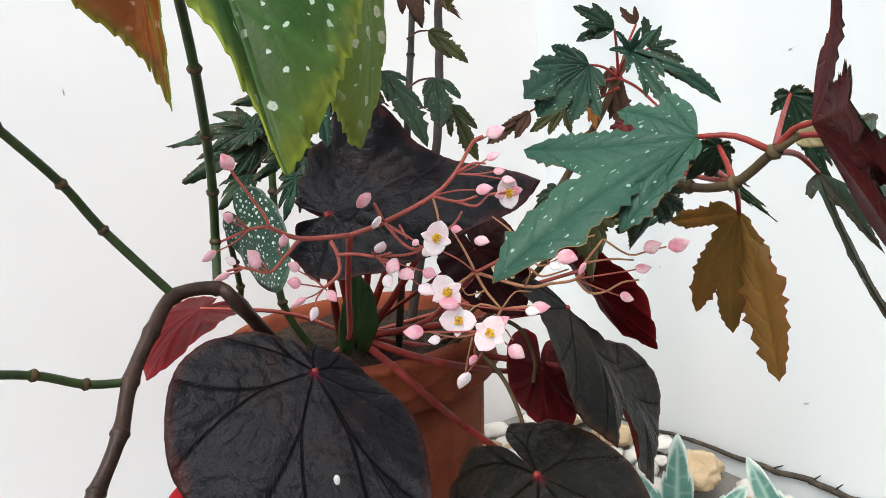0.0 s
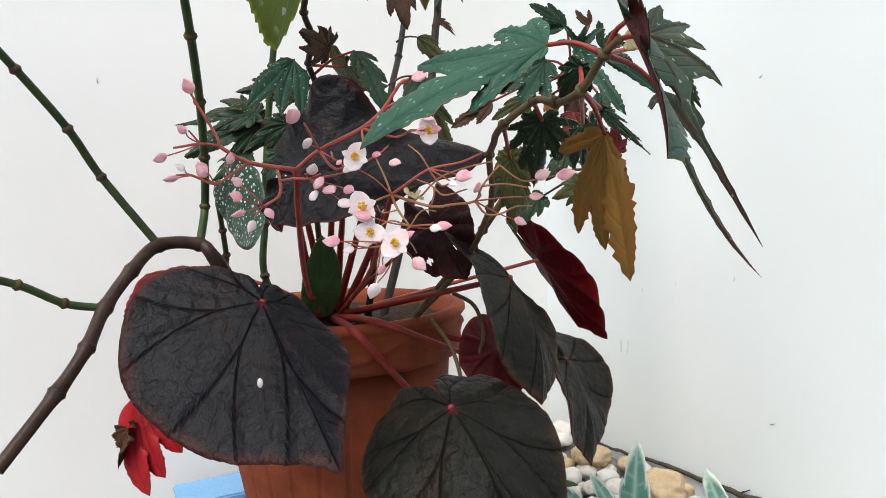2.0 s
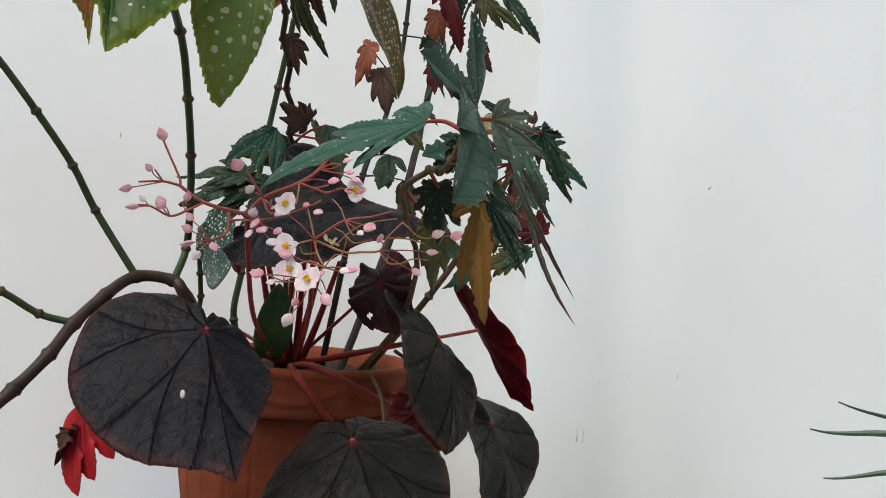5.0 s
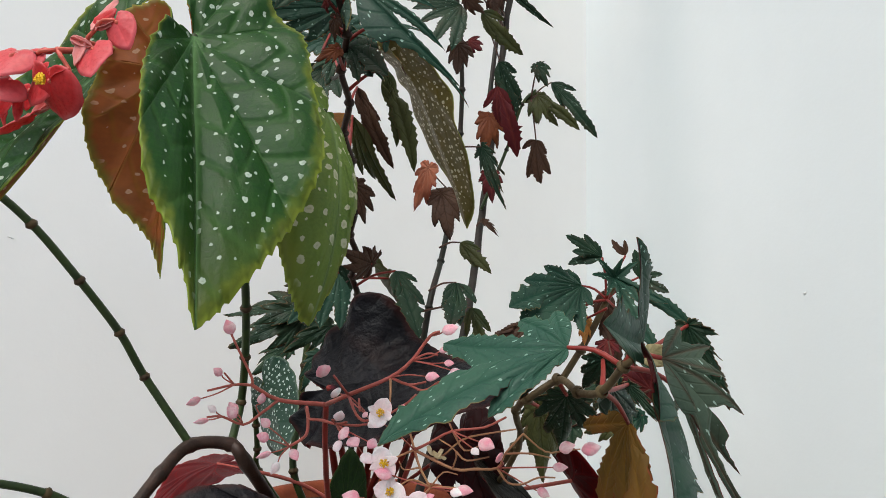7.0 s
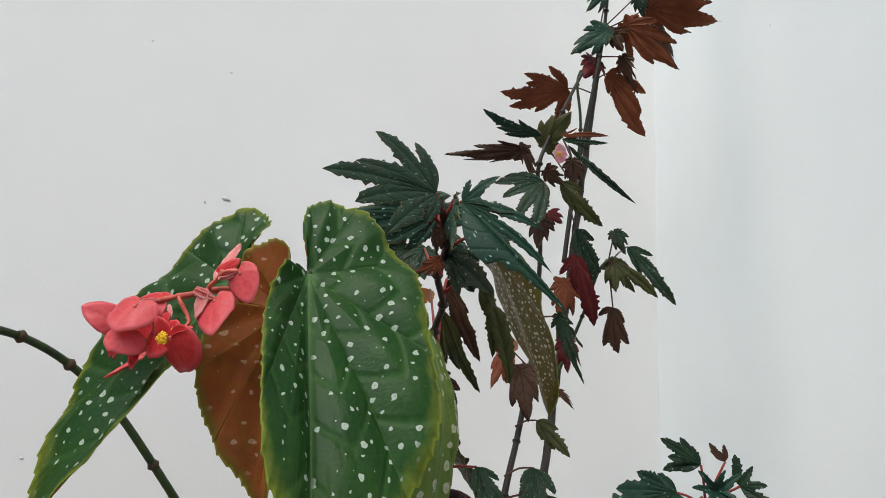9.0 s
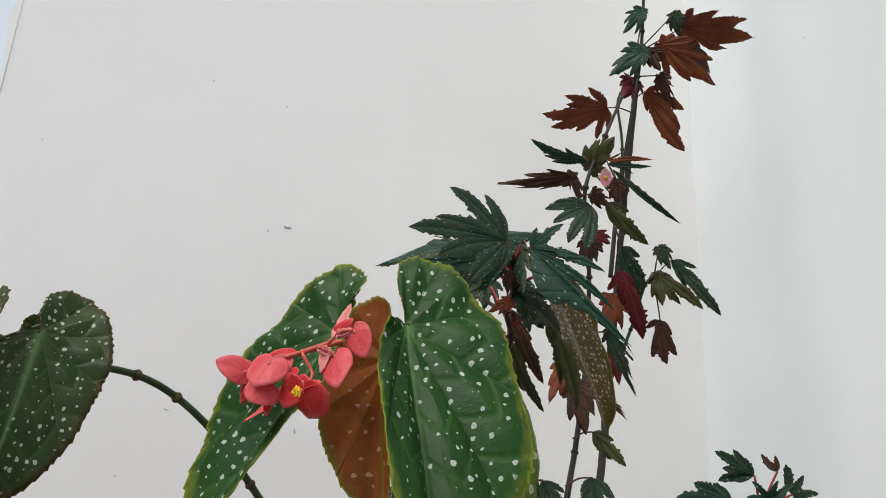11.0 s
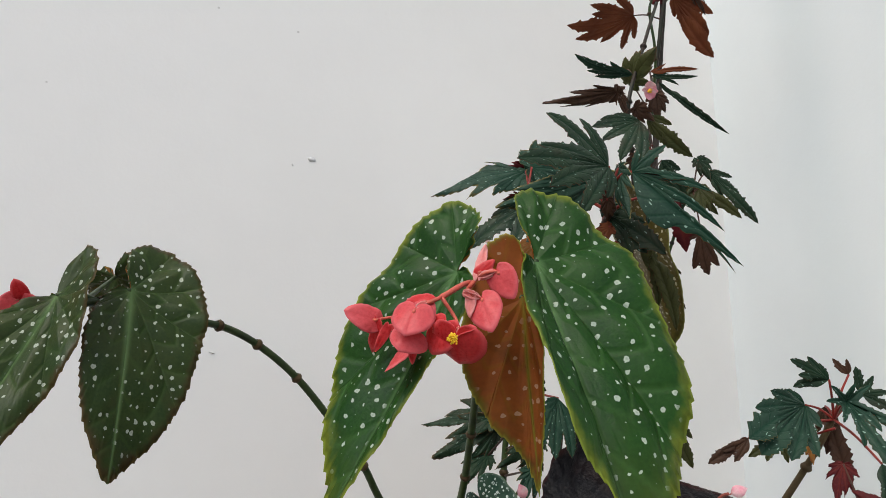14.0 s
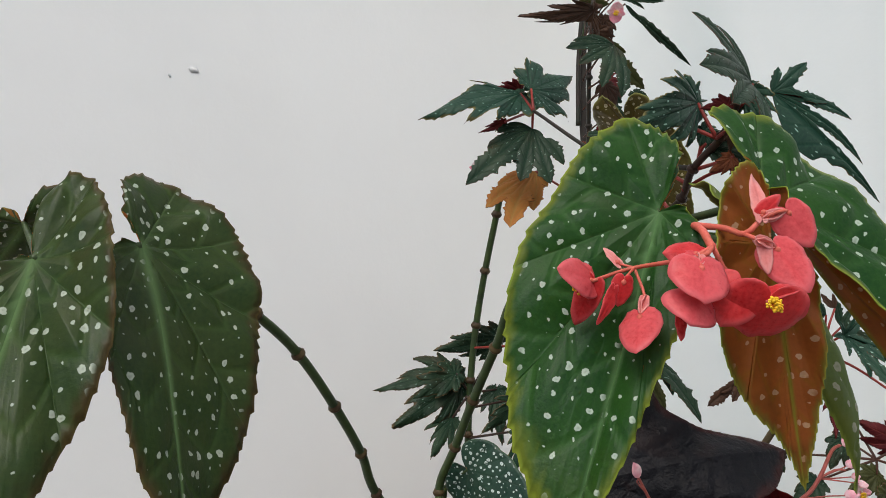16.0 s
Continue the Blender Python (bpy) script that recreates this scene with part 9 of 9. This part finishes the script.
# ---- pebble bed, small plants and clutter by the wall ----
def pebble(pos, size, mat, seed, label, flat=0.7):
    rng = np.random.RandomState(seed)
    bm = bmesh.new()
    bmesh.ops.create_icosphere(bm, subdivisions=4 if size > 0.03 else 3, radius=1.0)
    off = Vector(rng.uniform(-9, 9, 3))
    rot = Euler(rng.uniform(0, 6.28, 3)).to_matrix()
    sc = Vector((size * rng.uniform(0.8, 1.25), size * rng.uniform(0.75, 1.1), size * flat * rng.uniform(0.8, 1.1)))
    turn = Matrix.Rotation(rng.uniform(0, 6.28), 3, "Z")
    for v in bm.verts:
        q = rot @ v.co
        k = 1 + 0.26 * noise.noise(q * 1.3 + off) + 0.16 * noise.noise(q * 3.1 + off) - 0.10 * abs(noise.noise(q * 5.0 + off)) + 0.05 * noise.noise(q * 9 + off)
        p = q * k
        v.co = turn @ Vector((p.x * sc.x, p.y * sc.y, p.z * sc.z)) + Vector(pos)
    for f in bm.faces:
        f.smooth = True
    return tagged(part("pebble", bm, mat, None), label, "pebble", "pebbles in the bed")


pebble((0.270, 0.985, 0.030), 0.043, M_STONE_TAN, 5, "large tan stone lying among white pebbles")
rng = np.random.RandomState(12)
placed = [(0.270, 0.985, 0.05)]
for k in range(900):
    u, w = rng.uniform(0.28, 1.0), rng.uniform(0.03, 0.36)
    p = CORNER + ALONG_R * u + ALONG_L * w
    if (p - POT).length < 0.15 or p.y < 0.62 or len(placed) > 130:
        continue
    r = rng.uniform(0.014, 0.028)
    if any((p.x - a) ** 2 + (p.y - b) ** 2 < (0.82 * (r + c)) ** 2 for a, b, c in placed):
        continue
    placed.append((p.x, p.y, r))
    tan = rng.rand() < 0.16
    pebble((p.x, p.y, -0.02 + r * 0.62 + rng.uniform(0.0, 0.014)), r, M_STONE_TAN if tan else M_STONE, k + 20, "tan rough pebble in the bed" if tan else "white rough pebble in the bed")

for k in range(900):
    u, w = rng.uniform(0.06, 0.42), rng.uniform(0.03, 0.55)
    p = CORNER + ALONG_R * u + ALONG_L * w
    r = rng.uniform(0.013, 0.026)
    if (p - POT).length < 0.16 or len(placed) > 230 or any((p.x - a) ** 2 + (p.y - b) ** 2 < (0.82 * (r + c)) ** 2 for a, b, c in placed):
        continue
    placed.append((p.x, p.y, r))
    tan = rng.rand() < 0.3
    pebble((p.x, p.y, -0.02 + r * 0.62 + rng.uniform(0.0, 0.014)), r, M_STONE_TAN if tan else M_STONE, k + 1020, "tan rough pebble in the bed" if tan else "white rough pebble in the bed")
pebble((0.175, 1.135, 0.022), 0.033, M_STONE_TAN, 7, "tan and rust-coloured rough stone by the wall")

# dead twig along the foot of the wall
twig = tagged(tube("dead_twig", [(0.165, 1.30, 0.0), (0.224, 1.215, 0.004), (0.300, 1.108, 0.018), (0.365, 1.018, 0.020), (0.425, 0.935, 0.030), (0.500, 0.832, 0.030), (0.60, 0.70, 0.02)], 0.0022, 0.0065, M_ROPE, None, knots=0.25, wobble=0.002), "dark dead twig lying along the foot of the wall", "twig")
for k, (p, q) in enumerate((((0.425, 0.935, 0.030), (0.436, 0.925, 0.045)), ((0.445, 0.905, 0.032), (0.452, 0.893, 0.048)), ((0.390, 0.985, 0.026), (0.402, 0.975, 0.036)))):
    tube("side_twig", [p, q], 0.0018, 0.0008, M_ROPE, twig, sides=6)


def striped(base, tip, face, seed, plant, width=2.6):
    return leaf(plant, base, tip, face, BAND, (STRIPED, STRIPED), width=width, bend=0.5, fold=0.25, wave=0.01, teeth=0.0, n=60, rings=8, seed=seed, veins=(0,), vein_w=0.0016)


spider = tagged(thing("striped_plant", "", ""), "small plant with blue-green white-edged strap leaves among pebbles", "striped plant")
for k, (b, t, f) in enumerate((((0.215, 0.880, 0.010), (0.224, 0.893, 0.142), (-0.2, -1, 0.3)), ((0.355, 0.830, 0.0), (0.312, 0.872, 0.112), (-0.3, -1, 0.4)), ((0.235, 0.800, 0.045), (0.305, 0.850, 0.078), (0.1, -0.6, 0.8)),
                               ((0.150, 0.860, 0.03), (0.095, 0.870, 0.09), (0.2, -0.7, 0.7)), ((0.190, 0.850, 0.02), (0.150, 0.800, 0.075), (0.1, -0.7, 0.7)), ((0.33, 0.78, 0.01), (0.40, 0.80, 0.06), (0, -0.8, 0.7)), ((0.20, 0.86, 0.01), (0.155, 0.905, 0.085), (0.2, -0.7, 0.7)))):
    striped(b, t, f, k, spider)

rosette = tagged(thing("succulent_plant", "", ""), "low dark-green rosette succulent growing between pot and wall", "succulent")
rng = np.random.RandomState(6)
for k in range(22):
    a, el = k * 2.4, 0.25 + 0.9 * (k / 22)
    d = Vector((math.cos(a) * math.cos(el), math.sin(a) * math.cos(el), math.sin(el)))
    b = Vector((0.075, 0.985, 0.015))
    leaf(rosette, b + d * 0.008, b + d * rng.uniform(0.045, 0.07), Vector((-d.x * 0.5, -d.y * 0.5, 1)), OVAL, (GREEN_PLAIN, GREEN_PLAIN), width=0.8, bend=0.4, fold=0.3, wave=0.0, teeth=0.0, n=40, rings=5, seed=k, veins=(0,), thick=0.002)


def fleshy(plant, points, width, seed):
    """A thick toothed aloe leaf, gutter-shaped above, along the points from base to tip."""
    c, ix = spline(points, 0.008)
    n = len(c)
    tang = np.gradient(c, axis=0)
    tang /= np.linalg.norm(tang, axis=1)[:, None]
    up = np.array([0, 0, 1.0])
    verts, faces = [], []
    m = 12
    for i in range(n):
        t = i / (n - 1)
        w = width * (1 - t ** 1.6) + 0.0012
        s = np.cross(tang[i], up)
        s /= np.linalg.norm(s)
        u = np.cross(s, tang[i])
        tooth = 1 + (0.22 if i % 3 == 0 else 0.0)
        for k in range(m):
            a = 2 * math.pi * k / m
            x, y = math.cos(a), math.sin(a)
            e = tooth if abs(x) > 0.99 else 1.0
            verts.append(c[i] + s * (w * x * e) + u * (w * (0.28 * y if y > 0 else 0.55 * y) + w * 0.30 * x * x))
    for i in range(n - 1):
        for k in range(m):
            faces.append((i * m + k, i * m + (k + 1) % m, (i + 1) * m + (k + 1) % m, (i + 1) * m + k))
    faces.append(tuple(range(m - 1, -1, -1)))
    faces.append(tuple((n - 1) * m + k for k in range(m)))
    return mesh_ob("leaf", verts, faces, ALOE, plant)


# light blue plastic box behind the pot
box = tagged(thing("plastic_box", "", ""), "light blue plastic box standing behind the pot", "plastic box")
slab("body", Vector((-0.475, 0.853, 0.0)), -ALONG_L, OUT_L, 0.16, 0.085, -0.02, 0.022, M_BLUE, box, 0.006)
slab("lid", Vector((-0.479, 0.849, 0.0)), -ALONG_L, OUT_L, 0.168, 0.093, 0.0225, 0.034, M_BLUE, box, 0.003)

# aloe at the edge of the bed
aloe = tagged(thing("aloe_plant", "", ""), "grey-green aloe with toothed fleshy leaves standing by the wall", "aloe")
tube("stem", [(0.655, 0.50, -0.02), (0.655, 0.50, 0.10), (0.645, 0.495, 0.25)], 0.016, 0.014, M_TAN_STEM, aloe, sides=10)
for k, (mid, tip) in enumerate((((0.50, 0.405, 0.365), (0.380, 0.344, 0.393)), ((0.54, 0.460, 0.360), (0.431, 0.443, 0.403)), ((0.55, 0.515, 0.330), (0.453, 0.536, 0.322)), ((0.55, 0.500, 0.270), (0.452, 0.505, 0.282)), ((0.55, 0.490, 0.230), (0.450, 0.500, 0.222)),
                                ((0.60, 0.42, 0.40), (0.58, 0.36, 0.46)), ((0.68, 0.46, 0.40), (0.70, 0.42, 0.47)), ((0.60, 0.38, 0.30), (0.56, 0.28, 0.31)))):
    fleshy(aloe, [(0.648, 0.496, 0.14 + 0.02 * k), mid, tip], 0.013, k)


# ---- scuffs and chips on the two walls: distance along the wall from the corner, height, length, width, tilt ----
M_SCUFF = plain_mat("grey_scuff", (0.60, 0.60, 0.59), (0.68, 0.675, 0.66), 300.0, 0.8, 0.3, 0.0005, 900.0)
for i, (side, d, z, ln, wd, tilt) in enumerate([('L', 0.921, 1.085, 0.016, 0.009, 0.3), ('L', 0.956, 1.072, 0.006, 0.003, 1.2), ('R', 0.24, 0.211, 0.026, 0.0016, 1.57), ('R', 0.299, 0.324, 0.006, 0.0015, 1.2), ('R', 0.38, 0.345, 0.007, 0.0015, 1.4), ('R', 0.259, 0.212, 0.022, 0.0016, 1.5), ('R', 0.501, 0.362, 0.008, 0.0016, 1.3), ('R', 0.569, 0.151, 0.009, 0.003, 0.4), ('R', 0.547, 0.665, 0.006, 0.003, 0.5), ('L', 0.867, 0.707, 0.01, 0.002, 1.5), ('L', 1.087, 0.731, 0.01, 0.002, 0.3), ('L', 1.15, 0.62, 0.005, 0.003, 0.2)]):
    along, out = (ALONG_L, ALONG_R) if side == "L" else (ALONG_R, ALONG_L)
    mid = Vector((0.096, 1.41, z)) + Vector((along[0], along[1], 0)) * d
    u = Vector((along[0], along[1], 0)) * math.cos(tilt) + Vector((0, 0, math.sin(tilt)))
    v = Vector((along[0], along[1], 0)) * -math.sin(tilt) + Vector((0, 0, math.cos(tilt)))
    n = Vector((out[0], out[1], 0))
    ring = [mid + u * (ln / 2 * math.cos(k * 0.6283) * (1 + 0.25 * math.sin(3.1 * k + i))) + v * (wd / 2 * math.sin(k * 0.6283) * (1 + 0.3 * math.cos(2.3 * k + i))) for k in range(10)]
    verts = [p + n * 0.0002 for p in ring] + [p + n * 0.0012 for p in ring]
    faces = [tuple(range(10, 20))] + [(k, (k + 1) % 10, 10 + (k + 1) % 10, 10 + k) for k in range(10)]
    mesh_ob("scuff", verts, faces, M_SCUFF, wall_left if side == "L" else wall_right)
